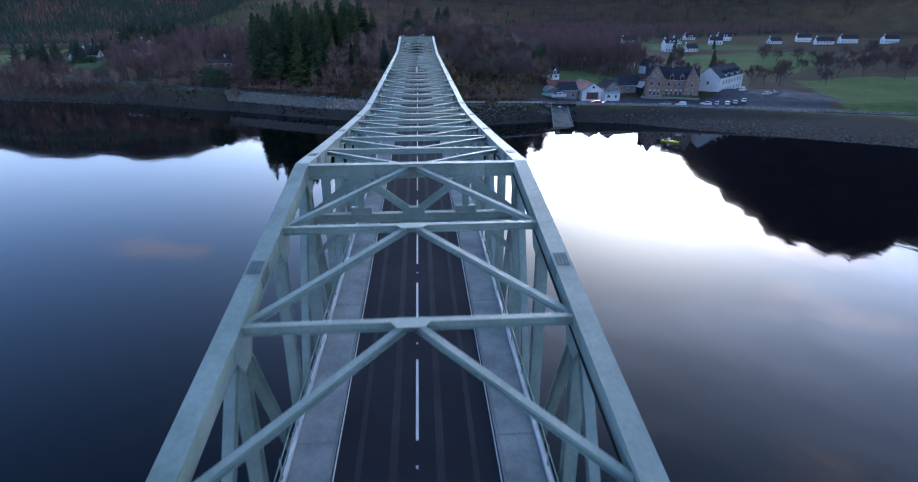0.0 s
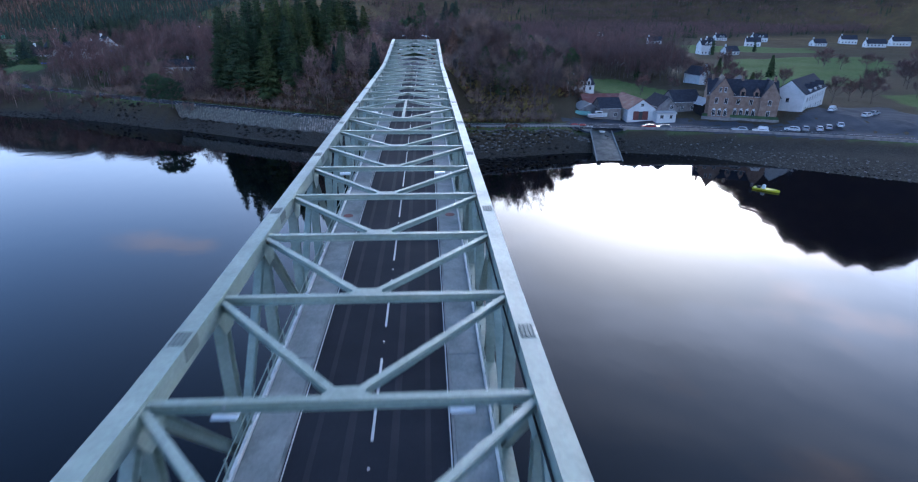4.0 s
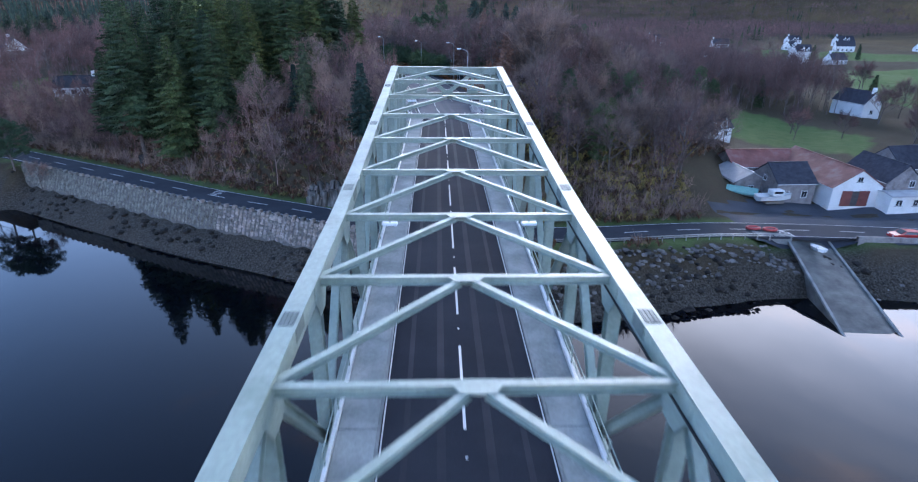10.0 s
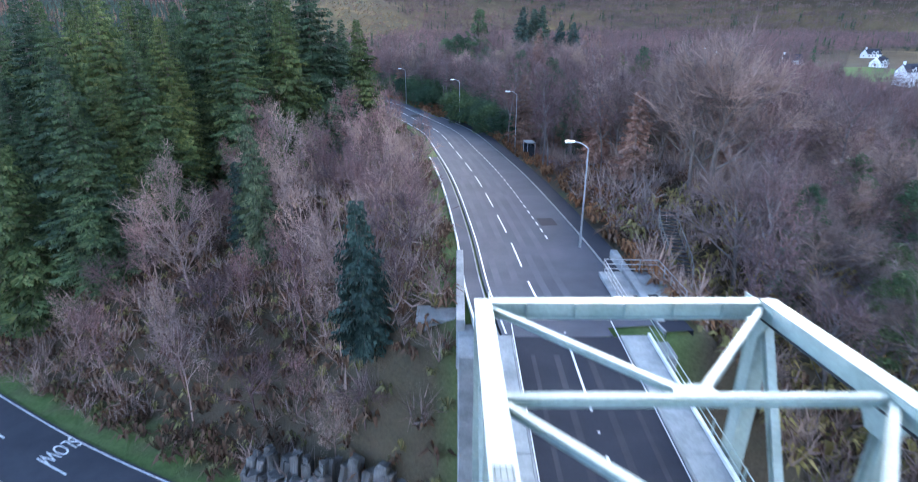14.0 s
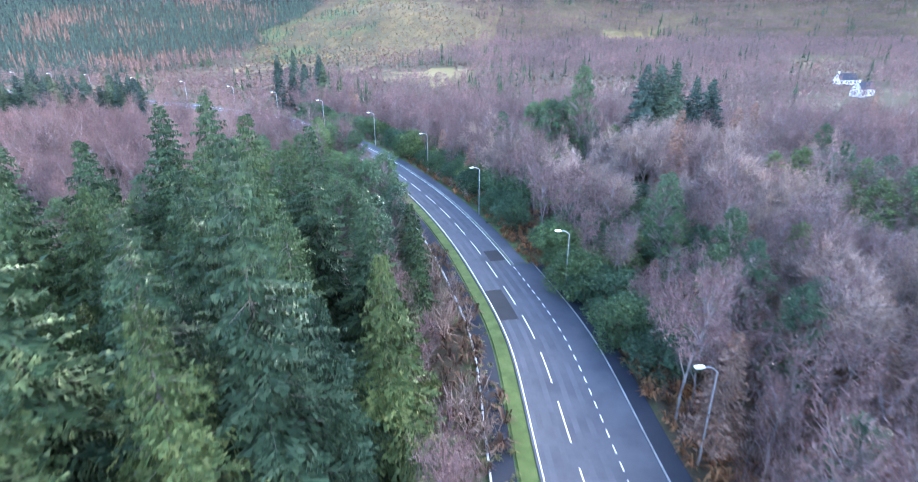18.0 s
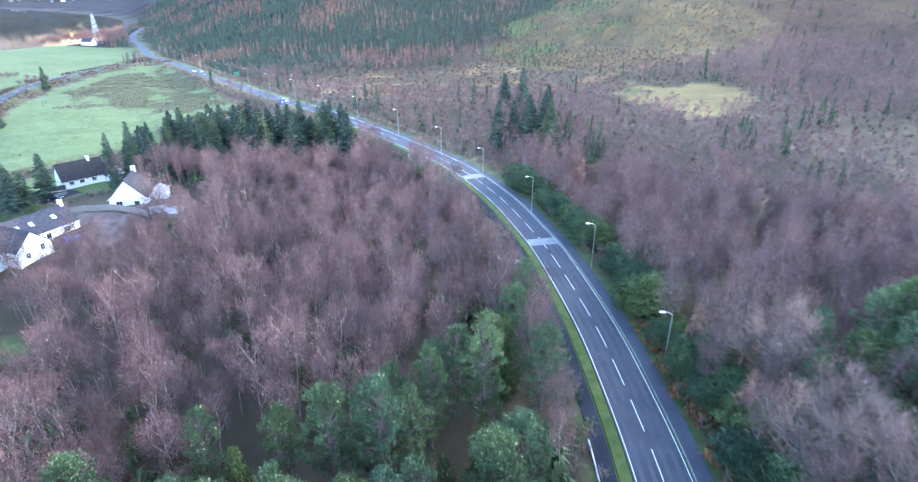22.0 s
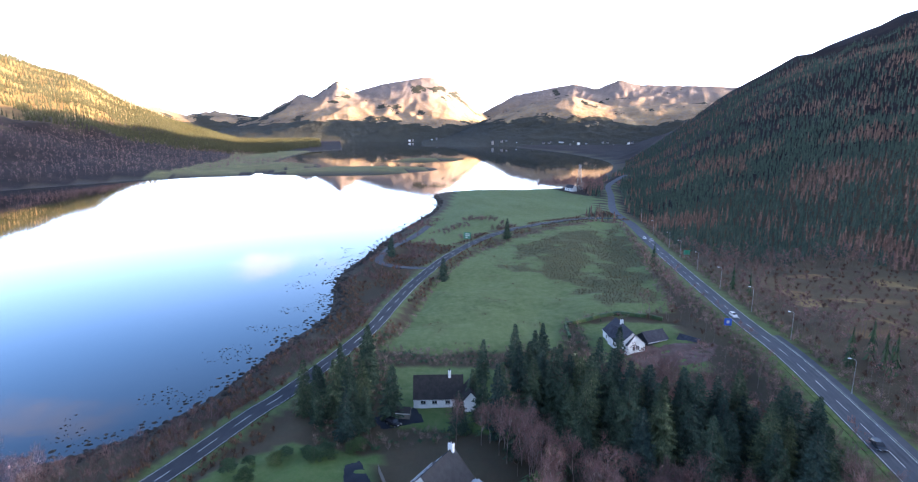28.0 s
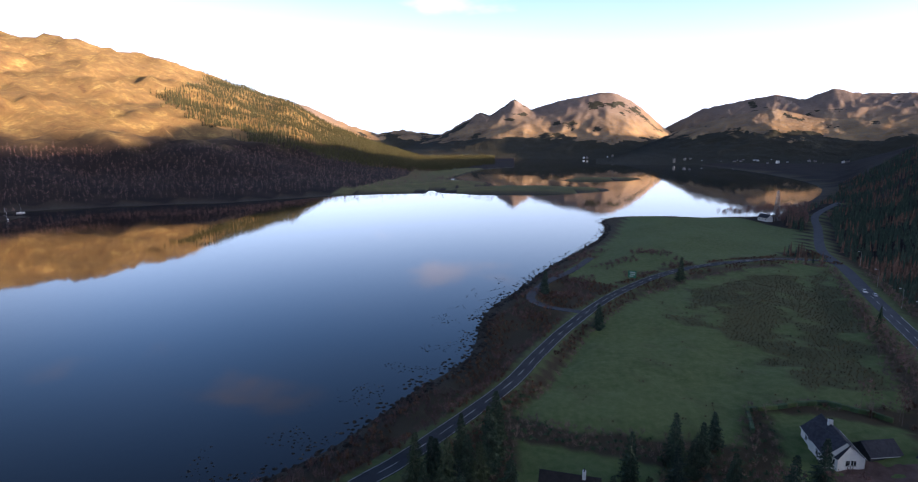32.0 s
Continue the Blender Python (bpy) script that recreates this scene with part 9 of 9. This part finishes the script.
tufts = tufts[waves(tufts[:, 0], tufts[:, 1], 103, 80, 3) > (tufts[:, 0] + 230) / 130 + TREE_RNG.uniform(-0.2, 0.5, len(tufts))]
scrub = pts[waves(pts[:, 0], pts[:, 1], 111, 48, 3) > 0.15]
wood_of("felled_scrub", "brown scrub and brash on the felled hill", LOW_SCRUB, scrub, TWIG, 2.6, "scrub")
wood_of("young_conifers", "bright green young conifers on the felled hill", LOW_CONIFERS, tufts, SHRUB, 4.5)
pts = spread_points((-320, 550, -110, 720), 4.0, lambda x, y: inside(OPEN_MOOR, x, y) & (waves(x, y, 108, 22, 3) > 0.3))
wood_of("moor_scrub", "dark purple-brown scrub on the open moor", LOW_SCRUB, pts, TWIG, 3.0, "scrub")
moor = spread_points((-420, 480, 420, 800), 6.5, lambda x, y: far_keep(x, y, -50, 62, 90, 520) & (planted(x, y) < 0.3) & free_ground(x, y, 10, 8) & ~near_wood(x, y))
wood_of("moor_bracken", "rust-brown bracken and heather of the open moor", LOW_FERNS, moor, BRACKEN, 1.5, "bracken")
north = spread_points((-3200, -1500, -700, 420), 12.5, lambda x, y: (inland(x, y) < 0) & (height(x, y) > 4) & (np.degrees(np.arctan2(-(x - PLAIN_EYE[0]), y - PLAIN_EYE[1])) > 90))
az = np.degrees(np.arctan2(-(north[:, 0] - PLAIN_EYE[0]), north[:, 1] - PLAIN_EYE[1]))
az = az + 2.2 * waves(north[:, 0], north[:, 1], 97, 170, 3)
rise = np.degrees(np.arctan2(north[:, 2] - 87, np.hypot(north[:, 0] - PLAIN_EYE[0], north[:, 1] - PLAIN_EYE[1])))
firs = (az < 121) & (rise > np.interp(az, [98, 104, 108, 112, 116, 120, 121], [-2.8, -2.2, -1.1, -0.3, 1.4, 3.2, 5])) & (rise < np.interp(az, [98, 114, 117, 121], [9, 9, 5.4, 4.4]))
wood_of("shore_firs", "olive green conifers on the far hillside across the loch", LOW_CONIFERS, north[firs], OLIVE_FIR, 17)
wood_of("shore_birches", "leafless brown woodland along the far shore", [np.concatenate(b) for b in FAR_BIRCHES], north[~firs & (north[:, 2] < 80)], TWIG, 0.95)
